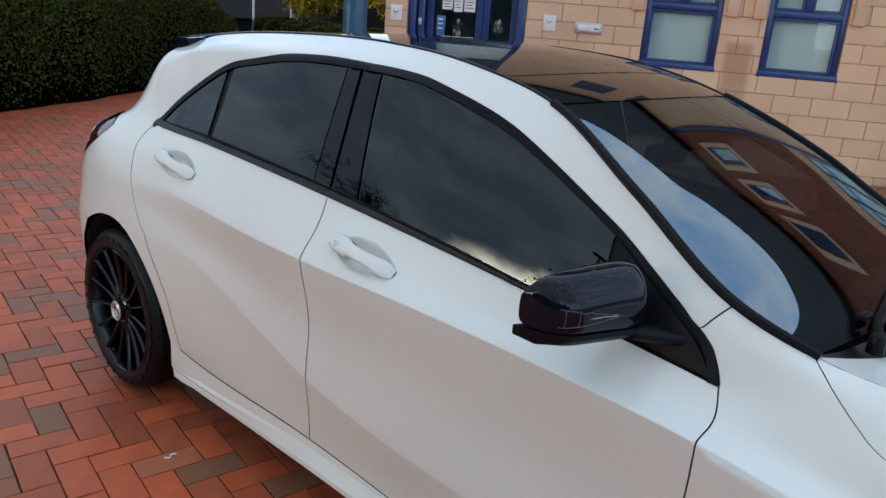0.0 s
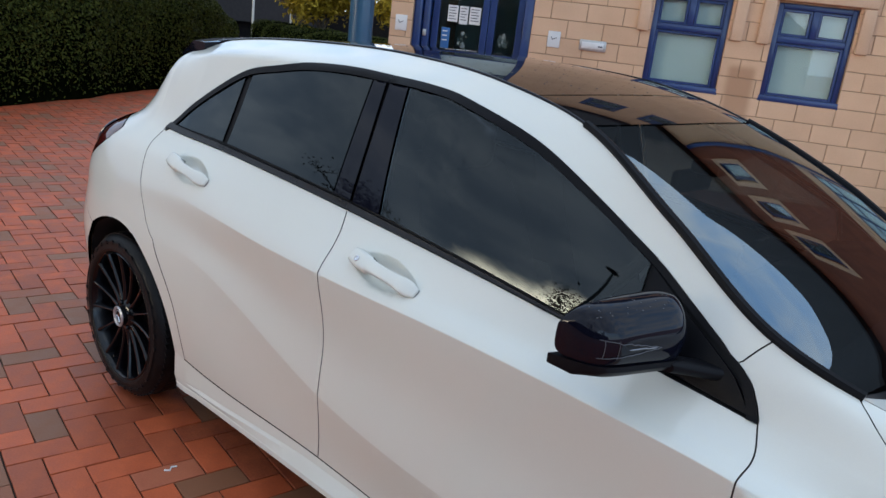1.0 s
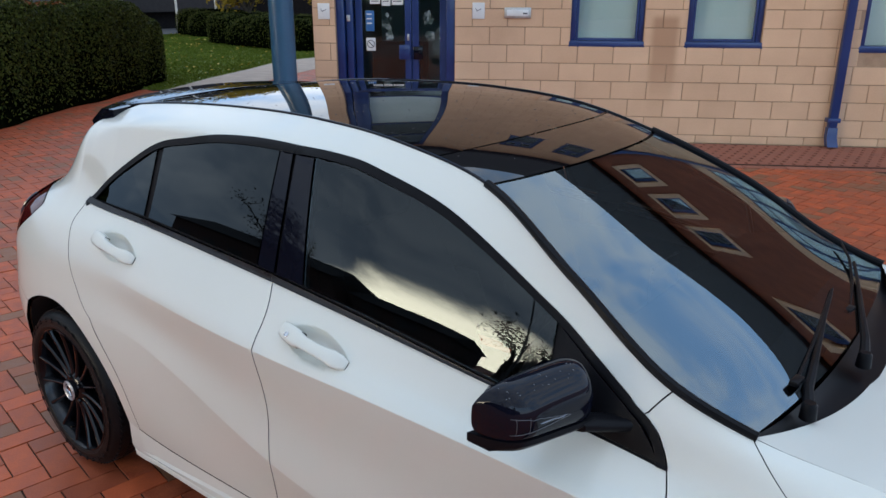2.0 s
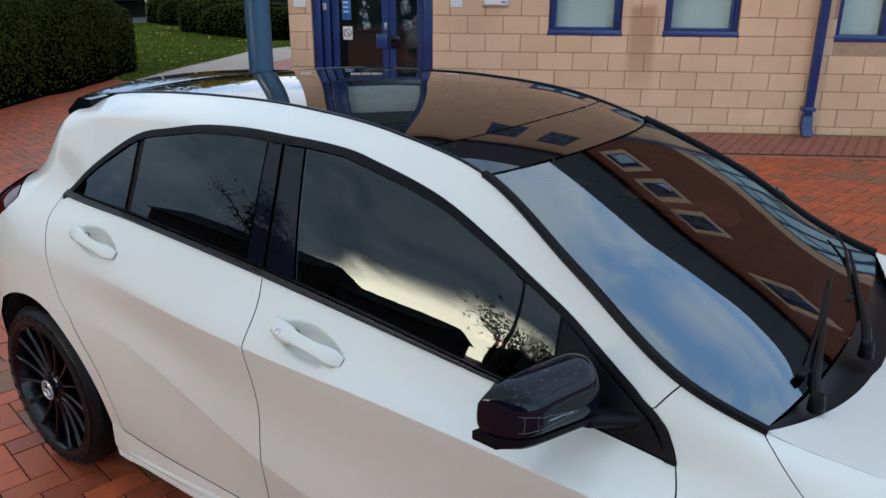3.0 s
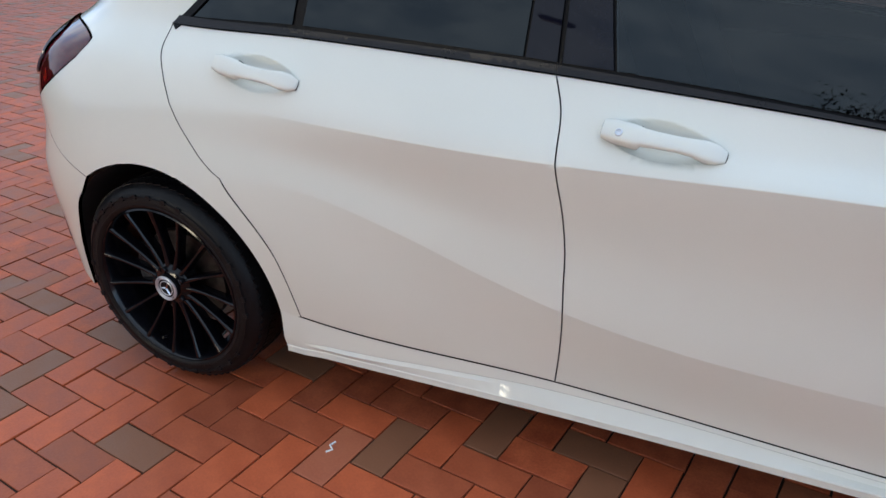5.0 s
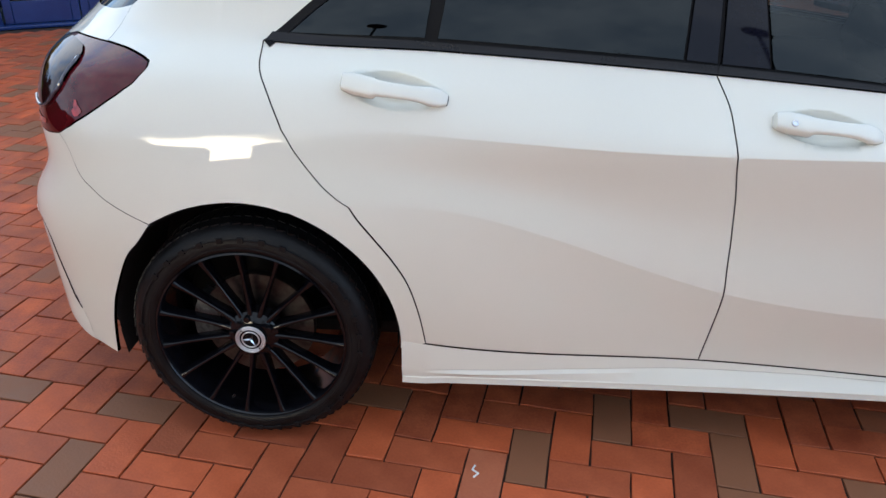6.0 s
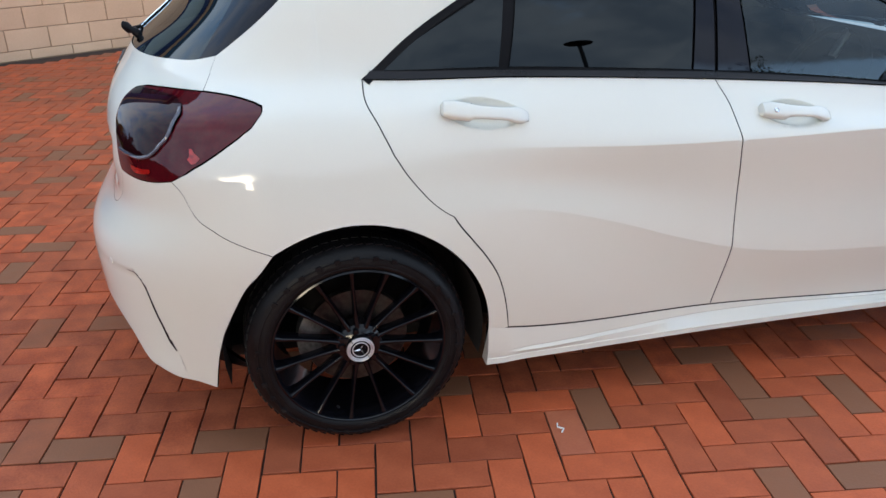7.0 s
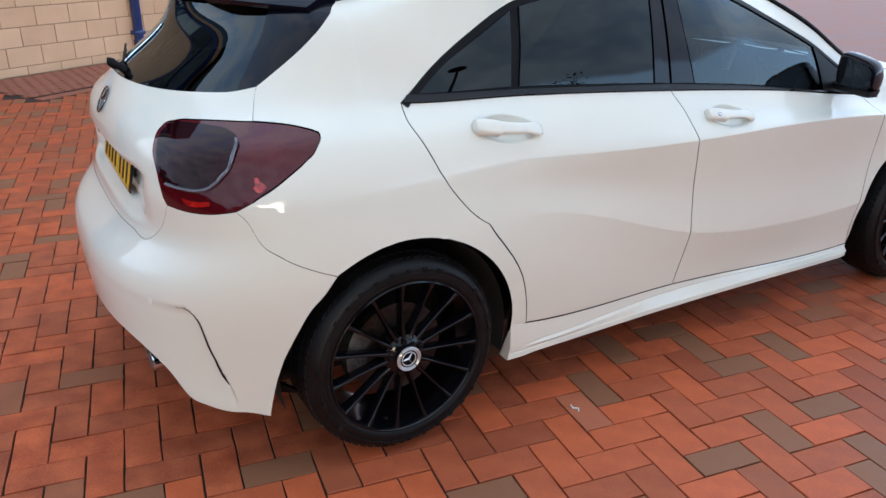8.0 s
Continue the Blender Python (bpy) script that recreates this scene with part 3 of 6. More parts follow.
def scoop(p):
    """The hollow behind the bumper's vent line."""
    ss = lambda x, a, b: np.clip((x - a) / (b - a), 0, 1) ** 2 * (3 - 2 * np.clip((x - a) / (b - a), 0, 1))
    q = p.copy()
    d = np.interp(p[:, 2], [.24, .328, .37, .444, .531, .565, .60], [-.49, -.515, -.532, -.553, -.572, -.594, -.62]) - p[:, 0]
    depth = .013 * np.exp(-np.clip(d, 0, 1) / .075) * ss(d, -.003, .006) * ss(p[:, 2], .235, .33) * (1 - ss(p[:, 2], .545, .58))
    q[:, 0] += depth * .65
    q[:, 1] += depth * .76
    return q


rear_bumper = panel("rear_bumper", [GATE_LOW, LAMP_LOW, rev(BUMPER_SEAM), FOOT, [FOOT[-1], (.70, .09), (.6275, .10), (.56, .16), (.495, .26), (.438, .60), (.36, .85), (.25, 1.0), (0, 1.05)], [(0, 1.05), (0, 2.86)]], WHITE, car, sides=BOTH, joined=True, centre=True, gap=.0012, warp=scoop, step=.014)


def recess(p):
    """The plate's hollow in the tailgate."""
    q = p.copy()
    ss = lambda x, a, b: np.clip((x - a) / (b - a), 0, 1) ** 2 * (3 - 2 * np.clip((x - a) / (b - a), 0, 1))
    flat = -.601 + (p[:, 2] - .822) * math.tan(radians(12))
    q[:, 0] += np.maximum(0, flat - p[:, 0]) * (1 - ss(np.abs(p[:, 1]), .34, .56)) * ss(p[:, 2], .742, .772) * (1 - ss(p[:, 2], .885, .915))
    return q


tailgate = panel("tailgate", [GATE_LOW, LAMP_REAR, GATE_SIDE, rev(GLASS_LOW), [(0, 6.06), (0, 2.86)]], WHITE, car, sides=BOTH, joined=True, centre=True, warp=recess, step=.014, gap=.0007)
FIN = [(.5841, 6.146), (.5797, 6.354), (.5807, 6.649), (.5914, 6.917), (.6257, 7.32)]
panel("rear_window", [[*GLASS_LOW[:5], FIN[0]], FIN, [(.6257, 7.32), (.5, 7.3), (0, 7.3)], [(0, 7.3), (0, 6.06)]], TINT_DARK, tailgate, sides=BOTH, joined=True, centre=True, off=-.003, gap=.001, label="dark tinted rear window")
panel("window_fin", [[FIN[0], GLASS_SIDE[0]], GLASS_SIDE, [GLASS_SIDE[-1], (.8, 7.34), FIN[-1]], rev(FIN)], GLOSS_BLACK, tailgate, sides=BOTH, off=-.001, gap=.001, label="gloss black fin beside the rear window")
panel("rear_diffuser", [[(0, 1.10), (.25, 1.05), (.36, .94), (.44, .70), (.51, .42), (.57, .27), (.64, .12), (.70, 0)], [(.70, 0), (0, 0)], [(0, 0), (0, 1.10)]], SATIN_BLACK, rear_bumper, sides=BOTH, joined=True, centre=True, off=-.03, gap=-.004, warp=lambda p: p + np.array((.14, 0, .02)))
side_skirt = {}
for s in BOTH:
    rows = []
    for u in np.linspace(1.1465, 1.7697, 64):
        x = XR + (XF - XR) * (u - 1)
        top, foot_p = body(np.array(u), np.array(1.004)), body(np.array(u), np.array(.02))
        end = np.clip((x - .395) / .06, 0, 1) * np.clip((2.30 - x) / .05, 0, 1)        # the ends are drawn in
        start = float(np.clip((x - .47) / .10, 0, 1)) ** .5                          # the ledge opens behind the arch
        flare = .012 * max(0.0, 1 - (x - .395) / .12)                                # the rear foot turns out
        h = top[2] - foot_p[2]
        zs = top[2] - float(np.interp(x, [.40, .55, .80, 1.1, 1.5, 2.3], [.098, .074, .052, .034, .020, .014]))
        yo, yi = -foot_p[1] + .016 + .008 * end + flare, -top[1] - .001
        ys = yi + (yo - yi) * .12
        zl = foot_p[2] + .020
        ym = ys + (yo - ys) * .45 * (1 - start)
        rows.append([(x, yi, top[2] - .0045), (x, ys + .001, zs + .004), (x, ys - .003 * start, zs), (x, ym + .004 * start, zs - .006 - .004 * start), (x, yo - .002, zl + .003), (x, yo, zl),
                     (x, yo - .004, zl - .003), (x, yo - .003, foot_p[2]), (x, yo - .012, foot_p[2] - .005), (x, yi - .06, foot_p[2] - .002)])
    bm = bmesh.new()
    vs = [[bm.verts.new((q[0], -s * q[1], q[2])) for q in r] for r in rows]
    for r, q in zip(vs[:-1], vs[1:]):
        for k in range(len(r) - 1):
            bm.faces.new((r[k], r[k + 1], q[k + 1], q[k]))
    for r in (vs[0], vs[-1]):
        bm.faces.new(r)
    side_skirt[s] = part("side_skirt", bm, WHITE, car, "white side skirt with a raised blade", angle=22)

# side windows: satin frame behind, panes and pillar panels in it
door_of = {}
for tag, door in (("rear", rear_door), ("front", front_door)):
    door_of[tag] = door
GAP_UP = [(1.3870, 5.965), (1.3885, 6.03), (1.3885, 6.6), (1.386, 7.205)]
panel("window_frame", [TRIM_TOP[:8], rev(GAP_UP), rev(BELT[:3])], SATIN_BLACK, rear_door, sides=BOTH, off=-.006, gap=.0015)


def strip(name, line, width, parent, off=.004, mat=SATIN_BLACK, label=""):
    """A raised strip, width metres wide, that lies along the right-hand side of a cut line."""
    r = resample(line, .02)
    t = np.gradient(r, axis=0)
    t /= np.linalg.norm(t, axis=1, keepdims=True) + 1e-9
    n = np.stack([t[:, 1], -t[:, 0]], 1)
    inner, r = to_uv(r + n * width).tolist(), to_uv(r).tolist()
    return panel(name, [r, [r[-1], inner[-1]], inner[::-1], [inner[0], r[0]]], mat, parent, sides=BOTH, off=off, gap=.0006, thick=.01, step=.03, label=label)


strip("top_trim", TRIM_TOP[:8], .024, rear_door)
strip("top_trim", TRIM_TOP[7:], .024, front_door)
BELT_UP = [(u, v + .085) for u, v in BELT]
panel("belt_trim", [[(1.038, 6.0), *BELT[1:3]], [BELT[2], BELT_UP[2]], rev([(1.044, 6.085), *BELT_UP[1:3]]), [(1.044, 6.085), (1.038, 6.0)]], BELT_BLACK, rear_door, sides=BOTH, off=.006, gap=.0004)
panel("belt_trim", [BELT[2:-1], [BELT[-2], BELT_UP[-2]], rev(BELT_UP[2:-1]), [BELT_UP[2], BELT[2]]], BELT_BLACK, front_door, sides=BOTH, off=.006, gap=.0004)
QUARTER = [[(1.047, 6.09), (1.093, 6.39), (1.128, 6.575), (1.172, 6.80)], [(1.172, 6.80), (1.168, 6.4), (1.163, 6.08)], [(1.163, 6.08), (1.1, 6.085), (1.047, 6.09)]]
REAR_PANE = [[(1.184, 6.845), (1.227, 6.905), (1.262, 6.96), (1.316, 7.05), (1.366, 7.08)], [(1.366, 7.08), (1.364, 6.5), (1.361, 6.065)], [(1.361, 6.065), (1.26, 6.07), (1.173, 6.08)], [(1.173, 6.08), (1.179, 6.4), (1.184, 6.845)]]
FRONT_PANE = [[(1.412, 7.12), (1.43, 7.15), (1.459, 7.16), (1.485, 7.13), (1.54, 7.045), (1.594, 6.975), (1.645, 6.965), (1.676, 6.965)], [(1.676, 6.965), (1.68, 6.45), (1.686, 6.01)], [(1.686, 6.01), (1.55, 6.04), (1.429, 6.06)], [(1.429, 6.06), (1.421, 6.5), (1.412, 7.12)]]
# the front frame is open behind its pane
OPENING = [p for c in FRONT_PANE for p in c[:-1]]
panel("window_frame", [TRIM_TOP[7:], rev(BELT[2:]), GAP_UP, [TRIM_TOP[7], OPENING[0]]] + [rev(c) for c in FRONT_PANE[::-1]] + [[OPENING[0], TRIM_TOP[7]]], SATIN_BLACK, front_door, sides=BOTH, off=-.006, gap=0.0, hole=True)
panel("quarter_window", QUARTER, TINT_DARK, rear_door, sides=BOTH, off=-.001, gap=.001, thick=.004, lean=(14.8, 9))
panel("window_pane", REAR_PANE, TINT_DARK, rear_door, sides=BOTH, off=-.001, gap=.0005, thick=.004, lean=(14.8, 9))
panel("window_pane", FRONT_PANE, TINT, front_door, sides=BOTH, off=-.001, gap=.0005, thick=.004, lean=(14.8, 9))
panel("pillar_panel", [[(1.368, 7.08), (1.384, 7.09)], [(1.384, 7.09), (1.3865, 6.6), (1.3868, 6.06)], [(1.3868, 6.06), (1.363, 6.065)], [(1.363, 6.065), (1.366, 6.5), (1.368, 7.08)]], GLOSS_BLACK, rear_door, sides=BOTH, off=.001, gap=.0008, label="gloss black door pillar panel")
panel("pillar_panel", [[(1.388, 7.09), (1.410, 7.12)], [(1.410, 7.12), (1.419, 6.5), (1.427, 6.06)], [(1.427, 6.06), (1.3902, 6.06)], [(1.3902, 6.06), (1.390, 6.6), (1.388, 7.09)]], GLOSS_BLACK, front_door, sides=BOTH, off=.001, gap=.0008, label="gloss black door pillar panel")
panel("mirror_sail", [[(1.68, 6.965), (1.7066, 6.93), (1.7329, 6.87), (1.7502, 6.71), (1.7592, 6.481), (1.7672, 6.138), (1.7705, 5.96)], [(1.7705, 5.96), (1.72, 5.97), (1.688, 5.99)], [(1.688, 5.99), (1.684, 6.4), (1.68, 6.965)]], SATIN_BLACK, front_door, sides=BOTH, off=.004, gap=.0005, label="black plastic corner at the foot of the mirror")


# roof, windscreen and bonnet span from side to side
def span(name, u0, u1, bow, crown, mat, parent, nu=40, nk=33, inset=.003, drop=0.0, label="", kmax=1.0, flat=2.0):
    """A sheet between the top rails; bow(t): how far its middle stands forward, crown(t): how much higher, t from u0 to u1."""
    t = np.linspace(0, 1, nu)
    e = body(u0 + (u1 - u0) * t, np.full(nu, float(NV)))
    k = np.linspace(-kmax, kmax, nk)
    c = 1 - np.abs(k) ** 2.3
    half = -e[:, 1] - inset
    x = e[:, :1] + np.array([bow(a) for a in t])[:, None] * c
    y = half[:, None] * k
    z = e[:, 2:] + np.array([crown(a) for a in t])[:, None] * (1 - np.abs(k) ** flat) - drop
    p = np.stack([x, np.broadcast_to(y, x.shape), z], -1)
    ob = mesh_ob(name, p.reshape(-1, 3), grid_faces(nu, nk), mat, parent, label=label)
    return ob


ROOF_BACK, ROOF_MID, ROOF_FRONT, SCREEN_FOOT = .992, 1.519, 1.577, 1.82
bow_at = lambda u: np.interp(u, [1.0, 1.3, 1.577, 1.82], [-.04, .02, .10, .06])
crown_at = lambda u: spline([.99, 1.1, 1.25, 1.45, 1.577, 1.7, 1.82], [.004, .014, .020, .020, .018, .012, .0], u)


def screen_crown(u):
    """How far the windscreen's middle stands above its edge: the middle runs almost straight from the header to the foot."""
    e = body(np.array(u), np.array(float(NV)))
    t = (e[0] + bow_at(u) - 1.81) / .70
    return 1.368 - .378 * t + .050 * t * (1 - t) ** 2 + .012 * t ** 4 - e[2]


for name, a, b, mat, lab in (("roof_panel", ROOF_BACK, ROOF_MID - .001, ROOF_GLASS, "gloss black roof panel with water drops"), ("front_roof_panel", ROOF_MID + .001, ROOF_FRONT - .002, ROOF_GLASS, ""), ("windscreen", ROOF_FRONT + .001, SCREEN_FOOT, SCREEN, "raked windscreen")):
    span(name, a, b, lambda t, a=a, b=b: bow_at(a + (b - a) * t), lambda t, a=a, b=b: (screen_crown if b == SCREEN_FOOT else crown_at)(a + (b - a) * t), mat, car, label=lab)
# the glossy black edging of the roof and the seal down the windscreen pillar
for s in BOTH:
    for name, a, b, w, mat in (("roof_edging", 1.0, ROOF_FRONT, .004, GLOSS_BLACK), ("screen_seal", ROOF_FRONT - .002, SCREEN_FOOT + .003, .0115, SATIN_BLACK)):
        e = body(np.linspace(a, b, 50), np.full(50, float(NV))) * (1, s, 1)
        part(name, bm_tube([tuple(p + (0, -s * -.003, .002)) for p in e], w, 8), mat, car)
# roof over the tail, and its spoiler
spoiler_sections = []
for y in np.linspace(-.56, .56, 25):
    f = abs(y) / .56
    xb = -.415 + .27 * f ** 2.6
    zt = 1.412 - .026 * f ** 2
    x0 = .0 + .03 * f
    spoiler_sections.append([(x0, y, zt - .002), ((x0 + xb) / 2, y, zt - .004), (xb + .02, y, zt - .046), (xb, y, zt - .058), (xb + .008, y, zt - .072), (xb + .09, y, zt - .085), (x0 - .02, y, zt - .08)])
part("roof_spoiler", loft(spoiler_sections), GLOSS_BLACK, tailgate, "gloss black roof spoiler")
bonnet = span("bonnet", SCREEN_FOOT + .001, 2.999, lambda t: .125 * max(0, 1 - t * 2.2), lambda t: -.06 * max(0, 1 - t * 6) + .045 * min(1, t * 5), WHITE, car, nu=60, inset=0.0)
panel("bonnet_edge", [BONNET_GAP, [(3.0, 6.25), (3.0, 8.0)], [(3.0, 8.0), (2.4, 8), (1.82, 8.0)]], WHITE, bonnet, sides=BOTH, joined=True, step=.03, gap=.0015)
# scuttle between screen and bonnet
ks = np.linspace(-.98, .98, 40)
foot = body(np.array([SCREEN_FOOT]), np.array([float(NV)]))[0]
rows = []
for bow, z in ((.052, -.008), (.07, -.02), (.09, -.03), (.11, -.034), (.135, -.04)):
    c = 1 - np.abs(ks) ** 2.2
    rows.append(np.stack([foot[0] + bow * c, -foot[1] * ks, foot[2] - .02 * c + z * np.minimum(1, c * 3)], -1))
part_rows = np.array(rows)
mesh_ob("scuttle", part_rows.reshape(-1, 3), grid_faces(5, 40), SATIN_BLACK, car)

# dark inner shell, floor and wheel housings
uu, vv = np.meshgrid(np.linspace(.001, 2.999, 150), np.linspace(.05, 5.97, 40), indexing="ij")
shell = body(uu, vv) - body_normal(uu, vv) * .03
flat_p = shell.reshape(-1, 3)
keep = []
for q in grid_faces(150, 40):
    c = flat_p[list(q)].mean(0)
    if c[0] < -.5 and -c[1] < .62 and .66 < c[2] < .98:
        continue
    if all(math.hypot(c[0] - ax, c[2] - .325) > .42 for ax in (0, AXLE)) and not (c[0] < -.2 and c[2] < .5):
        keep.append(q)
for s in BOTH:
    mesh_ob("inner_shell", flat_p * (1, s, 1), keep, DARK, car)
part("floor_pan", bm_box(-.52, 3.3, -.62, .62, .19, .24, .02), DARK, car)
for ax in (0, AXLE):
    for s in BOTH:
        a = np.radians(np.linspace(-15, 195, 24))
        part("wheel_housing", loft([[(ax + .385 * math.cos(t), s * (.45 if k == 0 else (float(np.interp(.385 * math.cos(t), [-.385, -.33, -.2, .385], [.818, .846, .874, .835])) if ax == 0 else .80)), .325 + .385 * math.sin(t)) for t in a] for k in (0, 1)], closed=False, caps=False), DARK, car)
        part("housing_wall", bm_box(ax - .42, ax + .42, s * .47 - .01, s * .47 + .01, .22, .74), DARK, car)

# ---- car: wheels and fittings ----
def wheel(ax, s):
    """A wheel with its outer face towards y = s."""
    hub = tagged(new("wheel"), "", "")
    hub.parent = car
    hub.location = (ax, s * .885, .326)
    hub.scale = (1.025, 1, 1.025)
    hub.rotation_euler = (0, radians(27 if ax < 1 else 60), math.pi if s > 0 else 0)
    m = Matrix.Identity(4)
    # outer face at y = 0, inwards is +y
    tyre = [(.240, .02), (.248, .006), (.258, .0), (.274, .001), (.290, .006), (.302, .016), (.309, .026), (.313, .034), (.3165, .05), (.318, .08), (.318, .15), (.315, .185), (.305, .205), (.28, .215), (.25, .21), (.240, .2)]
    part("tyre", bm_lathe(tyre, m, 96, closed=True), RUBBER, hub, "low-profile black tyre")
    tread = bmesh.new()
    for k in range(72):
        a = 2 * math.pi * k / 72
        rot = Matrix.Rotation(a, 4, "Y")
        for y0, y1, tw in ((.030, .062, .10), (.068, .10, -.06), (.135, .17, .06)):
            bmesh.ops.create_cube(tread, size=1, matrix=rot @ Matrix.Translation((.3175 if y0 > .03 else .3135, (y0 + y1) / 2, 0)) @ Matrix.Rotation(tw * 3, 4, "X") @ Matrix.Diagonal((.004, y1 - y0, .019, 1)))
    tagged(part("tread", tread, RUBBER, hub), kind="stuff")
    for k in range(2):
        ring = bm_lathe([(.285 - .022 * k, .0005), (.284 - .022 * k, -.0012), (.281 - .022 * k, -.0012), (.280 - .022 * k, .0012)], m, 96)
        part("sidewall_rib", ring, RUBBER, hub)
    # worn raised lettering, as plain bars
    for k in range(34):
        if k % 17 in (0, 9, 10, 16):
            continue
        a = 2 * math.pi * k / 34
        rot = Matrix.Rotation(a, 4, "Y")
        part("sidewall_bar", bm_box(.276, .290, .0008, .006, -.0075, .0075, .0008, 1, m=rot @ Matrix.Translation((0, -.0025, 0))), RUBBER, hub)
    rim_profile = [(.234, .012), (.2335, .004), (.229, .002), (.2255, .008), (.223, .02), (.214, .06), (.206, .10), (.206, .19)]
    rim_profile = [(r * 1.06, y) for r, y in rim_profile]
    part("rim", bm_lathe(rim_profile[:5], m, 96), RIM_BLACK, hub, "gloss black multi-spoke alloy rim")
    part("rim_barrel", bm_lathe(rim_profile[4:], m, 96), BARREL, hub)
    for k in range(15):
        rot = Matrix.Rotation(2 * math.pi * k / 15, 4, "Y")
        secs = []
        for r, w, y, d in ((.048, .0105, .020, .05), (.075, .0085, .024, .04), (.12, .0066, .024, .034), (.18, .0064, .018, .034), (.22, .0075, .010, .04), (.243, .011, .006, .05)):
            secs.append([rot @ Vector((r, y + h, z)) for h, z in ((0.002, -w * .62), (0, -w * .35), (0, w * .35), (0.002, w * .62), (.012, w), (d, w * .8), (d, -w * .8), (.012, -w))])
        part("spoke", loft(secs), RIM_BLACK, hub)
    part("hub_centre", bm_lathe([(.0, .014), (.036, .014), (.04, .016), (.056, .020), (.066, .030), (.068, .07), (0, .07)], m, 48), RIM_BLACK, hub)
    cap = part("hub_cap", bm_lathe([(0, .001), (.014, .0015), (.0145, .004), (.031, .0045), (.0315, .001), (.038, .001), (.040, .004), (.040, .014)], m, 48), SATIN_BLACK, hub, "round dark hub cap with a silver ring")
    for r, w in ((.0365, .0032), (.031, .0024), (.0225, .0018)):
        part("cap_ring", bm_tube([(r * math.cos(a), .0005, r * math.sin(a)) for a in np.linspace(0, 2 * math.pi, 41)[:-1]], w, 6, closed=True), SILVER, cap)
    for k in range(3):
        rot = Matrix.Rotation(2 * math.pi * k / 3 + .52, 4, "Y")
        part("spoke_mark", loft([[rot @ Vector((r, .0008, -w)), rot @ Vector((r, -.003, 0)), rot @ Vector((r, .0008, w))] for r, w in ((.001, .0038), (.010, .0024), (.0225, .0008))]), CHROME, cap)
    for k in range(5):
        rot = Matrix.Rotation(2 * math.pi * k / 5 + .3, 4, "Y")
        part("wheel_bolt", bm_lathe([(0, .0105), (.0075, .0105), (.009, .013), (.009, .03)], rot @ Matrix.Translation((.052, 0, 0)), 12), RIM_BLACK, hub)
    part("brake_disc", bm_lathe([(.0, .10), (.07, .10), (.072, .085), (.085, .083), (.148, .083), (.15, .086), (.15, .105), (.0, .108)], m, 64), STEEL, hub)
    back = Matrix.Rotation(radians(-14 if ax < 1 else 20), 4, "Y")
    secs = []
    for a in np.radians(np.linspace(160, 212, 9)):
        c, q = math.cos(a), math.sin(a)
        secs.append([back @ Vector((r * c, y, r * q)) for r, y in ((.105, .072), (.15, .066), (.17, .072), (.172, .12), (.105, .12))])
    part("brake_caliper", loft(secs), CALIPER, hub)
    valve = Matrix.Rotation(1.45, 4, "Y")
    part("tyre_valve", bm_tube([valve @ Vector((.214, .03, 0)), valve @ Vector((.206, .012, 0))], .0035, 8), RUBBER, hub)
    return hub


for ax in (0, AXLE):
    for s in (-1, 1):
        wheel(ax, s)


# door handles
def handle(u, v, door, s, lock):
    """A pull handle over a scooped bowl; the thick end is to the rear."""
    p, n = body(np.array(u), np.array(v)), body_normal(np.array(u), np.array(v))
    a = body(np.array(u + .02), np.array(v - .045)) - p
    ex = Vector(a).normalized()
    en = Vector(n)
    ez = ex.cross(en)
    if ez.z < 0:
        ez = -ez
    base = Matrix((( ex.x, en.x, ez.x, p[0]), (ex.y, en.y, ez.y, p[1]), (ex.z, en.z, ez.z, p[2]), (0, 0, 0, 1)))
    flip = Matrix.Diagonal((1, s, 1, 1))
    secs = []
    for x, h, y0, y1 in ((-.133, .013, .000, .012), (-.129, .020, .000, .022), (-.106, .0250, -.002, .028), (-.060, .0245, -.002, .030), (-.053, .0235, -.002, .030), (-.046, .0195, .012, .031), (-.02, .0175, .016, .032), (.03, .0168, .017, .032), (.055, .0185, .013, .030), (.078, .0225, .003, .026), (.100, .0205, .000, .018), (.116, .013, .000, .009), (.1185, .010, .000, .006)):
        c = -.0085 * math.cos(x * 12) - .04 * max(0, x - .06)
        ring = []
        for k in range(24):
            t = 2 * math.pi * k / 24
            cy, cz = math.cos(t), math.sin(t)
            ring.append(flip @ base @ Vector((x, (y0 + y1) / 2 + (y1 - y0) / 2 * math.copysign(abs(cy) ** .55, cy), c + h * math.copysign(abs(cz) ** .55, cz))))
        secs.append(ring)
    h = part("door_handle", loft(secs), WHITE, door, "white pull handle")
    # shut lines of the fixed rear block and of the front foot
    part("handle_joint", bm_box(-.0530, -.0500, .004, .0245, -.004, .0165, .001, m=flip @ base), SATIN_BLACK, h)
    part("handle_joint", bm_tube([flip @ base @ Vector((.1165 + .003 * math.cos(t), .0015, -.0045 + .0135 * math.sin(t))) for t in np.linspace(-1.3, 1.3, 9)], .0009, 6), SATIN_BLACK, h)
    return h


for s, off in ((1, 1), (-1, -1)):
    handle(1.1445, 4.97, rear_door[s], s, False)
    h = handle(1.4705, 4.93, front_door[s], s, True)
    if s == 1:
        p, n = body(np.array(1.4400), np.array(4.87)), body_normal(np.array(1.4400), np.array(4.87))
        to = Vector(n).to_track_quat("Y", "Z").to_matrix().to_4x4()
        part("door_lock", bm_lathe([(0, .0298), (.0055, .0300), (.0062, .0315), (.0075, .031), (.0082, .029), (.0085, .02)], Matrix.Translation(p) @ to, 20), CHROME, front_door[s], "silver key lock")


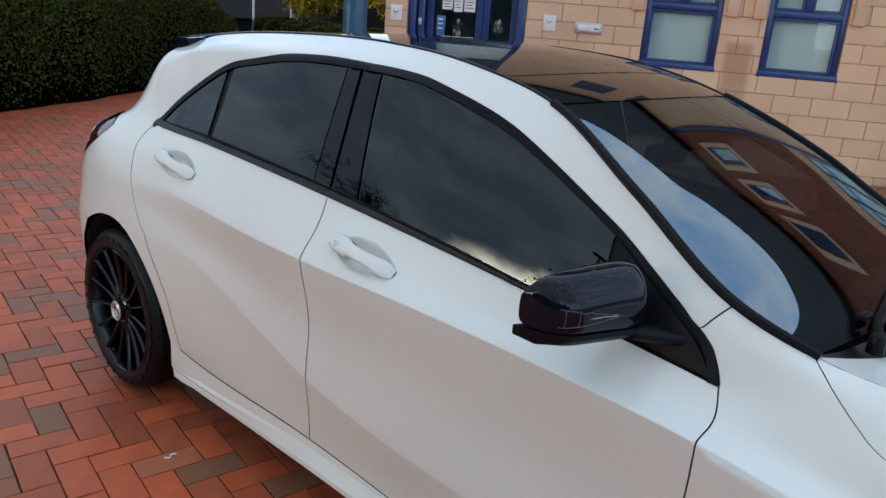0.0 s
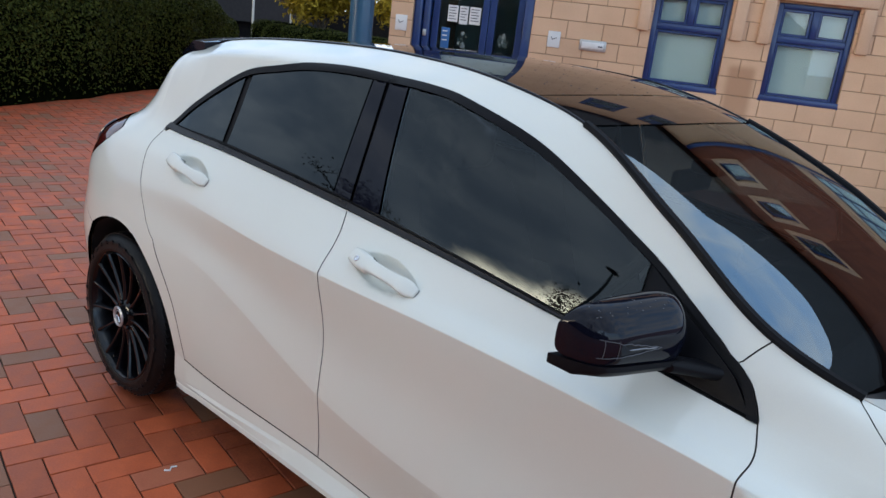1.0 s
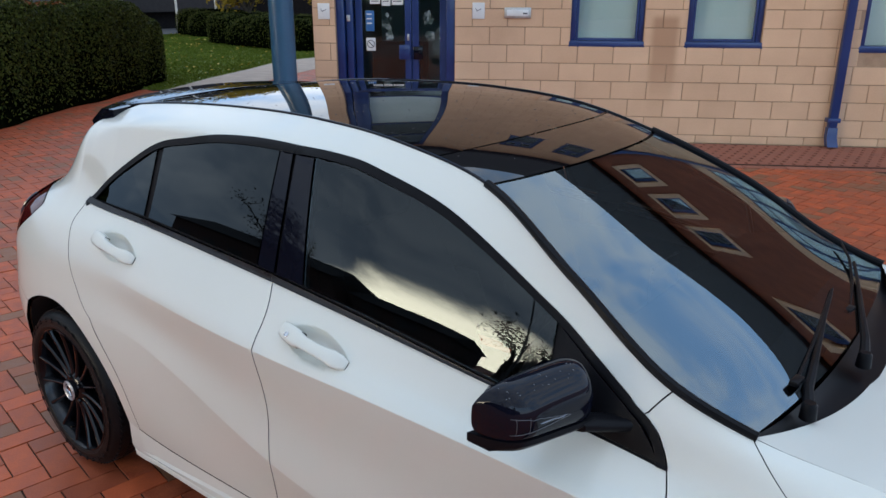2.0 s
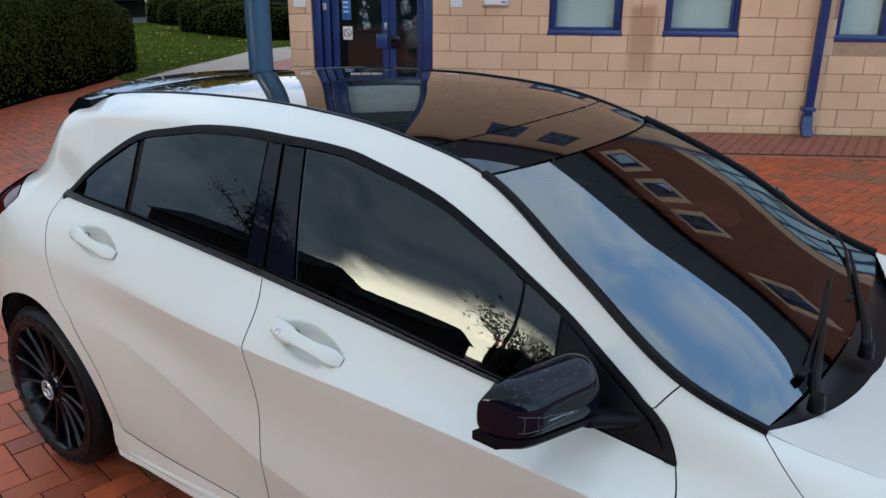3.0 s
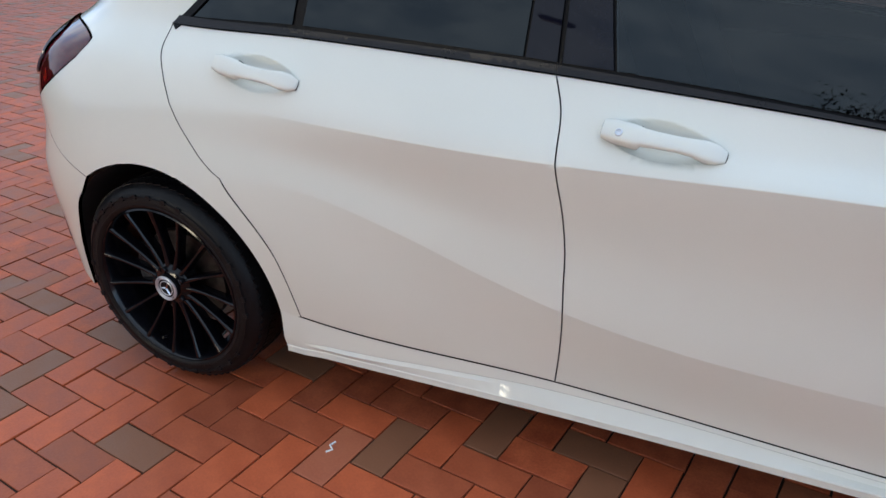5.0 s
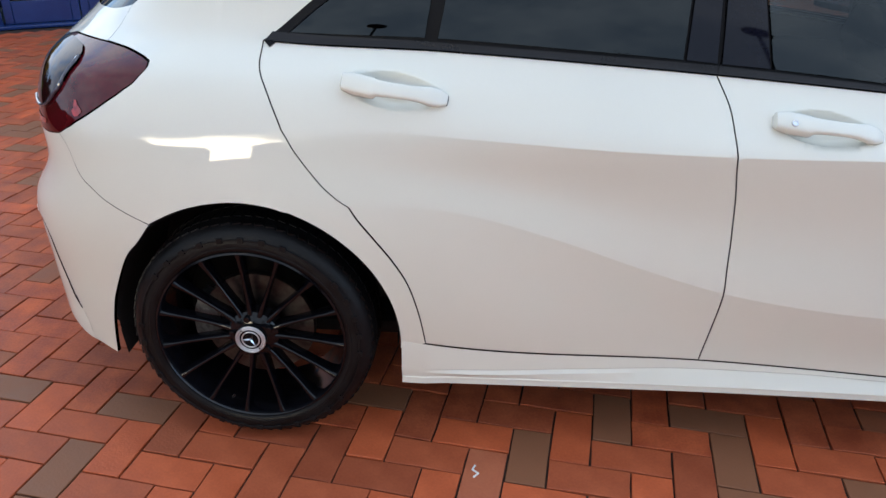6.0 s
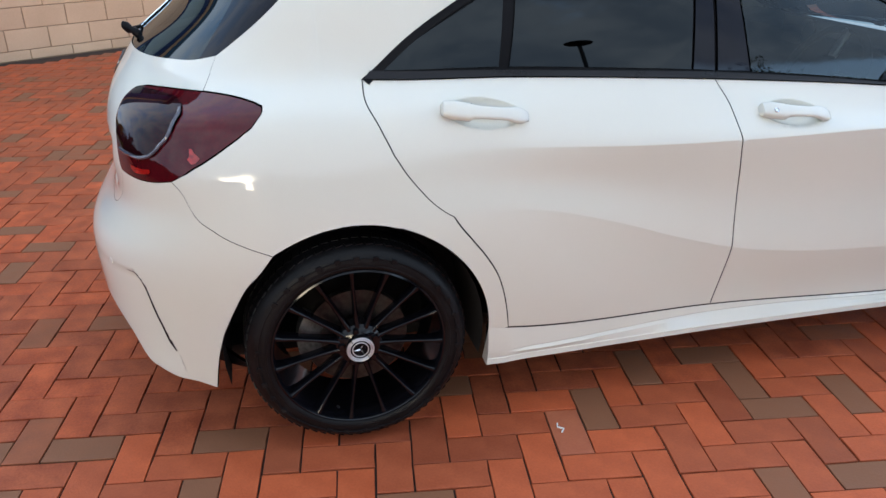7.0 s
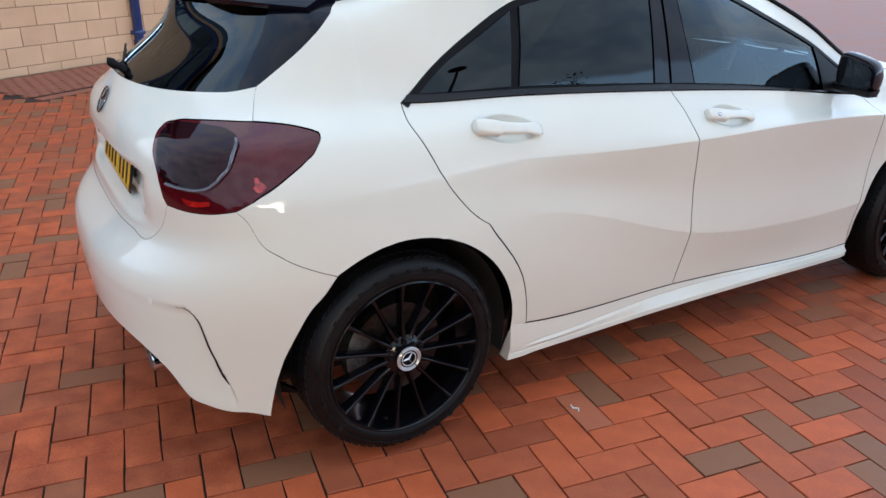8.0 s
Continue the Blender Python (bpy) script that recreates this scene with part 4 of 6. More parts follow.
# door mirrors
def mirror_point(f, t, s, grow=0.0):
    """A point of the mirror's shell: f from the root to the tip, t round the section, 0 forwards and a quarter turn up."""
    y = -.745 - .209 * f
    e = (1 - (abs(f - .42) / (.585 if f > .42 else .47)) ** 6.5) if abs(f - .42) < (.585 if f > .42 else .47) else 0.0
    e = math.sqrt(max(.0, e))
    xb = 2.078 - .078 * f
    depth = .012 + .088 * e + grow
    z0 = .960 + .006 * f + .022 * (1 - e)
    z1 = 1.102 - .012 * f - .016 * f ** 3 - .045 * (1 - e)
    cx, cz = math.cos(t), math.sin(t)
    x = xb + depth * (.5 + .5 * math.copysign(abs(cx) ** .66, cx))
    z = (z0 + z1) / 2 + ((z1 - z0) / 2 + grow) * math.copysign(abs(cz) ** .72, cz)
    x -= .020 * max(0.0, cz) * (.5 + .5 * cx)                     # the cap leans back towards its top
    return Vector((x, s * y, z))


def on_mirror(f, z, s, grow=.0012):
    """The front of the shell at the height z."""
    t = np.linspace(-1.5, 1.5, 121)
    pts = [mirror_point(f, a, s, grow) for a in t]
    i = min(range(121), key=lambda k: abs(pts[k].z - z))
    return pts[i]


def mirror(s):
    turns = np.linspace(0, 2 * math.pi, 41)[:-1]
    body_ob = part("door_mirror", loft([[mirror_point(f, t, s) for t in turns] for f in np.r_[0, .01, .03, np.linspace(.06, .94, 23), .97, .99, 1.0]]), GLOSS_BLACK, front_door[1 if s > 0 else -1], "gloss black door mirror with rain spots")
    # matt lower tray, lamp outline, glass and arm
    secs = []
    for f in np.linspace(.01, 1.0, 25):
        y = -.745 - .209 * f
        e = math.sqrt(max(.03, 1 - (abs(f - .42) / .60) ** 6.5))
        xb = 2.074 - .078 * f
        secs.append([(xb - .006, s * y, .972), (xb + .097 * e, s * y, .976), (xb + .099 * e, s * y, .966), (xb + .086 * e, s * y, .953 + .008 * (1 - e)), (xb + .05, s * y, .946 + .008 * (1 - e)), (xb - .002, s * y, .948 + .008 * (1 - e)), (xb - .006, s * y, .954)])
    part("mirror_tray", loft(secs), SATIN_BLACK, body_ob, "matt black lower mirror tray")
    fs = np.linspace(.36, .93, 16)
    for name, z0, z1 in (("lens_edge", 1.022, 1.030), ("lens_edge", 1.004, .994)):
        part(name, bm_tube([on_mirror(f, float(np.interp(f, [.36, .60, .93], [1.012, z0, z1])), s) for f in fs], [.0004] + [.0007] * 14 + [.0004], 6), LENS_LINE, body_ob, "pale edge of the indicator lens")
    for f in (.80, .90):
        part("lens_divider", bm_tube([on_mirror(f, z, s, .0006) for z in np.linspace(.994, 1.030, 5)], .0006, 5), LENS_LINE, body_ob)
    part("indicator_lens", bm_tube([on_mirror(f, 1.013, s, -.0008) for f in np.linspace(.40, .70, 10)], [.001] + [.0025] * 8 + [.001], 8), DARK_CHROME, body_ob, "dark indicator lens")
    ring = [(2.0735 - .078 * f, s * (-.745 - .209 * f), z) for f, z in ((.07, .982), (.06, 1.068), (.14, 1.086), (.80, 1.066), (.92, 1.040), (.945, .992), (.88, .972), (.15, .970))]
    bm = bmesh.new()
    bm.faces.new([bm.verts.new(p) for p in ring])
    bmesh.ops.solidify(bm, geom=bm.faces[:], thickness=.004)
    part("mirror_glass", bm, MIRROR, body_ob, "silvered mirror glass")
    arm = lambda c, a, b: [Vector((c[0] + a * math.copysign(abs(math.cos(t)) ** .7, math.cos(t)), s * c[1], c[2] + b * math.copysign(abs(math.sin(t)) ** .7, math.sin(t)))) for t in np.linspace(0, 2 * math.pi, 17)[:-1]]
    part("mirror_arm", loft([arm(*q) for q in (((2.205, -.690, .952), .040, .016), ((2.185, -.715, .955), .040, .016), ((2.155, -.745, .959), .042, .015), ((2.125, -.78, .962), .040, .013))]), SATIN_BLACK, body_ob)
    rng = random.Random(8)
    bm = bmesh.new()
    for k in range(26):
        q = mirror_point(rng.uniform(.12, .9), rng.uniform(.75, 1.75), s)
        bmesh.ops.create_icosphere(bm, subdivisions=1, radius=rng.uniform(.0008, .0019), matrix=Matrix.Translation(q) @ Matrix.Diagonal((1.2, 1.2, .6, 1)))
    tagged(part("rain_spots", bm, WATER, body_ob), kind="stuff")


mirror(1)
mirror(-1)

# tail lamps: smoked red lens, with a darker pod and its light guide at the rear
lamp = panel("tail_lamp", [rev(LAMP_REAR), LAMP_LOW, LAMP_FRONT], LAMP_RED, car, sides=BOTH, off=.001, gap=.003, thick=.03, step=.014, label="smoked red tail lamp")
POD = [(.4146, 4.334), (.4837, 4.268), (.5579, 4.257), (.6005, 4.34), (.6417, 4.575), (.6725, 4.923), (.6781, 5.208), (.6622, 5.37), (.6299, 5.499), (.5538, 5.588), (.4698, 5.599), (.41, 5.50), (.385, 5.2), (.39, 4.7), (.4146, 4.334)]
panel("lamp_pod", [POD[:6], POD[5:11], POD[10:]], LAMP_SMOKE, lamp, sides=BOTH, off=.006, gap=.003, thick=.01, label="smoked inner pod of the lamp")
for patch in ([[(.478, 4.10), (.53, 4.05), (.585, 4.06)], [(.585, 4.06), (.588, 4.0), (.582, 3.94)], [(.582, 3.94), (.53, 3.90), (.50, 3.92)], [(.50, 3.92), (.485, 4.0), (.478, 4.10)]],
              [[(.735, 4.56), (.745, 4.56), (.752, 4.48)], [(.752, 4.48), (.77, 4.33), (.757, 4.22)], [(.757, 4.22), (.742, 4.22), (.73, 4.33)], [(.73, 4.33), (.737, 4.42), (.735, 4.56)]]):
    panel("reflector", patch, LAMP_BRIGHT, lamp, sides=BOTH, off=.0025, gap=.001, thick=.002, step=.01, label="bright red reflector")
GUIDE = [(.42, 4.36), (.4837, 4.305), (.5579, 4.295), (.597, 4.375), (.635, 4.60), (.664, 4.925), (.669, 5.2), (.655, 5.36)]
for s in BOTH:
    r = to_uv(resample(GUIDE, .01))
    p = body(r[:, 0], r[:, 1]) + body_normal(r[:, 0], r[:, 1]) * .006
    part("light_guide", bm_tube([tuple(q * (1, s, 1)) for q in p], [.002] + [.0048] * (len(p) - 2) + [.001], 8), LAMP_TUBE, lamp[s], "grey light guide tube")


# tail: plate, badge, wiper, exhaust, sensor
def at_tail(y, v):
    """A frame on the tail at the lateral place y: x to its right, y outwards, z up."""
    us = np.linspace(.002, .9, 400)
    u = float(np.interp(abs(y), -body(us, np.full(400, v))[:, 1], us))
    p, n = body(np.array(u), np.array(float(v))), body_normal(np.array(u), np.array(float(v)))
    return u, p, n


x_plate = -.613
plate = part("number_plate", bm_box(-.26, .26, -.006, 0, -.056, .056, .004, m=Matrix.Translation((x_plate - .008, 0, .824)) @ Matrix.Rotation(radians(-90), 4, "Z") @ Matrix.Rotation(radians(-12), 4, "X")), GLOSS_BLACK, tailgate, "yellow number plate in a black frame")
pm = Matrix.Translation((x_plate - .0135, 0, .824)) @ Matrix.Rotation(radians(-90), 4, "Z") @ Matrix.Rotation(radians(-12), 4, "X")
part("plate_face", bm_box(-.244, .244, -.004, 0, -.046, .046, .002, m=pm), PLATE_YELLOW, plate)
for k in range(7):
    x = -.195 + .062 * k + (.03 if k > 3 else 0)
    part("plate_bar", bm_box(x - .012, x + .012, -.0055, -.001, -.034, .034, .001, m=pm), SATIN_BLACK, plate)
um, pb, nb = at_tail(.001, 5.45)
bmat = Matrix.Translation(pb) @ Vector(nb).to_track_quat("Y", "Z").to_matrix().to_4x4()
badge = part("badge", bm_tube([bmat @ Vector((.043 * math.cos(a), .004, .043 * math.sin(a))) for a in np.linspace(0, 2 * math.pi, 41)[:-1]], .0030, 8, closed=True), DARK_CHROME, tailgate, "round chrome badge")
for k in range(3):
    rot = Matrix.Rotation(2 * math.pi * k / 3 + math.pi / 6 - math.pi / 2 + math.pi / 3, 4, "Y")
    part("badge_spoke", loft([[bmat @ rot @ Vector((r, .002, -w)), bmat @ rot @ Vector((r, .008, 0)), bmat @ rot @ Vector((r, .002, w))] for r, w in ((0, .005), (.015, .003), (.042, .0012))]), DARK_CHROME, badge)
lobe = lambda c, r: [Vector((c[0] + r * .5 * math.cos(t), c[1] + r * .5 * math.cos(t), c[2] + r * math.sin(t))) for t in np.linspace(0, 2 * math.pi, 17)[:-1]]
wiper = part("rear_wiper", loft([lobe(c, r) for c, r in (((-.614, -.020, 1.140), .004), ((-.611, -.024, 1.138), .014), ((-.598, -.032, 1.131), .018), ((-.586, -.040, 1.125), .011), ((-.578, -.046, 1.120), .016), ((-.564, -.056, 1.112), .015), ((-.558, -.062, 1.108), .004))]), SATIN_BLACK, tailgate, "black rear wiper")
part("wiper_arm", bm_tube([(-.586, -.035, 1.126), (-.564, .0, 1.130), (-.546, .09, 1.136), (-.521, .21, 1.141)], [.009, .006, .005, .004], 8), SATIN_BLACK, wiper)
part("wiper_blade", bm_tube([(-.558, .02, 1.123), (-.539, .15, 1.130), (-.498, .36, 1.140)], .004, 8), SATIN_BLACK, wiper)
for s in BOTH:
    sec = []
    for x, g in ((-.62, .95), (-.668, 1.0), (-.672, .92), (-.60, .86)):
        sec.append([(x, s * (.40 + .085 * g * math.copysign(abs(math.cos(t)) ** .6, math.cos(t))), (.285 + .028 * g * math.copysign(abs(math.sin(t)) ** .6, math.sin(t)))) for t in np.linspace(0, 2 * math.pi, 25)[:-1]])
    part("exhaust_tip", loft(sec, caps=False), CHROME, rear_bumper, "chrome exhaust tip")
    # shut line and lip of the bumper vent
    r = to_uv(resample([(.50, 1.74), (.5386, 1.72), (.5699, 1.551), (.592, 1.151), (.6183, .796), (.6381, .588)], .012))
    p, n = body(r[:, 0], r[:, 1]), body_normal(r[:, 0], r[:, 1])
    w = np.interp(np.linspace(0, 1, len(r)), [0, .25, .5, .9, 1], [.0003, .0010, .0026, .0036, .0012])
    part("bumper_vent", bm_tube([tuple(q * (1, s, 1)) for q in p - n * .001], w.tolist(), 8), GLOSS_BLACK, rear_bumper)
    p, n = body(np.array(.4121), np.array(1.753)), body_normal(np.array(.4121), np.array(1.753))
    mm = Matrix.Diagonal((1, s, 1, 1)) @ Matrix.Translation(p) @ Vector(n).to_track_quat("Y", "Z").to_matrix().to_4x4()
    part("parking_sensor", bm_lathe([(0, .0012), (.0095, .0012), (.0105, .0003), (.0112, -.001)], mm, 24), WHITE, rear_bumper)

# cabin seen through the glass
dash = part("dashboard", loft([[(2.02, y, .80), (1.98, y, .91), (2.03, y, 1.01), (2.2, y, 1.045), (2.37, y, 1.01), (2.42, y, .85)] for y in np.linspace(-.62, .62, 9)]), CABIN, car)
part("instrument_hood", loft([[(1.97, y, .95), (1.99, y, 1.02 - abs(y + .36) * .3), (2.2, y, 1.01 - abs(y + .36) * .2)] for y in np.linspace(-.52, -.2, 9)]), CABIN, dash)
part("centre_screen", bm_box(1.985, 2.0, -.09, .10, .965, 1.075, .006), GLOSS_BLACK, dash)
wheel_m = Matrix.Translation((1.83, -.36, .92)) @ Matrix.Rotation(radians(-62), 4, "Y")
sw = part("steering_wheel", bm_tube([wheel_m @ Vector((.185 * math.cos(a), .185 * math.sin(a), 0)) for a in np.linspace(0, 2 * math.pi, 41)[:-1]], .015, 10, closed=True), CABIN, car)
part("steering_boss", bm_lathe([(0, .03), (.06, .028), (.075, .01), (.06, -.02), (0, -.04)], wheel_m @ Matrix.Rotation(radians(90), 4, "X"), 24), CABIN, sw)
for a in (0, math.pi, math.pi / 2 * 3):
    part("steering_spoke", bm_tube([wheel_m @ Vector((0.05 * math.cos(a), .05 * math.sin(a), 0)), wheel_m @ Vector((.18 * math.cos(a), .18 * math.sin(a), 0))], .016, 8), SILVER, sw)


def seat(x, y, w, parent):
    b = part("seat", bm_box(x, x + .5, y - w / 2, y + w / 2, .42, .60, .05, 3), SEAT, parent)
    part("backrest", loft([[(x + .10 - .28 * h, y + a * w / 2 * k, .55 + .62 * h) for a, o in ((-1, 0), (1, 0))] + [(x - .02 - .28 * h, y + a * w / 2 * k, .55 + .62 * h) for a in (1, -1)] for h, k in ((0, .95), (.3, 1), (.7, .95), (.95, .8), (1, .6))]), SEAT, b)
    part("headrest", bm_box(x - .25, x - .14, y - .13, y + .13, 1.13, 1.30, .04, 3), SEAT, b)


seat(1.38, -.36, .5, car)
seat(1.38, .36, .5, car)
seat(.55, -.36, .55, car)
seat(.55, .36, .55, car)
rv = part("rear_view_mirror", bm_box(1.76, 1.79, -.11, .11, 1.165, 1.232, .012, 3), CABIN, car)
part("mirror_stalk", bm_tube([(1.79, 0, 1.21), (1.82, 0, 1.26)], .012, 8), CABIN, rv)
part("sensor_housing", bm_box(1.78, 1.87, -.05, .05, 1.225, 1.265, .015, 2), CABIN, rv)

# front wipers and washer jets
for arm, blade in (([(2.510, -.455, .972), (2.492, -.40, .992), (2.462, -.20, 1.012), (2.440, -.06, 1.024), (2.420, .09, 1.036)], [(2.468, -.405, 1.004), (2.452, -.20, 1.016), (2.434, -.04, 1.028), (2.416, .12, 1.040)]),
                   ([(2.550, -.11, .965), (2.535, -.04, .985), (2.492, .12, 1.004), (2.45, .28, 1.018), (2.41, .42, 1.030)], [(2.470, .09, 1.004), (2.436, .28, 1.018), (2.395, .43, 1.034), (2.345, .55, 1.044)])):
    arm, blade = [(x, y, z + .013) for x, y, z in arm], [(x, y, z + .013) for x, y, z in blade]
    w = part("front_wiper", bm_tube(arm, [.013, .011, .0075, .0055, .0045], 8), SATIN_BLACK, car, "black front wiper at rest")
    part("wiper_blade", bm_tube(blade, [.0035, .0042, .0042, .0035], 8), SATIN_BLACK, w)
    part("blade_clip", bm_box(-.010, .010, -.022, .022, -.006, .007, .004, 2, m=Matrix.Translation(blade[0]) @ Matrix.Rotation(radians(-6), 4, "Z")), SATIN_BLACK, w)
    part("wiper_pivot", bm_lathe([(0, -.018), (.012, -.018), (.016, -.012), (.018, .02)], Matrix.Translation(arm[0]) @ Matrix.Rotation(radians(-90), 4, "X"), 16), SATIN_BLACK, w)

# rain drops left on the roof and the mirror
rng = random.Random(2)
bm = bmesh.new()
for k in range(260):
    u, kk = rng.uniform(1.03, 1.55), rng.uniform(-.95, .9)
    e = body(np.array(u), np.array(float(NV)))
    c = 1 - abs(kk) ** 2
    r = rng.uniform(.001, .0032)
    bmesh.ops.create_icosphere(bm, subdivisions=1, radius=r, matrix=Matrix.Translation((e[0] + bow_at(u) * (1 - abs(kk) ** 2.3), (-e[1] - .003) * kk, e[2] + crown_at(u) * c)) @ Matrix.Diagonal((1.2, 1, .4, 1)))
tagged(part("water_drops", bm, WATER, car), kind="stuff")

# headlamps and grille, so that the nose is whole
panel("headlamp", [[(2.23, 5.4), (2.4, 5.6), (2.6, 5.5)], [(2.6, 5.5), (2.58, 4.3), (2.4, 4.0)], [(2.4, 4.0), (2.28, 4.5), (2.23, 5.4)]], LAMP_SMOKE, car, sides=BOTH, off=.004, gap=0, step=.03)
panel("grille", [[(2.7, 5.3), (2.999, 5.4)], [(2.999, 5.4), (2.999, 3.0)], [(2.999, 3.0), (2.72, 3.3), (2.7, 5.3)]], GLOSS_BLACK, car, sides=BOTH, joined=True, off=.004, gap=0, step=.03)

# ---- the place ----
def leaf_material(name, low, high, rough=.5):
    m = surface(name, low, high, 3, (rough, rough + .15), specular=.06)
    n, l = m.node_tree.nodes, m.node_tree.links
    geo = n.new("ShaderNodeNewGeometry")
    ramp = next(x for x in n if x.type == "VALTORGB")
    for link in list(ramp.inputs[0].links):
        l.remove(link)
    l.new(geo.outputs["Random Per Island"], ramp.inputs[0])
    return m


HEDGE_LEAF = leaf_material("hedge_leaves", (.010, .016, .003), (.078, .09, .019))
HEDGE_RED = leaf_material("red_hedge_leaves", (.10, .025, .008), (.22, .07, .02))
# near black: shade among the hedge leaves is put into this colour
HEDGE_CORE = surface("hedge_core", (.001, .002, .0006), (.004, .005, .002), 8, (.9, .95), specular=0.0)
YELLOW_LEAF = leaf_material("autumn_leaves", (.20, .13, .02), (.46, .33, .04))
DEAD_LEAF = leaf_material("fallen_leaves", (.30, .20, .03), (.55, .42, .08))
BARK = surface("bark", (.03, .022, .016), (.07, .055, .04), 12, (.85, .95), .6)
GRASS = surface("lawn_soil", (.075, .112, .016), (.115, .155, .027), 4, (.85, .95), .4)
BLADE = leaf_material("grass_blades", (.075, .115, .014), (.135, .175, .028))
BLOCK = surface("sandstone_block", (.60, .375, .235), (.76, .505, .33), 2.2, (.8, .92), .35, 60, spread=.35)
bn, bl = BLOCK.node_tree.nodes, BLOCK.node_tree.links
bxyz, bco = bn.new("ShaderNodeSeparateXYZ"), bn.new("ShaderNodeTexCoord")
bl.new(bco.outputs["Object"], bxyz.inputs[0])


def block_step(sock, a, b):
    m = bn.new("ShaderNodeMapRange")
    m.interpolation_type = "SMOOTHSTEP"
    m.inputs["From Min"].default_value, m.inputs["From Max"].default_value = a, b
    bl.new(sock, m.inputs["Value"])
    return m.outputs[0]


def block_mul(a, b):
    m = bn.new("ShaderNodeMath")
    m.operation = "MULTIPLY"
    bl.new(a, m.inputs[0])
    bl.new(b, m.inputs[1]) if not isinstance(b, float) else setattr(m.inputs[1], "default_value", b)
    return m.outputs[0]


# a damp streak between two windows
streak = block_mul(block_mul(block_step(bxyz.outputs[0], -.20, -.10), block_step(bxyz.outputs[0], .20, .10)), block_mul(block_step(bxyz.outputs[2], .2, 1.2), block_step(bxyz.outputs[2], 1.55, 1.45)))
damp = bn.new("ShaderNodeMix")
damp.data_type = "RGBA"
damp.inputs[7].default_value = (.40, .215, .12, 1)
bsdf = bn["Principled BSDF"]
bl.new(block_mul(streak, .75), damp.inputs["Factor"])
bl.new(bsdf.inputs["Base Color"].links[0].from_socket, damp.inputs[6])
bl.new(damp.outputs[2], bsdf.inputs["Base Color"])
STONE_TRIM = surface("dressed_sandstone", (.58, .37, .24), (.70, .47, .32), 3, (.75, .9), .25, 80)
MORTAR = surface("mortar", (.34, .215, .14), (.44, .29, .19), 10, (.9, .95), .4)
BLUE = surface("blue_frame_paint", (.004, .024, .115), (.007, .040, .165), 3, (.28, .4), coat=.3)
TEAL = surface("column_paint", (.012, .075, .14), (.02, .10, .18), 2, (.3, .42), coat=.3)
BLIND = surface("window_blind", (.66, .76, .76), (.74, .83, .83), 2, (.8, .9))
# near black: the gloom of unlit rooms is put into this colour
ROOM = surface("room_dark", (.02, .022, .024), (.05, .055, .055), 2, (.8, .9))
LOBBY = surface("lobby_wall", (.40, .52, .53), (.52, .64, .65), 2, (.8, .9))
PAPER = surface("paper_notice", (.68, .68, .66), (.78, .78, .76), 6, (.6, .7))
INK = plain("printed_ink", (.05, .05, .06), .6)
SIGN_BLUE = plain("sign_blue", (.02, .13, .34), .4)
METAL = surface("brushed_letter_box", (.45, .45, .44), (.6, .6, .58), 30, (.3, .45), metal=.7)
WINDOW = pane("window_glass", (.93, .98, .97), 1.5)
DOOR_GLASS = pane("door_glass", (.72, .80, .80), 1.5)
TARMAC = surface("tarmac", (.04, .04, .042), (.07, .07, .072), 6, (.85, .95), .5)
ROOF_TILE = surface("roof_tile", (.016, .014, .015), (.032, .028, .028), 6, (.8, .9), .4)
RENDER = surface("white_render", (.55, .55, .53), (.66, .66, .63), 2, (.8, .9))
FENCE = surface("dark_fence", (.008, .008, .009), (.018, .016, .016), 5, (.8, .9), .3, specular=.1)
LAMP_STEEL = surface("lamp_steel", (.03, .032, .035), (.06, .062, .065), 5, (.5, .6), metal=.3)
GRATE = surface("porous_paver", (.24, .075, .045), (.38, .13, .08), 5, (.7, .85), .4, spread=.2)
HOLE = surface("soil_in_holes", (.02, .012, .008), (.04, .025, .016), 20, (.95, 1.0))

WALL = pose(-1, 6.97, 0, 0, 0, 32)          # x along the front, y into the building


def placed(ob, m):
    ob.matrix_world = m
    return ob


def structure(ob, label=""):
    return tagged(ob, label, kind="structure")


COURSE, LONG = .212, .430
STOREY, EAVES = 2.97, 7.1
SAND_END = 2.12                             # the sandstone front ends here, red brick goes on above the long window
# openings: s0, s1, z0, z1
WINDOWS = [(-1.12, -.25, 1.16, 2.26), (.25, 1.12, 1.16, 2.26)]
LONG_WINDOW = (2.24, 5.50, 1.13, 2.66)
DOOR = (-4.03, -2.53, 0.0, 2.35)
BAY = (DOOR[0], DOOR[1], DOOR[3], 6.95)     # glazing over the door, up to the eaves
UPPER_SAND = [(-1.12, -.42, 5.2, 6.25), (.05, .75, 5.2, 6.25)]
UPPER_BRICK = [(2.66, 3.20, 5.45, 6.35), (3.74, 4.30, 5.45, 6.35), (4.84, 5.40, 5.45, 6.35), (7.02, 7.58, 5.45, 6.35)]
OPENINGS = WINDOWS + [LONG_WINDOW, DOOR, BAY] + UPPER_SAND
LEFT, RIGHT = -4.32, 12.0


def wall_with_openings(s0, s1, y, z0, z1, openings):
    """A wall between two heights, cut through by its openings."""
    bm = bmesh.new()
    x = s0
    for a, b, c, d in sorted(openings):
        bm_box(x, a, y, .30, z0, z1, bm=bm)
        if c > z0:
            bm_box(a, b, y, .30, z0, c, bm=bm)
        if d < z1:
            bm_box(a, b, y, .30, d, z1, bm=bm)
        x = b
    bm_box(x, s1, y, .30, z0, z1, bm=bm)
    return bm


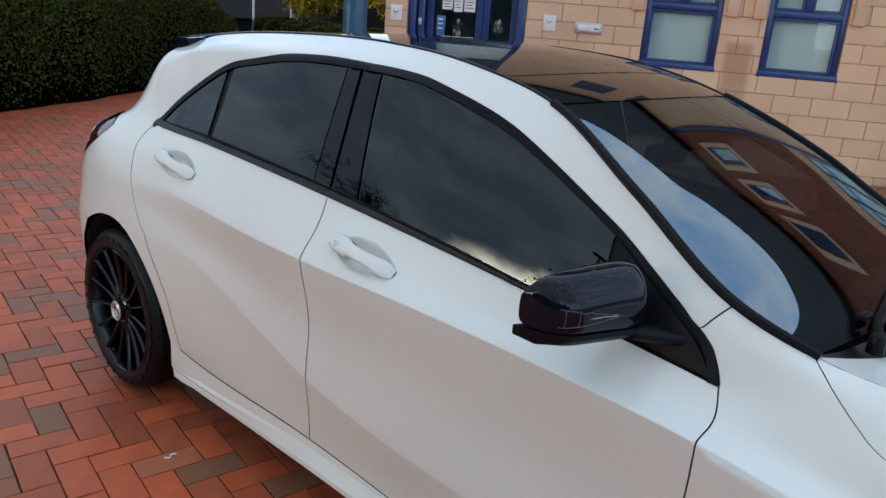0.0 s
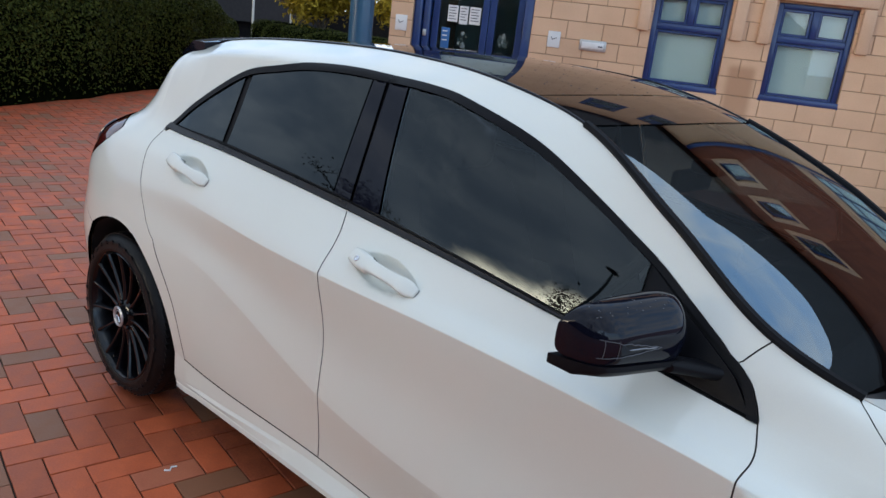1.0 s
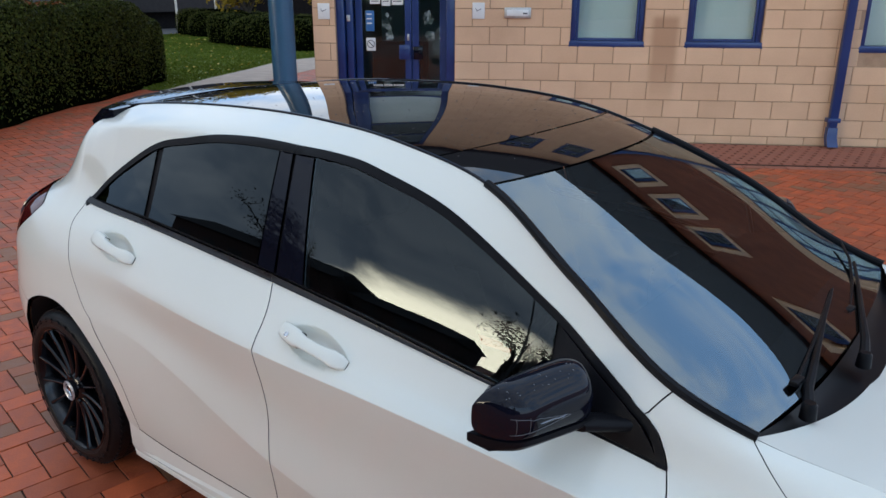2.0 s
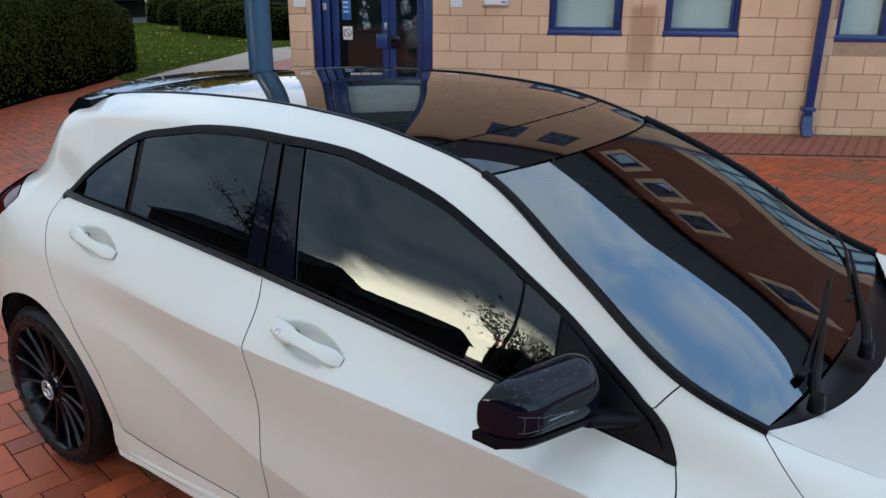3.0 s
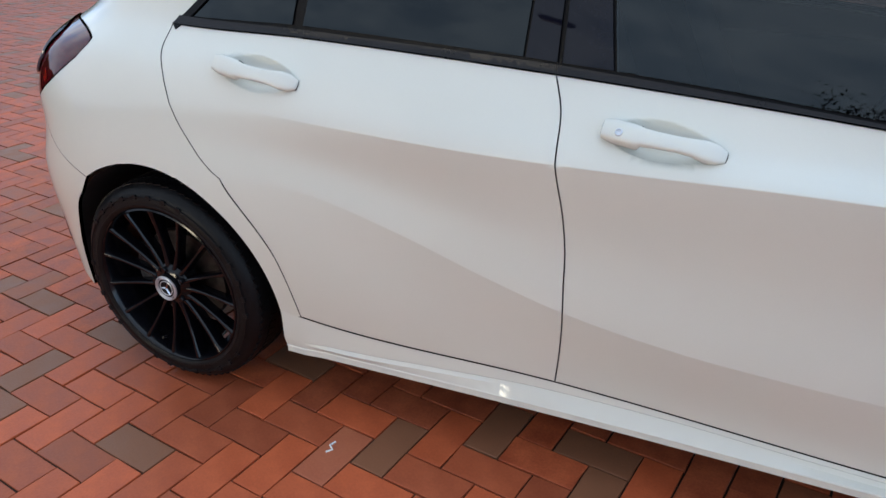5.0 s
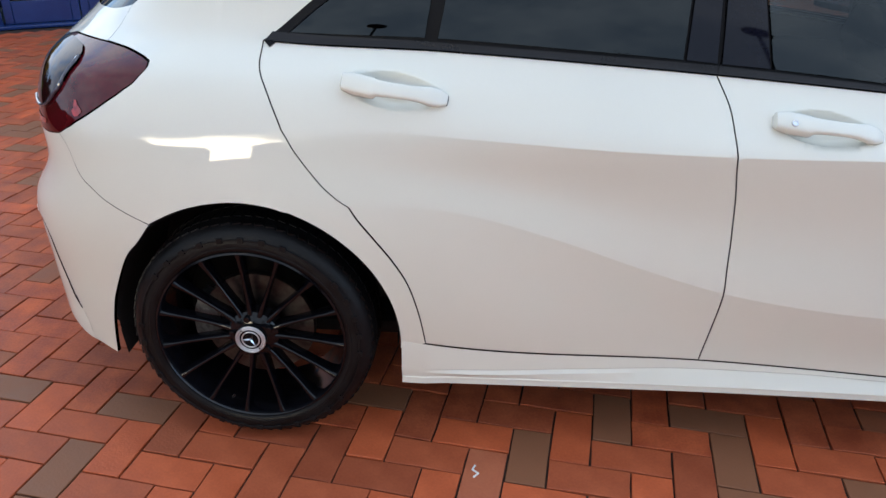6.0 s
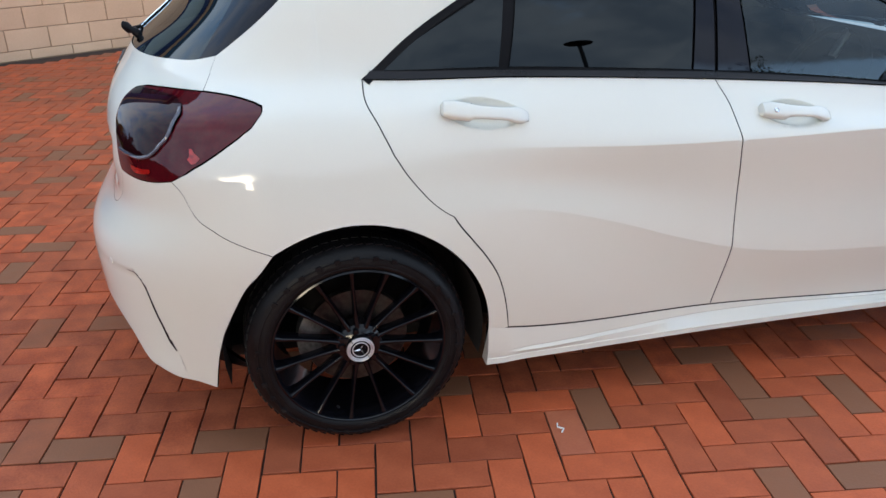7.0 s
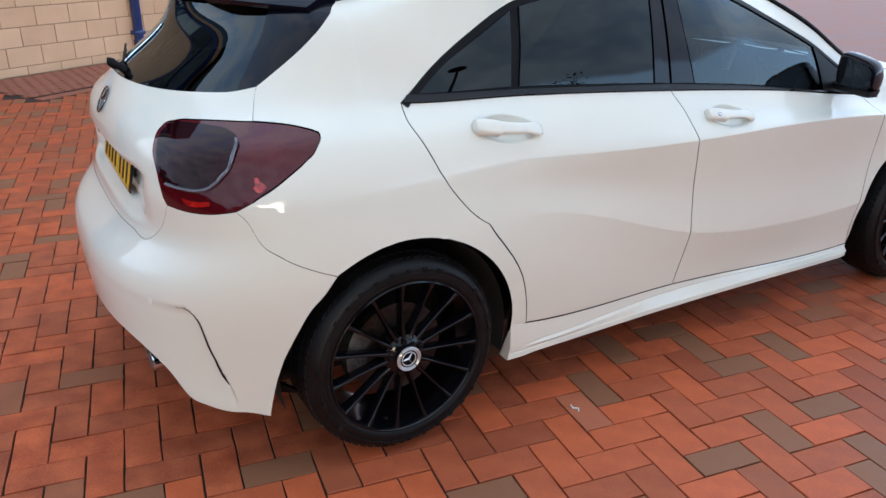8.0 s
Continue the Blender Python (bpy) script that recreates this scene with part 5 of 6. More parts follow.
wall_front = placed(structure(part("wall_front", wall_with_openings(LEFT, RIGHT, .012, -.05, STOREY, WINDOWS + [LONG_WINDOW, (DOOR[0], DOOR[1], -.05, STOREY)]), MORTAR, None, smooth=False)), WALL)
# return wall at the left end, back wall, roof slab
wall_end = placed(structure(part("wall_end", bm_box(LEFT - .002, LEFT + .28, .302, 9, -.05, EAVES), MORTAR, None, smooth=False)), WALL)
wall_back = placed(structure(part("wall_back", bm_box(LEFT + .29, RIGHT, 3.0, 3.2, -.05, EAVES), LOBBY, None, smooth=False)), WALL)
room_floor = placed(structure(part("room_floor", bm_box(LEFT + .3, RIGHT, .31, 2.99, -.04, .012), LOBBY, None, smooth=False)), WALL)

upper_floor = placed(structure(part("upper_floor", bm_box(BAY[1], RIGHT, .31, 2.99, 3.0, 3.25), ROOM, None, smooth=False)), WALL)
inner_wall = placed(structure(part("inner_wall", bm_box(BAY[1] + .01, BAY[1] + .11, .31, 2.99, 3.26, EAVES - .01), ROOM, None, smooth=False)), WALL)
# upper storey: sandstone beside the glazed bay, then red brick with stone-framed windows
BRICK_UP = surface("red_wall_brick", (.17, .05, .028), (.27, .085, .045), 3, (.8, .9), .3)
upper_sandstone = placed(structure(part("wall_upper", wall_with_openings(LEFT, SAND_END, .012, STOREY + .002, EAVES, [(BAY[0], BAY[1], STOREY, BAY[3])] + UPPER_SAND), MORTAR, None, smooth=False)), WALL)
upper_brick = placed(structure(part("wall_upper_brick", wall_with_openings(SAND_END + .002, RIGHT, .005, STOREY + .002, EAVES, UPPER_BRICK), BRICK_UP, None, smooth=False)), WALL)
secs = [[(LEFT - .3, -.35, EAVES - .05), (LEFT - .3, -.35, EAVES + .06), (LEFT - .3, 3.0, EAVES + 5.5), (LEFT - .3, 9, EAVES + .06), (LEFT - .3, 9, EAVES - .05)]]
secs.append([(RIGHT + .3, y, z) for _, y, z in secs[0]])
roof = placed(structure(part("roof", loft(secs), ROOF_TILE, None, smooth=False)), WALL)


def framed_window(s0, s1, z0, z1, name, blind=True, bars=True):
    """A blue casement: outer frame, mullion over a transom, two top lights, one large pane, a pale blind behind."""
    win = placed(structure(new(name), "blue-framed window with a pale blind" if blind else "blue-framed window of a dark room"), WALL)
    f, y0, y1 = .062 if bars else .045, .045, .115
    tz = z0 + (z1 - z0) * .635 if bars else z1 - f * .4
    mid = (s0 + s1) / 2
    for n, b in (("jamb", (s0, s0 + f, z0, z1)), ("jamb", (s1 - f, s1, z0, z1)), ("window_sill", (s0 - .02, s1 + .02, z0 - .02, z0 + f * .9)), ("head", (s0 + f, s1 - f, z1 - f, z1)), ("transom", (s0 + f, s1 - f, tz - f * .6, tz + f * .6)), ("mullion", (mid - f * .6, mid + f * .6, tz + f * .6, z1 - f))):
        if not bars and n in ("transom", "mullion"):
            continue
        yy = (y0 - .045, y1 + .02) if n == "window_sill" else (y0, y1)
        part(n, bm_box(b[0], b[1], yy[0], yy[1], b[2], b[3], .006), BLUE, win)
    for n, b in (("lower_sash", (s0 + f, s1 - f, z0 + f * .9, tz - f * .6)), ("top_sash", (s0 + f, mid - f * .6, tz + f * .6, z1 - f)), ("top_sash", (mid + f * .6, s1 - f, tz + f * .6, z1 - f))):
        if not bars and n == "top_sash":
            continue
        g = .032
        bm = bmesh.new()
        bm_box(b[0] + .003, b[0] + g, y0 + .012, y1 - .012, b[2] + .003, b[3] - .003, .004, 1, bm=bm)
        bm_box(b[1] - g, b[1] - .003, y0 + .012, y1 - .012, b[2] + .003, b[3] - .003, .004, 1, bm=bm)
        bm_box(b[0] + g, b[1] - g, y0 + .012, y1 - .012, b[2] + .003, b[2] + g, .004, 1, bm=bm)
        bm_box(b[0] + g, b[1] - g, y0 + .012, y1 - .012, b[3] - g, b[3] - .003, .004, 1, bm=bm)
        sash = part(n, bm, BLUE, win)
        p = part("pane", bm_box(b[0] + g, b[1] - g, .078, .082, b[2] + g, b[3] - g), WINDOW, sash)
        p.visible_shadow = False
    if blind:
        part("blind", bm_box(s0 + .05, s1 - .05, .17, .175, z0 + .05, z1 - .05), BLIND, win)
    part("reveal_head", bm_box(s0, s1, .12, .30, z1 - .02, z1 + .002), MORTAR, win)
    return win


for k, w in enumerate(WINDOWS):
    framed_window(*w, "window_%d" % (k + 1))
    s0, s1, z0, z1 = w
    # hood mould with dropped ends
    prof = lambda a, b, c, d: bm_box(a, b, -.055, .014, c, d, .018, 2)
    hood = placed(structure(part("hood_mould", prof(s0 - .17, s1 + .17, z1 + .02, z1 + .20), STONE_TRIM, None), "moulded sandstone hood over a window"), WALL)
    part("label_stop", bm_box(s0 - .17, s0 - .03, -.05, .014, z0 + .62, z1 + .018, .02, 2), STONE_TRIM, hood)
    part("label_stop", bm_box(s1 + .03, s1 + .17, -.05, .014, z0 + .62, z1 + .018, .02, 2), STONE_TRIM, hood)
for k, w in enumerate(UPPER_SAND):
    framed_window(*w, "window_%d" % (k + 3), False)
for k, (s0, s1, z0, z1) in enumerate(UPPER_BRICK):
    win = framed_window(s0 + .02, s1 - .02, z0 + .02, z1 - .02, "window_%d" % (k + 5), bars=False)
    bm = bmesh.new()
    for b in ((s0 - .13, s0, z0 - .13, z1 + .13), (s1, s1 + .13, z0 - .13, z1 + .13), (s0, s1, z0 - .13, z0), (s0, s1, z1, z1 + .13)):
        bm_box(b[0], b[1], -.03, .06, b[2], b[3], bm=bm)
    part("stone_surround", bm, STONE_TRIM, win, smooth=False)
# the long window: blue bars between pale blinds
s0, s1, z0, z1 = LONG_WINDOW
long_window = placed(structure(new("window_9"), "long blue-framed window with pale blinds"), WALL)
part("window_sill", bm_box(s0 - .02, s1 + .02, 0, .135, z0 - .02, z0 + .056, .006), BLUE, long_window)
part("head", bm_box(s0, s1, .045, .115, z1 - .06, z1, .006), BLUE, long_window)
part("transom", bm_box(s0 + .06, s1 - .06, .05, .11, z0 + 1.05, z0 + 1.12, .006), BLUE, long_window)
for k in range(7):
    x = s0 + (s1 - s0 - .06) * k / 6
    part("mullion", bm_box(x, x + .06, .045, .115, z0 + .056, z1 - .06, .006), BLUE, long_window)
    if k < 6:
        xe = s0 + (s1 - s0 - .06) * (k + 1) / 6
        for za, zb in ((z0 + .056, z0 + 1.05), (z0 + 1.12, z1 - .06)):
            p = part("pane", bm_box(x + .06, xe, .078, .082, za, zb), WINDOW, long_window)
            p.visible_shadow = False
        part("blind", bm_box(x + .05, xe + .01, .17, .175, z0 + .06 + (.55 if k in (2, 4) else 0), z1 - .06), BLIND, long_window)
PALE_PANEL = surface("pale_panel", (.36, .46, .46), (.44, .54, .54), 2, (.3, .4))
FROST = surface("frosted_film", (.16, .20, .20), (.24, .28, .28), 8, (.8, .9))
# the tall glazing over the door: blue posts, pale lower panels, dark glass above
s0, s1, z0, z1 = BAY
bay = placed(structure(new("window_10"), "tall blue-framed glazing over the entrance"), WALL)
for x0, x1 in ((s0, s0 + .10), (s0 + .115, s0 + .34), (s1 - .10, s1)):
    part("post", bm_box(x0, x1, .05, .26, z0 + .002, z1, .008), BLUE, bay)
for z in (z0 + .40, 4.55, 5.75, z1 - .08):
    part("rail", bm_box(s0 + .34, s1 - .10, .06, .20, z, z + .08, .006), BLUE, bay)
part("panel", bm_box(s0 + .34, s1 - .10, .14, .16, z0 + .48, 4.55), PALE_PANEL, bay, "pale glazed panel over the door")
for za, zb in ((4.63, 5.75), (5.83, z1 - .08)):
    p = part("pane", bm_box(s0 + .34, s1 - .10, .14, .146, za, zb), DOOR_GLASS, bay)
    p.visible_shadow = False
part("fanlight", bm_box(s0 + .34, s1 - .10, .14, .146, z0 + .002, z0 + .40), DOOR_GLASS, bay)
# entrance: recessed blue double door with glazing and notices
door = placed(structure(new("door_1"), "blue glazed entrance doors with paper notices"), WALL)
d0, d1 = DOOR[0], DOOR[1]
for n, a, b, y0, y1, z0, z1 in (("door_post", d0, d0 + .10, .05, .30, 0, DOOR[3]), ("door_post", d0 + .115, d0 + .20, .10, .26, 0, DOOR[3]), ("door_post", d1 - .11, d1, .03, .30, 0, DOOR[3]), ("door_head", d0 + .2, d1 - .11, .12, .26, 2.2, DOOR[3]), ("threshold", d0, d1, .06, .34, .0, .035)):
    part(n, bm_box(a, b, y0, y1, z0, z1, .008), BLUE, door)
leaf_a, leaf_m, leaf_b = d0 + .22, -3.09, d1 - .12
for a, b in ((leaf_a, leaf_m - .004), (leaf_m + .004, leaf_b)):
    bm = bmesh.new()
    w = .085
    for q in ((a, a + w, .04, 2.19), (b - w, b, .04, 2.19), (a + w, b - w, .04, .26), (a + w, b - w, 2.08, 2.19)):
        bm_box(q[0], q[1], .16, .21, q[2], q[3], .006, 1, bm=bm)
    leaf = part("door_leaf", bm, BLUE, door)
    p = part("pane", bm_box(a + w, b - w, .183, .188, .26, 2.08), DOOR_GLASS, leaf)
    p.visible_shadow = False
part("lock_box", bm_box(leaf_m - .16, leaf_m - .02, .125, .16, .96, 1.14, .008), BLUE, door)
part("lock_box", bm_box(leaf_m + .02, leaf_m + .14, .135, .16, .96, 1.12, .008), GLOSS_BLACK, door)
part("lock_plate", bm_box(leaf_m - .06, leaf_m - .03, .152, .16, 1.19, 1.27, .004), METAL, door)
part("intercom", bm_box(d0 + .125, d0 + .17, .085, .10, 1.42, 1.50, .006), METAL, door, "small intercom on the door post")
for x0, x1, z0, z1 in ((-3.62, -3.49, 1.63, 1.83), (-3.47, -3.36, 1.61, 1.83), (-3.34, -3.20, 1.62, 1.83)):
    n = part("paper_notice", bm_box(x0, x1, .176, .180, z0, z1), PAPER, door, "white paper notice inside the door glass")
    for k in range(5):
        part("text_bar", bm_box(x0 + .015, x1 - .02 - .02 * (k % 2), .1735, .1755, z1 - .035 - k * .034, z1 - .026 - k * .034), INK, n)
sb = part("blue_sign", bm_box(-3.68, -3.57, .174, .180, 1.30, 1.55, .002), SIGN_BLUE, door, "small blue notice with pale bars")
for k in range(3):
    part("text_bar", bm_box(-3.665, -3.60, .171, .1735, 1.50 - k * .055, 1.515 - k * .055), PAPER, sb)
ns = part("no_smoking_sign", bm_box(-3.68, -3.56, .174, .180, 1.06, 1.22, .002), PAPER, door, "white no smoking sign with a barred circle")
ring = [(-3.62 + .045 * math.cos(a), .171, 1.145 + .045 * math.sin(a)) for a in np.linspace(0, 2 * math.pi, 29)[:-1]]
part("barred_circle", bm_tube(ring, .005, 6, closed=True), INK, ns)
part("bar", bm_tube([(-3.65, .171, 1.175), (-3.59, .171, 1.115)], .005, 6), INK, ns)
for cx, cz, r in ((-3.40, 1.42, .09), (-3.38, 1.26, .06), (-2.88, 1.45, .10), (-2.86, 1.25, .07)):
    # frosted patterns on the glass
    bm = bmesh.new()
    for k in range(26):
        a, q = random.uniform(0, 6.3), r * math.sqrt(random.random())
        x, z = cx + q * math.cos(a) * .7, cz + q * math.sin(a)
        w = random.uniform(.008, .02)
        bm.faces.new([bm.verts.new((x + w * c, .1815 + .0002 * k, z + w * d)) for c, d in ((-1, -.6), (1, -1), (.7, 1), (-.8, .8))])
    tagged(part("frosted_pattern", bm, FROST, door, smooth=False), kind="stuff")
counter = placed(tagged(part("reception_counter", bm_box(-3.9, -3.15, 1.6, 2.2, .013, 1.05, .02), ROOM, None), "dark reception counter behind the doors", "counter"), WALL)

# things on the wall
for x, z, big in ((-2.24, 1.56, 1), (-4.17, 1.545, 0)):
    pl = placed(tagged(part("wall_sign", bm_box(x - .075, x + .075, -.012, .004, z - .095, z + .095, .004), PAPER, None), "small white sign with a grey tick on sandstone", "sign", "wall signs"), WALL)
    part("tick_mark", bm_tube([(x - .035, -.0135, z + .03), (x - .018, -.0135, z - .002), (x + .032, -.0135, z + .022)], .0045, 6), INK, pl)
lb = placed(tagged(part("letter_box", bm_box(-1.925, -1.605, -.03, .004, 1.475, 1.60, .01), METAL, None), "white metal letter box plate set in the wall", "letter box"), WALL)
part("flap", bm_box(-1.895, -1.635, -.036, -.028, 1.50, 1.575, .004), PAPER, lb)
part("handle_slot", bm_box(-1.70, -1.645, -.040, -.034, 1.525, 1.54, .003), INK, lb)
pipe = placed(tagged(part("downpipe", bm_box(2.0, 2.10, -.10, -.02, .16, 6.95, .012, 2), BLUE, None), "square blue downpipe fixed to the wall", "downpipe"), WALL)
part("shoe", loft([[(1.995, -.105, .24), (2.105, -.105, .24), (2.105, -.015, .24), (1.995, -.015, .24)], [(1.99, -.115, .12), (2.11, -.115, .12), (2.11, -.02, .12), (1.99, -.02, .12)], [(1.99, -.19, .02), (2.11, -.19, .02), (2.11, -.09, .02), (1.99, -.09, .02)]]), BLUE, pipe)
for z in (.30, 1.9):
    part("bracket", bm_box(1.975, 2.125, -.11, .004, z, z + .05, .006), BLUE, pipe)

# the blue column before the entrance
col = tagged(part("column", bm_lathe([(.125, 0), (.125, 5.2), (0, 5.2)], Matrix.Translation((-3.6, 3.3, 0)) @ Matrix.Rotation(radians(90), 4, "X"), 40), TEAL, None), "round teal-blue steel column on the paving", "column")
part("base_collar", bm_lathe([(.127, 0), (.16, .0), (.16, .03), (.127, .045)], Matrix.Translation((-3.6, 3.3, .0)) @ Matrix.Rotation(radians(90), 4, "X"), 40), TEAL, col)


# planting
def leaves(name, points, normals, size, mat, parent=None, label="", category="", jitter=.8):
    """Many small folded leaves, as one object."""
    n = len(points)
    rng = np.random.default_rng(len(name) + n)
    nrm = normals + rng.normal(0, jitter, (n, 3))
    nrm /= np.linalg.norm(nrm, axis=1, keepdims=True) + 1e-9
    t = np.cross(nrm, rng.normal(0, 1, (n, 3)))
    t /= np.linalg.norm(t, axis=1, keepdims=True) + 1e-9
    b = np.cross(nrm, t)
    s = size * rng.uniform(.6, 1.3, (n, 1))
    v = np.stack([points - t * s, points - b * s * .45 + nrm * s * .15, points + t * s, points + b * s * .45 + nrm * s * .15], 1).reshape(-1, 3)
    f = np.arange(4 * n).reshape(-1, 4)
    ob = mesh_ob(name, v, f.tolist(), mat, parent, False)
    return tagged(ob, label, category, kind="stuff")


def hedge(path, width, height, name_label, n, red=0, end_round=1.1, end_low=.75, leaf=.034):
    """A clipped hedge along a path: a dark core, coloured as the inner shade, and a skin of small leaves."""
    rng = np.random.default_rng(7 + n)
    p = np.array(path, float)
    d = np.linalg.norm(np.diff(p, axis=0), axis=1)
    cum = np.r_[0, np.cumsum(d)]
    total = cum[-1]

    def at(q, a, h):
        """q along, a round the section 0..1, h: how far out."""
        x = np.stack([np.interp(q, cum, p[:, 0]), np.interp(q, cum, p[:, 1])], -1)
        e = .05
        tx = np.stack([np.interp(np.clip(q + e, 0, total), cum, p[:, k]) - np.interp(np.clip(q - e, 0, total), cum, p[:, k]) for k in (0, 1)], -1)
        tx /= np.linalg.norm(tx, axis=-1, keepdims=True) + 1e-9
        nx = np.stack([-tx[..., 1], tx[..., 0]], -1)
        near = np.minimum(q, total - q)
        k = np.sqrt(np.clip(1 - (1 - np.clip(near / end_round, 0, 1)) ** 2, .02, 1))
        th = a * math.pi
        c, s = np.cos(th), np.sin(th)
        cx, sz = np.sign(c) * np.abs(c) ** .42, np.abs(s) ** .42
        wob = .05 * np.sin(q * 2.3 + a * 5) + .03 * np.sin(q * 5.1 + a * 11)
        half, top = (width / 2 * k + wob) * h, (height * (end_low + (1 - end_low) * k) + wob) * h
        pos = np.concatenate([x + nx * (half * cx)[..., None], (top * sz)[..., None]], -1)
        nr = np.concatenate([nx * c[..., None], s[..., None]], -1)
        return pos, nr

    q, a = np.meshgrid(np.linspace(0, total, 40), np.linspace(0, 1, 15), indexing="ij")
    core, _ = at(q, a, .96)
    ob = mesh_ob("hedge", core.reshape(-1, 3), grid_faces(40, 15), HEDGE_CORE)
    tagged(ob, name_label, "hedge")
    q, a = rng.uniform(0, total, n), rng.beta(.8, .8, n)
    pos, nr = at(q, a, rng.uniform(.965, 1.02, n))
    leaves("foliage", pos, nr, leaf, HEDGE_LEAF, ob)
    if red:
        q = np.concatenate([rng.normal(c, .35, red // 6) for c in rng.uniform(.5, total - .5, 6)]).clip(0, total)
        pos, nr = at(q, rng.uniform(.05, .6, len(q)), rng.uniform(1.0, 1.025, len(q)))
        leaves("red_foliage", pos, nr, .032, HEDGE_RED, ob)
    return ob


hedge([(-5.3, -3.6), (-7.0, -1.0), (-8.2, .75), (-10.1, 3.5), (-12.25, 6.95)], 1.5, 1.60, "tall dark green clipped hedge with a few red leaves", 85000, 2400, 2.0, .42, .028)
hedge([(-14.6, 14.3), (-17, 14.6), (-21.0, 15.2)], 2.2, .98, "clipped dark green hedge block on the lawn", 7000)
hedge([(-22.6, 16.6), (-24.4, 17.2), (-26.4, 17.6)], 2.4, 1.0, "rounded clipped hedge at the edge of the lawn", 4000, end_round=1.2)
hedge([(-30, 5.2), (-19, -9)], 2.0, 2.6, "far dark hedge behind the clipped one", 3000)


def tree(x, y, height, label, leaf_mat=None, count=0, spread=1.0, seed=1, leaf_size=.07, depth=4):
    """A tapered trunk, limbs that fork, and a ragged crown of single leaves."""
    rng = random.Random(seed)
    ob = tagged(new("tree"), label, "tree")
    ob.location = (x, y, 0)
    bm, tips = bmesh.new(), []

    def limb(p, d, length, r, level):
        pts, q = [p], p
        for k in range(4):
            d = (d + Vector((rng.uniform(-.2, .2), rng.uniform(-.2, .2), rng.uniform(-.05, .15)))).normalized()
            q = q + d * length / 4
            pts.append(q)
        bm_tube(pts, [r, r * .9, r * .8, r * .68, r * .55], 7 if level < 2 else 4, bm)
        if level >= depth:
            tips.extend(pts[1:])
            return
        for k in range(3 if level else 5):
            a = rng.uniform(0, 6.28)
            tilt = rng.uniform(.35, .85)
            side = Vector((math.cos(a), math.sin(a), 0)) * spread
            limb(pts[rng.choice((2, 3, 4))], (d * (1 - tilt) + side * tilt + Vector((0, 0, .25))).normalized(), length * rng.uniform(.55, .75), r * .5, level + 1)

    limb(Vector((0, 0, 0)), Vector((0, 0, 1)), height * .38, height * .022 + .04, 0)
    part("trunk", bm, BARK, ob)
    if count:
        nrng = np.random.default_rng(seed)
        t = np.array([tuple(p) for p in tips])
        p = t[nrng.integers(0, len(t), count)] + nrng.normal(0, .30, (count, 3))
        leaves("crown", p, nrng.normal(0, 1, (count, 3)), leaf_size, leaf_mat, ob, jitter=.3)
    return ob


tree(-22.7, 17.6, 4.6, "autumn tree with yellow leaves on the lawn", YELLOW_LEAF, 12000, 1.35, 3, .10)
tree(-19.0, 20.5, 5.0, "yellow-leaved tree behind the clipped hedges", YELLOW_LEAF, 8000, 1.3, 5, .12)
tree(-34, 14, 8.0, "dark leafy tree by the far fence", HEDGE_LEAF, 5000, 1.0, 8, .15)
# across the car park, seen in the car's glass
for k, (x, y, h) in enumerate(((-3.3, -16.2, 5.4), (5.4, -19.5, 8.5), (-1.4, -17.2, 5.2), (13.0, -16.0, 8.0), (-17, -19, 8.0))):
    tree(x, y, h, "nearly bare tree on the far side of the car park", HEDGE_CORE, 900, 1.0, 11 + k, .10)


def street_lamp(x, y, h):
    ob = tagged(part("street_lamp", bm_tube([(0, 0, 0), (0, 0, 1.1), (0, 0, 1.15), (0, 0, h)], [.075, .075, .05, .035], 12), LAMP_STEEL, None), "dark post-top lamp at the edge of the car park", "street lamp", "car park lamps")
    part("lantern", bm_lathe([(.03, 0), (.09, .03), (.23, .08), (.24, .11), (.08, .18), (0, .20)], Matrix.Translation((0, 0, h - .05)) @ Matrix.Rotation(radians(90), 4, "X"), 24), LAMP_STEEL, ob)
    ob.location = (x, y, 0)
    return ob


street_lamp(-1.69, -11.6, 5.6)
street_lamp(4.4, -8.1, 4.4)
# low buildings that close the car park
# brick darkened by colour, as the side seen is backlit and in shade
FAR_BRICK = surface("shaded_far_brick", (.05, .026, .02), (.085, .045, .035), 2, (.8, .9), .2)
for x0, x1, y, h, ridge in ((-37, -20.5, -27, 3.4, 5.0), (-19.5, -12, -28, 2.4, 3.6), (-8, 6, -30, 2.8, 4.6), (12, 34, -26, 3.2, 5.6)):
    b = tagged(part("low_building", bm_box(x0, x1, y - 8, y, 0, h), FAR_BRICK, None, smooth=False), "low brick building across the car park", "building", "far buildings")
    part("roof", loft([[(x, y + .4, h - .02), (x, y - 4, ridge), (x, y - 8.4, h - .02)] for x in (x0 - .4, x1 + .4)]), ROOF_TILE, b, smooth=False)
    for k in range(int((x1 - x0) / 3)):
        part("window", bm_box(x0 + 1 + 3 * k, x0 + 2.4 + 3 * k, y - .05, y + .03, 1.0, 2.1), ROOM, b)
hut = tagged(part("bungalow", bm_box(-44, -34.5, 19, 27, 0, 2.5), FENCE, None, smooth=False), "dark boarded bungalow with a tiled roof and white barge boards", "building")
part("roof", loft([[(x, 18.4, 2.42), (x, 23, 4.9), (x, 27.6, 2.42)] for x in (-44.6, -34.0)]), ROOF_TILE, hut, smooth=False)
part("barge_board", loft([[(-33.98, 18.3, 2.32), (-33.98, 23, 4.85), (-33.98, 27.7, 2.32)], [(-33.9, 18.3, 2.52), (-33.9, 23, 5.05), (-33.9, 27.7, 2.52)]], closed=False, caps=False), RENDER, hut, smooth=False)
hut.location = (4, -3, -1.65)
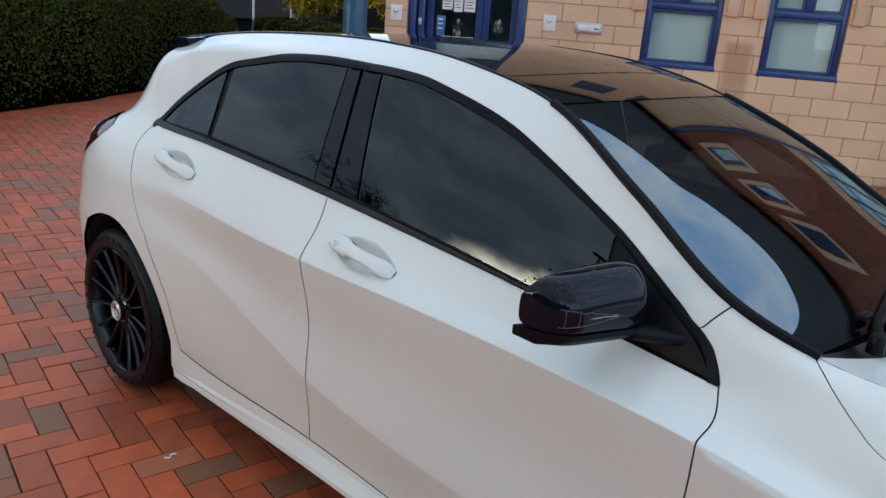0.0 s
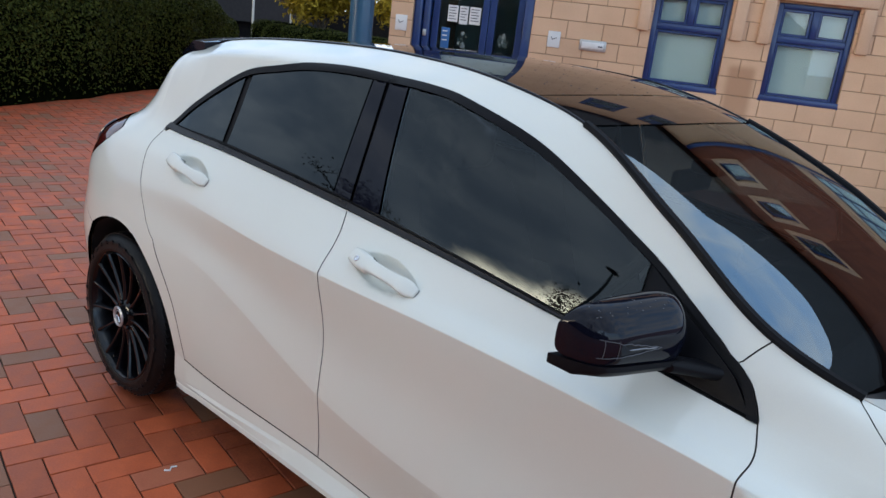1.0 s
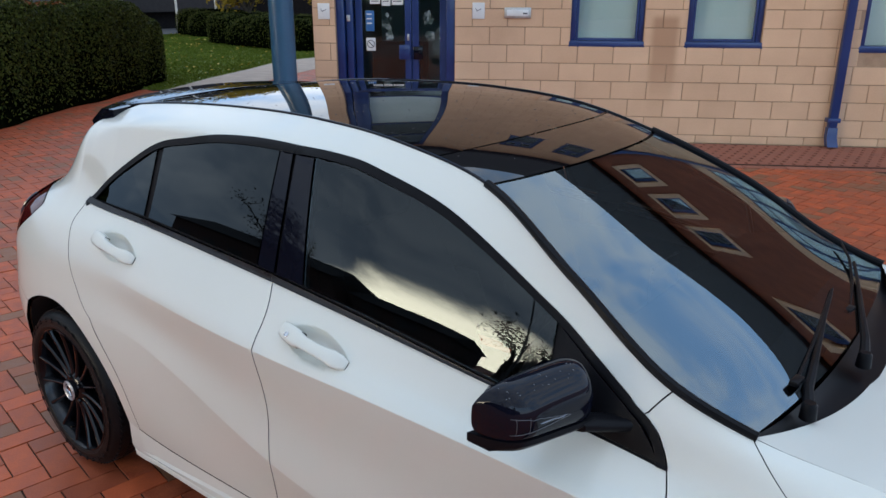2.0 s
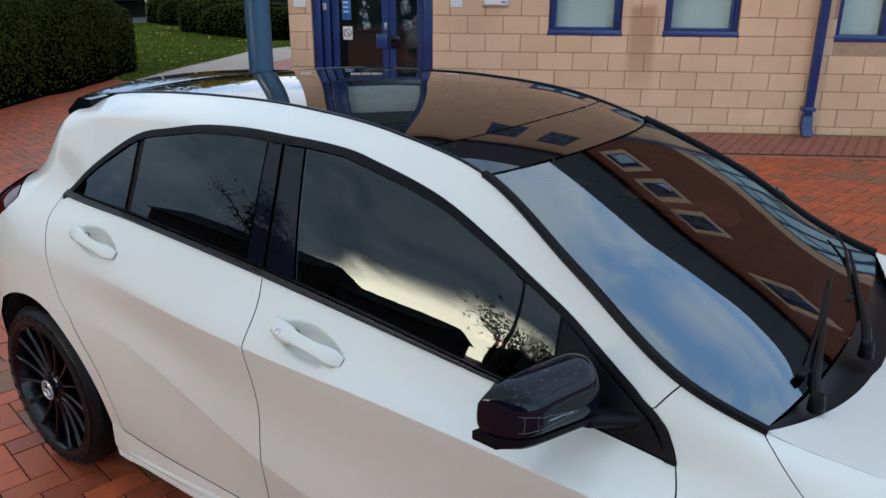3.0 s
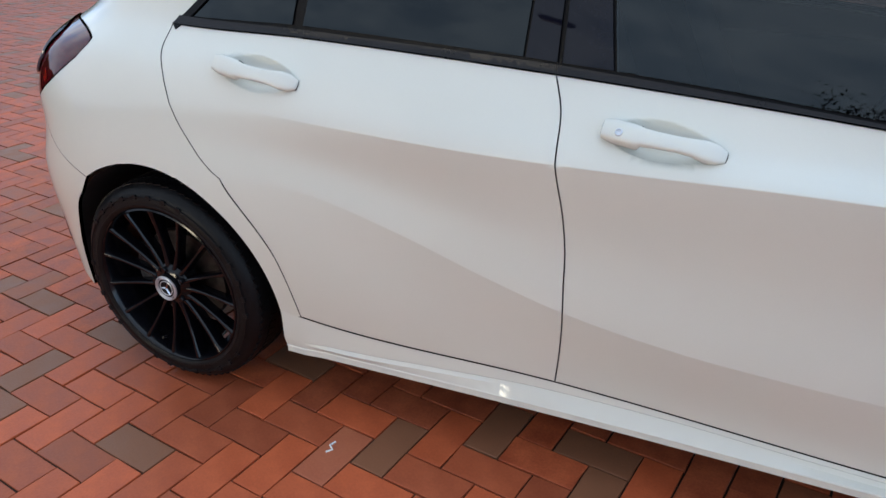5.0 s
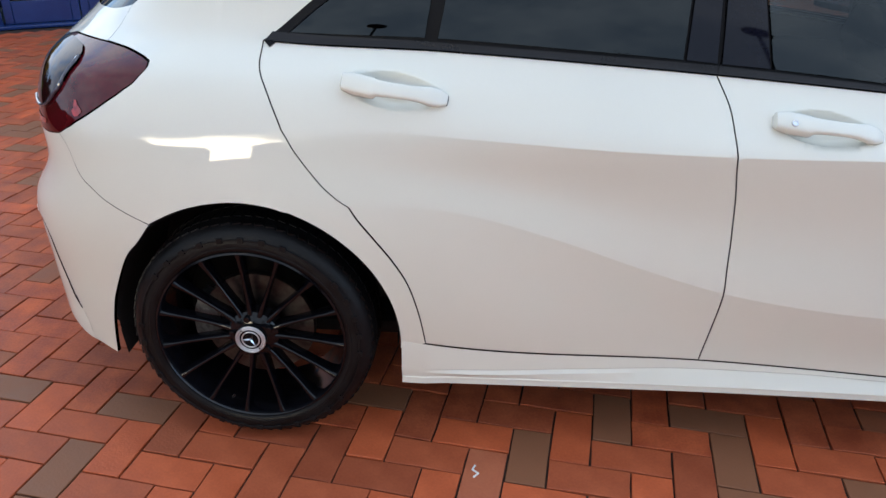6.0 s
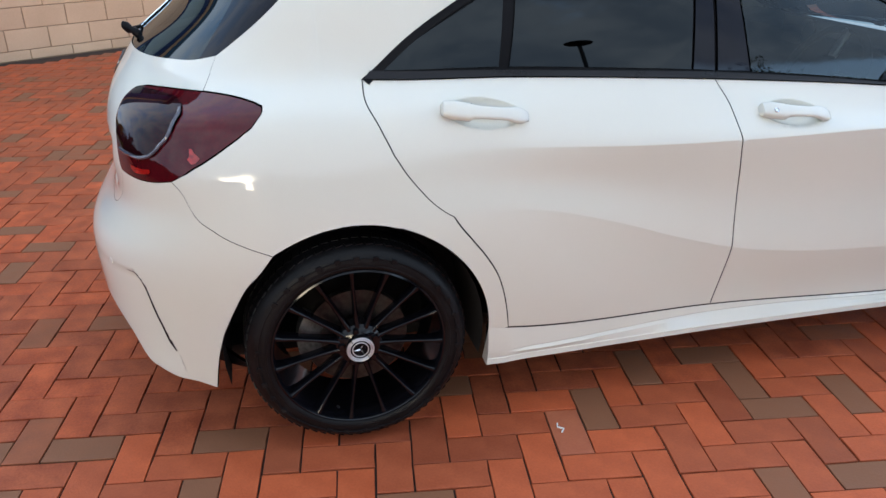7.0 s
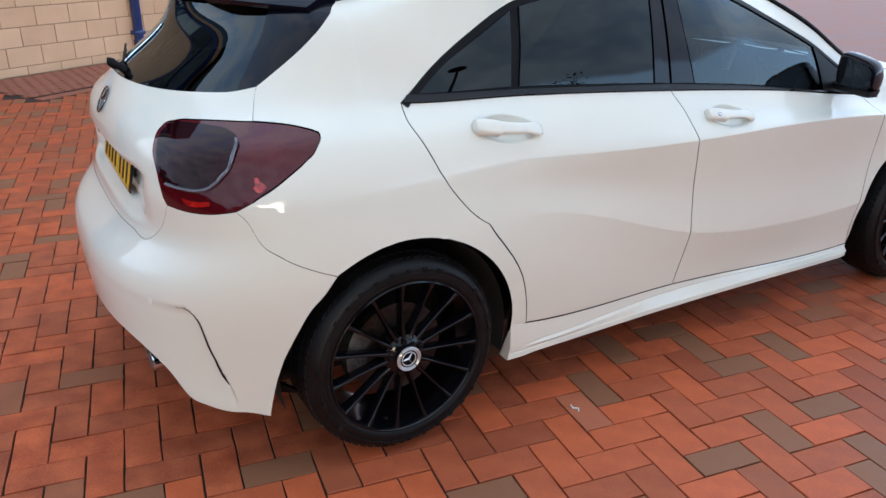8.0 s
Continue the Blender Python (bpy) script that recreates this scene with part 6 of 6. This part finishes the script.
fence = tagged(new("fence"), "dark close-boarded fence beyond the lawn", "fence")
for k in range(46):
    part("board", bm_box(-.24, .24, -.012, .012, 0, 1.75), FENCE, fence, smooth=False).matrix_local = pose(-33.5 + .42 * k, 21.6 + .22 * k, 0, 0, 0, 27.6)
for k in range(3):
    pst = tagged(part("bollard_post", bm_tube([(0, 0, 0), (0, 0, 2.6)], .05, 10), RENDER, None), "pale post by the far fence", "post", "far posts")
    pst.location = (-30.5 + 2.2 * k, 17.5 + .5 * k, 0)

# woods that close the distance, and shrubs along the car park
rng = np.random.default_rng(9)
q = rng.uniform(0, 1, 16000)
wood = np.c_[np.interp(q, [0, .35, .7, 1], [-52, -47, -26, -4]), np.interp(q, [0, .35, .7, 1], [-12, 16, 34, 40]), 6.5 * rng.beta(1.2, 1.6, len(q)) * (.75 + .25 * np.sin(q * 40))]
wood[:, :2] += rng.normal(0, 1.2, (len(q), 2))
leaves("far_woods", wood, rng.normal(0, 1, wood.shape), .34, HEDGE_LEAF, label="dark far woods in autumn", category="woods")
leaves("far_autumn_woods", wood[::5] + (.6, -.6, .3), rng.normal(0, 1, wood[::5].shape), .3, YELLOW_LEAF, label="yellow patches in the far woods", category="woods")
hedge([(-2.5, -15.5), (4, -16), (12, -14.5)], 2.0, 2.7, "brown-green shrubs at the far edge of the car park", 5000, 600)

# lawn and path
lawn = structure(mesh_ob("lawn", [(-11.2, 5.4, .006), (-10.25, 5.95, .006), (-11.3, 7.65, .006), (-12.2, 9.4, .006), (-13.3, 11.3, .006), (-13.5, 19.0, .006), (-27.0, 19.0, .006), (-25.6, 14.8, .006), (-17.4, 8.7, .006), (-12.4, 5.5, .006)], [tuple(range(10))], GRASS, None, False), "lawn")
PATH_STONE = surface("pale_path_concrete", (.34, .26, .21), (.46, .36, .29), 3, (.75, .9), .3, 60)
structure(mesh_ob("path", [(x, y, .0045) for x, y in ((-9.6, 5.3), (-10.25, 5.95), (-11.3, 7.65), (-12.2, 9.4), (-13.3, 11.3), (-13.6, 19), (-11.6, 19), (-11.3, 11.2), (-10.4, 8.9), (-9.3, 7.0), (-8.7, 5.9))], [tuple(range(11))], PATH_STONE, None, False), "pale path along the lawn")
rng = np.random.default_rng(4)
poly = np.array([(-11.2, 5.4), (-10.25, 5.95), (-11.3, 7.65), (-12.2, 9.4), (-13.3, 11.3), (-13.5, 19.0), (-27.0, 19.0), (-25.6, 14.8), (-17.4, 8.7), (-12.4, 5.5)])
g = rng.uniform(poly.min(0), poly.max(0), (90000, 2))
g = g[inside(poly, g)]
p = np.c_[g, np.full(len(g), .018)]
leaves("grass", p, np.tile((1.0, 0, .2), (len(p), 1)), .04, BLADE, label="short mown grass", category="grass", jitter=.5)
f = rng.uniform(poly.min(0), poly.max(0), (900, 2))
f = f[inside(poly, f)]
leaves("fallen_leaves", np.c_[f, np.full(len(f), .05)], np.tile((0, 0, 1.0), (len(f), 1)), .055, DEAD_LEAF, label="yellow leaves fallen on the lawn", category="leaves", jitter=.25)
structure(mesh_ob("road", [(-60, 2, .004), (-25.6, 14.2, .004), (-27.2, 19.2, .004), (-33, 21, .004), (-60, 30, .004)], [tuple(range(5))], TARMAC, None, False))

# ---- paving: herringbone clay pavers ----
PAVER = surface("clay_paver", (.30, .060, .026), (.52, .122, .050), 11, (.42, .62), .45, 130, spread=.3, specular=.28)


def add_piece_colours(m, per_object):
    """Gives some pavers a grey-brown firing, and each its own tone."""
    n, l = m.node_tree.nodes, m.node_tree.links
    b = n["Principled BSDF"]
    src = n.new("ShaderNodeObjectInfo").outputs["Random"] if per_object else n.new("ShaderNodeNewGeometry").outputs["Random Per Island"]
    ramp = n.new("ShaderNodeValToRGB")
    e = ramp.color_ramp.elements
    e[0].position, e[0].color = 0.0, (.92, .9, .9, 1)
    e[1].position, e[1].color = .20, (1.0, .95, .93, 1)
    for pos, col in ((.23, (.84, .86, .88, 1)), (.5, (1, 1, 1, 1)), (.85, (1.18, 1.05, .95, 1)), (1.0, (1.25, 1.1, 1.0, 1))):
        x = e.new(pos)
        x.color = col
    grey = n.new("ShaderNodeMapRange")
    grey.inputs["From Min"].default_value, grey.inputs["From Max"].default_value, grey.inputs["To Max"].default_value = .225, .12, .82
    l.new(src, ramp.inputs[0])
    l.new(src, grey.inputs["Value"])
    mul = n.new("ShaderNodeMix")
    mul.data_type, mul.blend_type = "RGBA", "MULTIPLY"
    mul.inputs["Factor"].default_value = 1
    old = b.inputs["Base Color"].links[0].from_socket
    hue = n.new("ShaderNodeMix")
    hue.data_type = "RGBA"
    hue.inputs[7].default_value = (.235, .112, .060, 1)
    l.new(grey.outputs[0], hue.inputs["Factor"])
    l.new(old, hue.inputs[6])
    l.new(hue.outputs[2], mul.inputs[6])
    l.new(ramp.outputs[0], mul.inputs[7])
    l.new(mul.outputs[2], b.inputs["Base Color"])
    return m


add_piece_colours(PAVER, True)
PAVER_FAR = add_piece_colours(surface("clay_paver_field", (.30, .060, .026), (.52, .122, .050), 11, (.42, .62), .45, 130, specular=.28), False)
SAND = surface("joint_sand", (.022, .012, .008), (.05, .026, .017), 30, (.9, 1.0), .5)
FIELD = surface("far_paving", (.24, .085, .056), (.34, .125, .082), 1.2, (.55, .7), .3, 40)

ground = structure(mesh_ob("ground", [(-300, -300, -.009), (300, -300, -.009), (300, 300, -.009), (-300, 300, -.009)], [(0, 1, 2, 3)], FIELD, None, False))
structure(mesh_ob("pavement_bed", [(-12, -5.6, -.0085), (8.0, -5.6, -.0085), (8.0, 11, -.0085), (-12, 11, -.0085)], [(0, 1, 2, 3)], SAND, None, False))
UNIT, TURN, OX, OY = .110, radians(-8.94), .0566, .1023
ca, sa = math.cos(TURN), math.sin(TURN)


def paver(lx, ly, r, j=.0026, c=.0014):
    """A paver with chamfered, slightly uneven edges, its corner at the origin."""
    o = [(r.uniform(-.0017, .0017), r.uniform(-.0017, .0017)) for _ in range(8)]
    x0, x1, y0, y1 = j, lx - j, j, ly - j
    xm, ym = (x0 + x1) / 2, (y0 + y1) / 2
    plan = [(x0, y0), (xm, y0), (x1, y0), (x1, ym), (x1, y1), (xm, y1), (x0, y1), (x0, ym)]
    plan = [(x + dx, y + dy) for (x, y), (dx, dy) in zip(plan, o)]
    v = [(x, y, -.009) for x, y in plan] + [(x, y, -c) for x, y in plan] + [(x + math.copysign(c, xm - x), y + math.copysign(c, ym - y), r.uniform(-.0004, 0)) for x, y in plan]
    f = [tuple(range(16, 24))]
    for a, b in ((0, 8), (8, 16)):
        f += [(a + i, a + (i + 1) % 8, b + (i + 1) % 8, b + i) for i in range(8)]
    return v, f


SPREAD = 8                 # shapes of each kind
shape_rng = random.Random(17)
shapes = {(k, n): paver(*(UNIT * q for q in size), shape_rng) for k, size in (("h", (2, 1)), ("v", (1, 2))) for n in range(SPREAD)}
meshes = {}
for k, (v, f) in shapes.items():
    meshes[k] = bpy.data.meshes.new("paver")
    meshes[k].from_pydata(v, [], f)
    meshes[k].materials.append(PAVER)
meshes["bright"] = bpy.data.meshes.new("paver")
meshes["bright"].from_pydata(shapes["v", 0][0], [], shapes["v", 0][1])
meshes["bright"].materials.append(surface("orange_paver", (.40, .10, .048), (.50, .145, .068), 7, (.42, .6), .35, 130))
rng = random.Random(5)
wall_line = lambda x, y: (x + 1) * -math.sin(radians(32)) + (y - 6.97) * math.cos(radians(32))
paving = structure(new("pavement"), "")
far_v, far_f, near = [], [], 0
for i in range(-130, 90):
    for j in range(-90, 110):
        k = (i - j + 3) % 4
        if k not in (0, 3):
            continue
        kind = "h" if k == 0 else "v", rng.randrange(SPREAD)
        px, py = i * UNIT + OX, j * UNIT + OY
        x, y = px * ca - py * sa, px * sa + py * ca
        cx, cy = x + UNIT, y + UNIT
        if not (-11.5 < cx < 8 and -5.5 < cy < 10.5) or (wall_line(cx, cy) > -.15 and (cx + 1) * math.cos(radians(32)) + (cy - 6.97) * math.sin(radians(32)) > -4.4):
            continue
        if wall_line(cx, cy) > -1.35 and (cx + 1) * math.cos(radians(32)) + (cy - 6.97) * math.sin(radians(32)) > -.4:
            continue
        if inside(poly, np.array([[cx, cy]]))[0]:
            continue
        z = rng.uniform(-.0022, .0008)
        tx, ty = rng.uniform(-.006, .006), rng.uniform(-.006, .006)
        if -1.25 < cx < 2.05 and -1.72 < cy < -.74 and near < 300:
            o = bpy.data.objects.new("paver", meshes["bright" if abs(x - .552) < .05 and abs(y + 1.10) < .06 else kind])
            scene.collection.objects.link(o)
            o.matrix_world = Matrix.Translation((x, y, z)) @ Matrix.Rotation(TURN, 4, "Z") @ Matrix.Rotation(tx, 4, "X") @ Matrix.Rotation(ty, 4, "Y")
            o.parent = paving
            near += 1
        else:
            v, f = shapes[kind]
            b = len(far_v)
            far_v += [(x + a * ca - q * sa, y + a * sa + q * ca, z + h + a * ty - q * tx) for a, q, h in v]
            far_f += [tuple(b + n for n in t) for t in f]
tagged(mesh_ob("paver_field", far_v, far_f, PAVER_FAR, paving, False), kind="stuff")
# chalk-like scuff on one paver
scuff = tagged(part("paint_scuff", bm_tube([(.603, -.955, .0012), (.596, -.972, .0012), (.612, -.985, .0012), (.600, -1.0, .0012)], .003, 5), PAPER, None), "small white paint scuff on a paver", "scuff")

# porous strip along the building, and its edging
strip_m = WALL
bm = bmesh.new()
cell = .125
holes = bmesh.new()
for a in range(0, 96):
    for b in range(0, 9):
        x, y = -.3 + a * cell + (b % 2) * cell / 2, -.10 - b * cell
        h = cell * .5
        c = .028
        ring = [(x - h, y - h), (x + h, y - h), (x + h, y + h), (x - h, y + h)]
        hole = [(x, y - c * 1.3), (x + c, y), (x, y + c * 1.3), (x - c, y)]
        o = [bm.verts.new((*q, 0)) for q in ring]
        i_ = [bm.verts.new((*q, 0)) for q in hole]
        d_ = [bm.verts.new((*q, -.02)) for q in hole]
        bm.faces.new((o[0], o[1], i_[0])), bm.faces.new((o[1], o[2], i_[1])), bm.faces.new((o[2], o[3], i_[2])), bm.faces.new((o[3], o[0], i_[3]))
        bm.faces.new((o[0], i_[0], i_[3])), bm.faces.new((o[1], i_[1], i_[0])), bm.faces.new((o[2], i_[2], i_[1])), bm.faces.new((o[3], i_[3], i_[2]))
        for q in range(4):
            bm.faces.new((i_[q], i_[(q + 1) % 4], d_[(q + 1) % 4], d_[q]))
        holes.faces.new([holes.verts.new((*q, -.007)) for q in hole])
ps = placed(tagged(part("porous_paving", bm, GRATE, None, smooth=False), "red porous pavers with diamond holes along the wall", "paving", kind="stuff"), strip_m)
tagged(part("soil_fill", holes, HOLE, ps, smooth=False), kind="stuff")
edging = placed(structure(new("kerb")), strip_m)
for a in range(0, 54):
    part("edging_block", bm_box(-.35 + a * .22, -.35 + a * .22 + .213, -1.36, -1.235, -.02, .004, .004, 1), GRATE, edging, smooth=False)

# blocks of the building's front
def block_row(parent, z0, z1, spans_here, shift):
    for a, b in spans_here:
        x = a - (shift * LONG) % LONG
        while x < b:
            x0, x1 = max(a, x), min(b, x + LONG)
            if x1 - x0 > .05:
                part("block", bm_box(x0 + .004, x1 - .004, 0, .02, z0 + .004, z1 - .004, .004, 1), BLOCK, parent, smooth=False)
            x += LONG


def free(z0, z1, limit):
    """The stretches of the front that are wall between two heights."""
    cuts = [(a, b) for a, b, c, d in OPENINGS if c < z1 - .02 and d > z0 + .02]
    cuts.sort()
    res, x = [], LEFT
    for a, b in cuts:
        res.append((x, min(a, limit)))
        x = b
    res.append((x, limit))
    return [(a, b) for a, b in res if b - a > .06]


z, row = -.112, 0
while z < 2.5:
    block_row(wall_front, max(z, 0), z + COURSE, free(z, z + COURSE, 5.58), row % 2 * .5)
    z, row = z + COURSE, row + 1
verts, faces = [], []
while z < EAVES - .05:
    for a, b in free(z, z + COURSE, RIGHT if z < STOREY - .1 else SAND_END):
        x = a - row % 2 * .5 * LONG
        while x < b:
            x0, x1 = max(a, x) + .004, min(b, x + LONG) - .004
            if x1 - x0 > .05:
                n, zt = len(verts), min(z + COURSE, EAVES) - .004
                verts += [(x0, 0, z + .004), (x1, 0, z + .004), (x1, 0, zt), (x0, 0, zt), (x0, .02, z + .004), (x1, .02, z + .004), (x1, .02, zt), (x0, .02, zt)]
                faces += [tuple(n + q for q in f) for f in ((0, 1, 2, 3), (0, 4, 5, 1), (3, 2, 6, 7), (0, 3, 7, 4), (1, 5, 6, 2))]
            x += LONG
    z, row = z + COURSE, row + 1
tagged(mesh_ob("upper_blocks", verts, faces, BLOCK, wall_front, False), kind="stuff")
bm = bmesh.new()
z = -.112
while z < STOREY - .1:
    for a, b in free(z, z + COURSE, RIGHT):
        if b > 5.65 and z < 2.5:
            bm_box(max(a, 5.59), b, 0, .02, max(z, 0) + .004, z + COURSE - .004, bm=bm)
    z += COURSE
tagged(part("far_blocks", bm, BLOCK, wall_front, smooth=False), kind="stuff")
for r in range(13):
    z = -.112 + r * COURSE
    for k in range(4):
        y0 = .32 + LONG * k - (r % 2) * LONG / 2
        part("block", bm_box(LEFT - .022, LEFT - .001, max(y0, .305) + .004, y0 + LONG - .004, max(z, 0) + .004, z + COURSE - .004), BLOCK, wall_end, smooth=False)
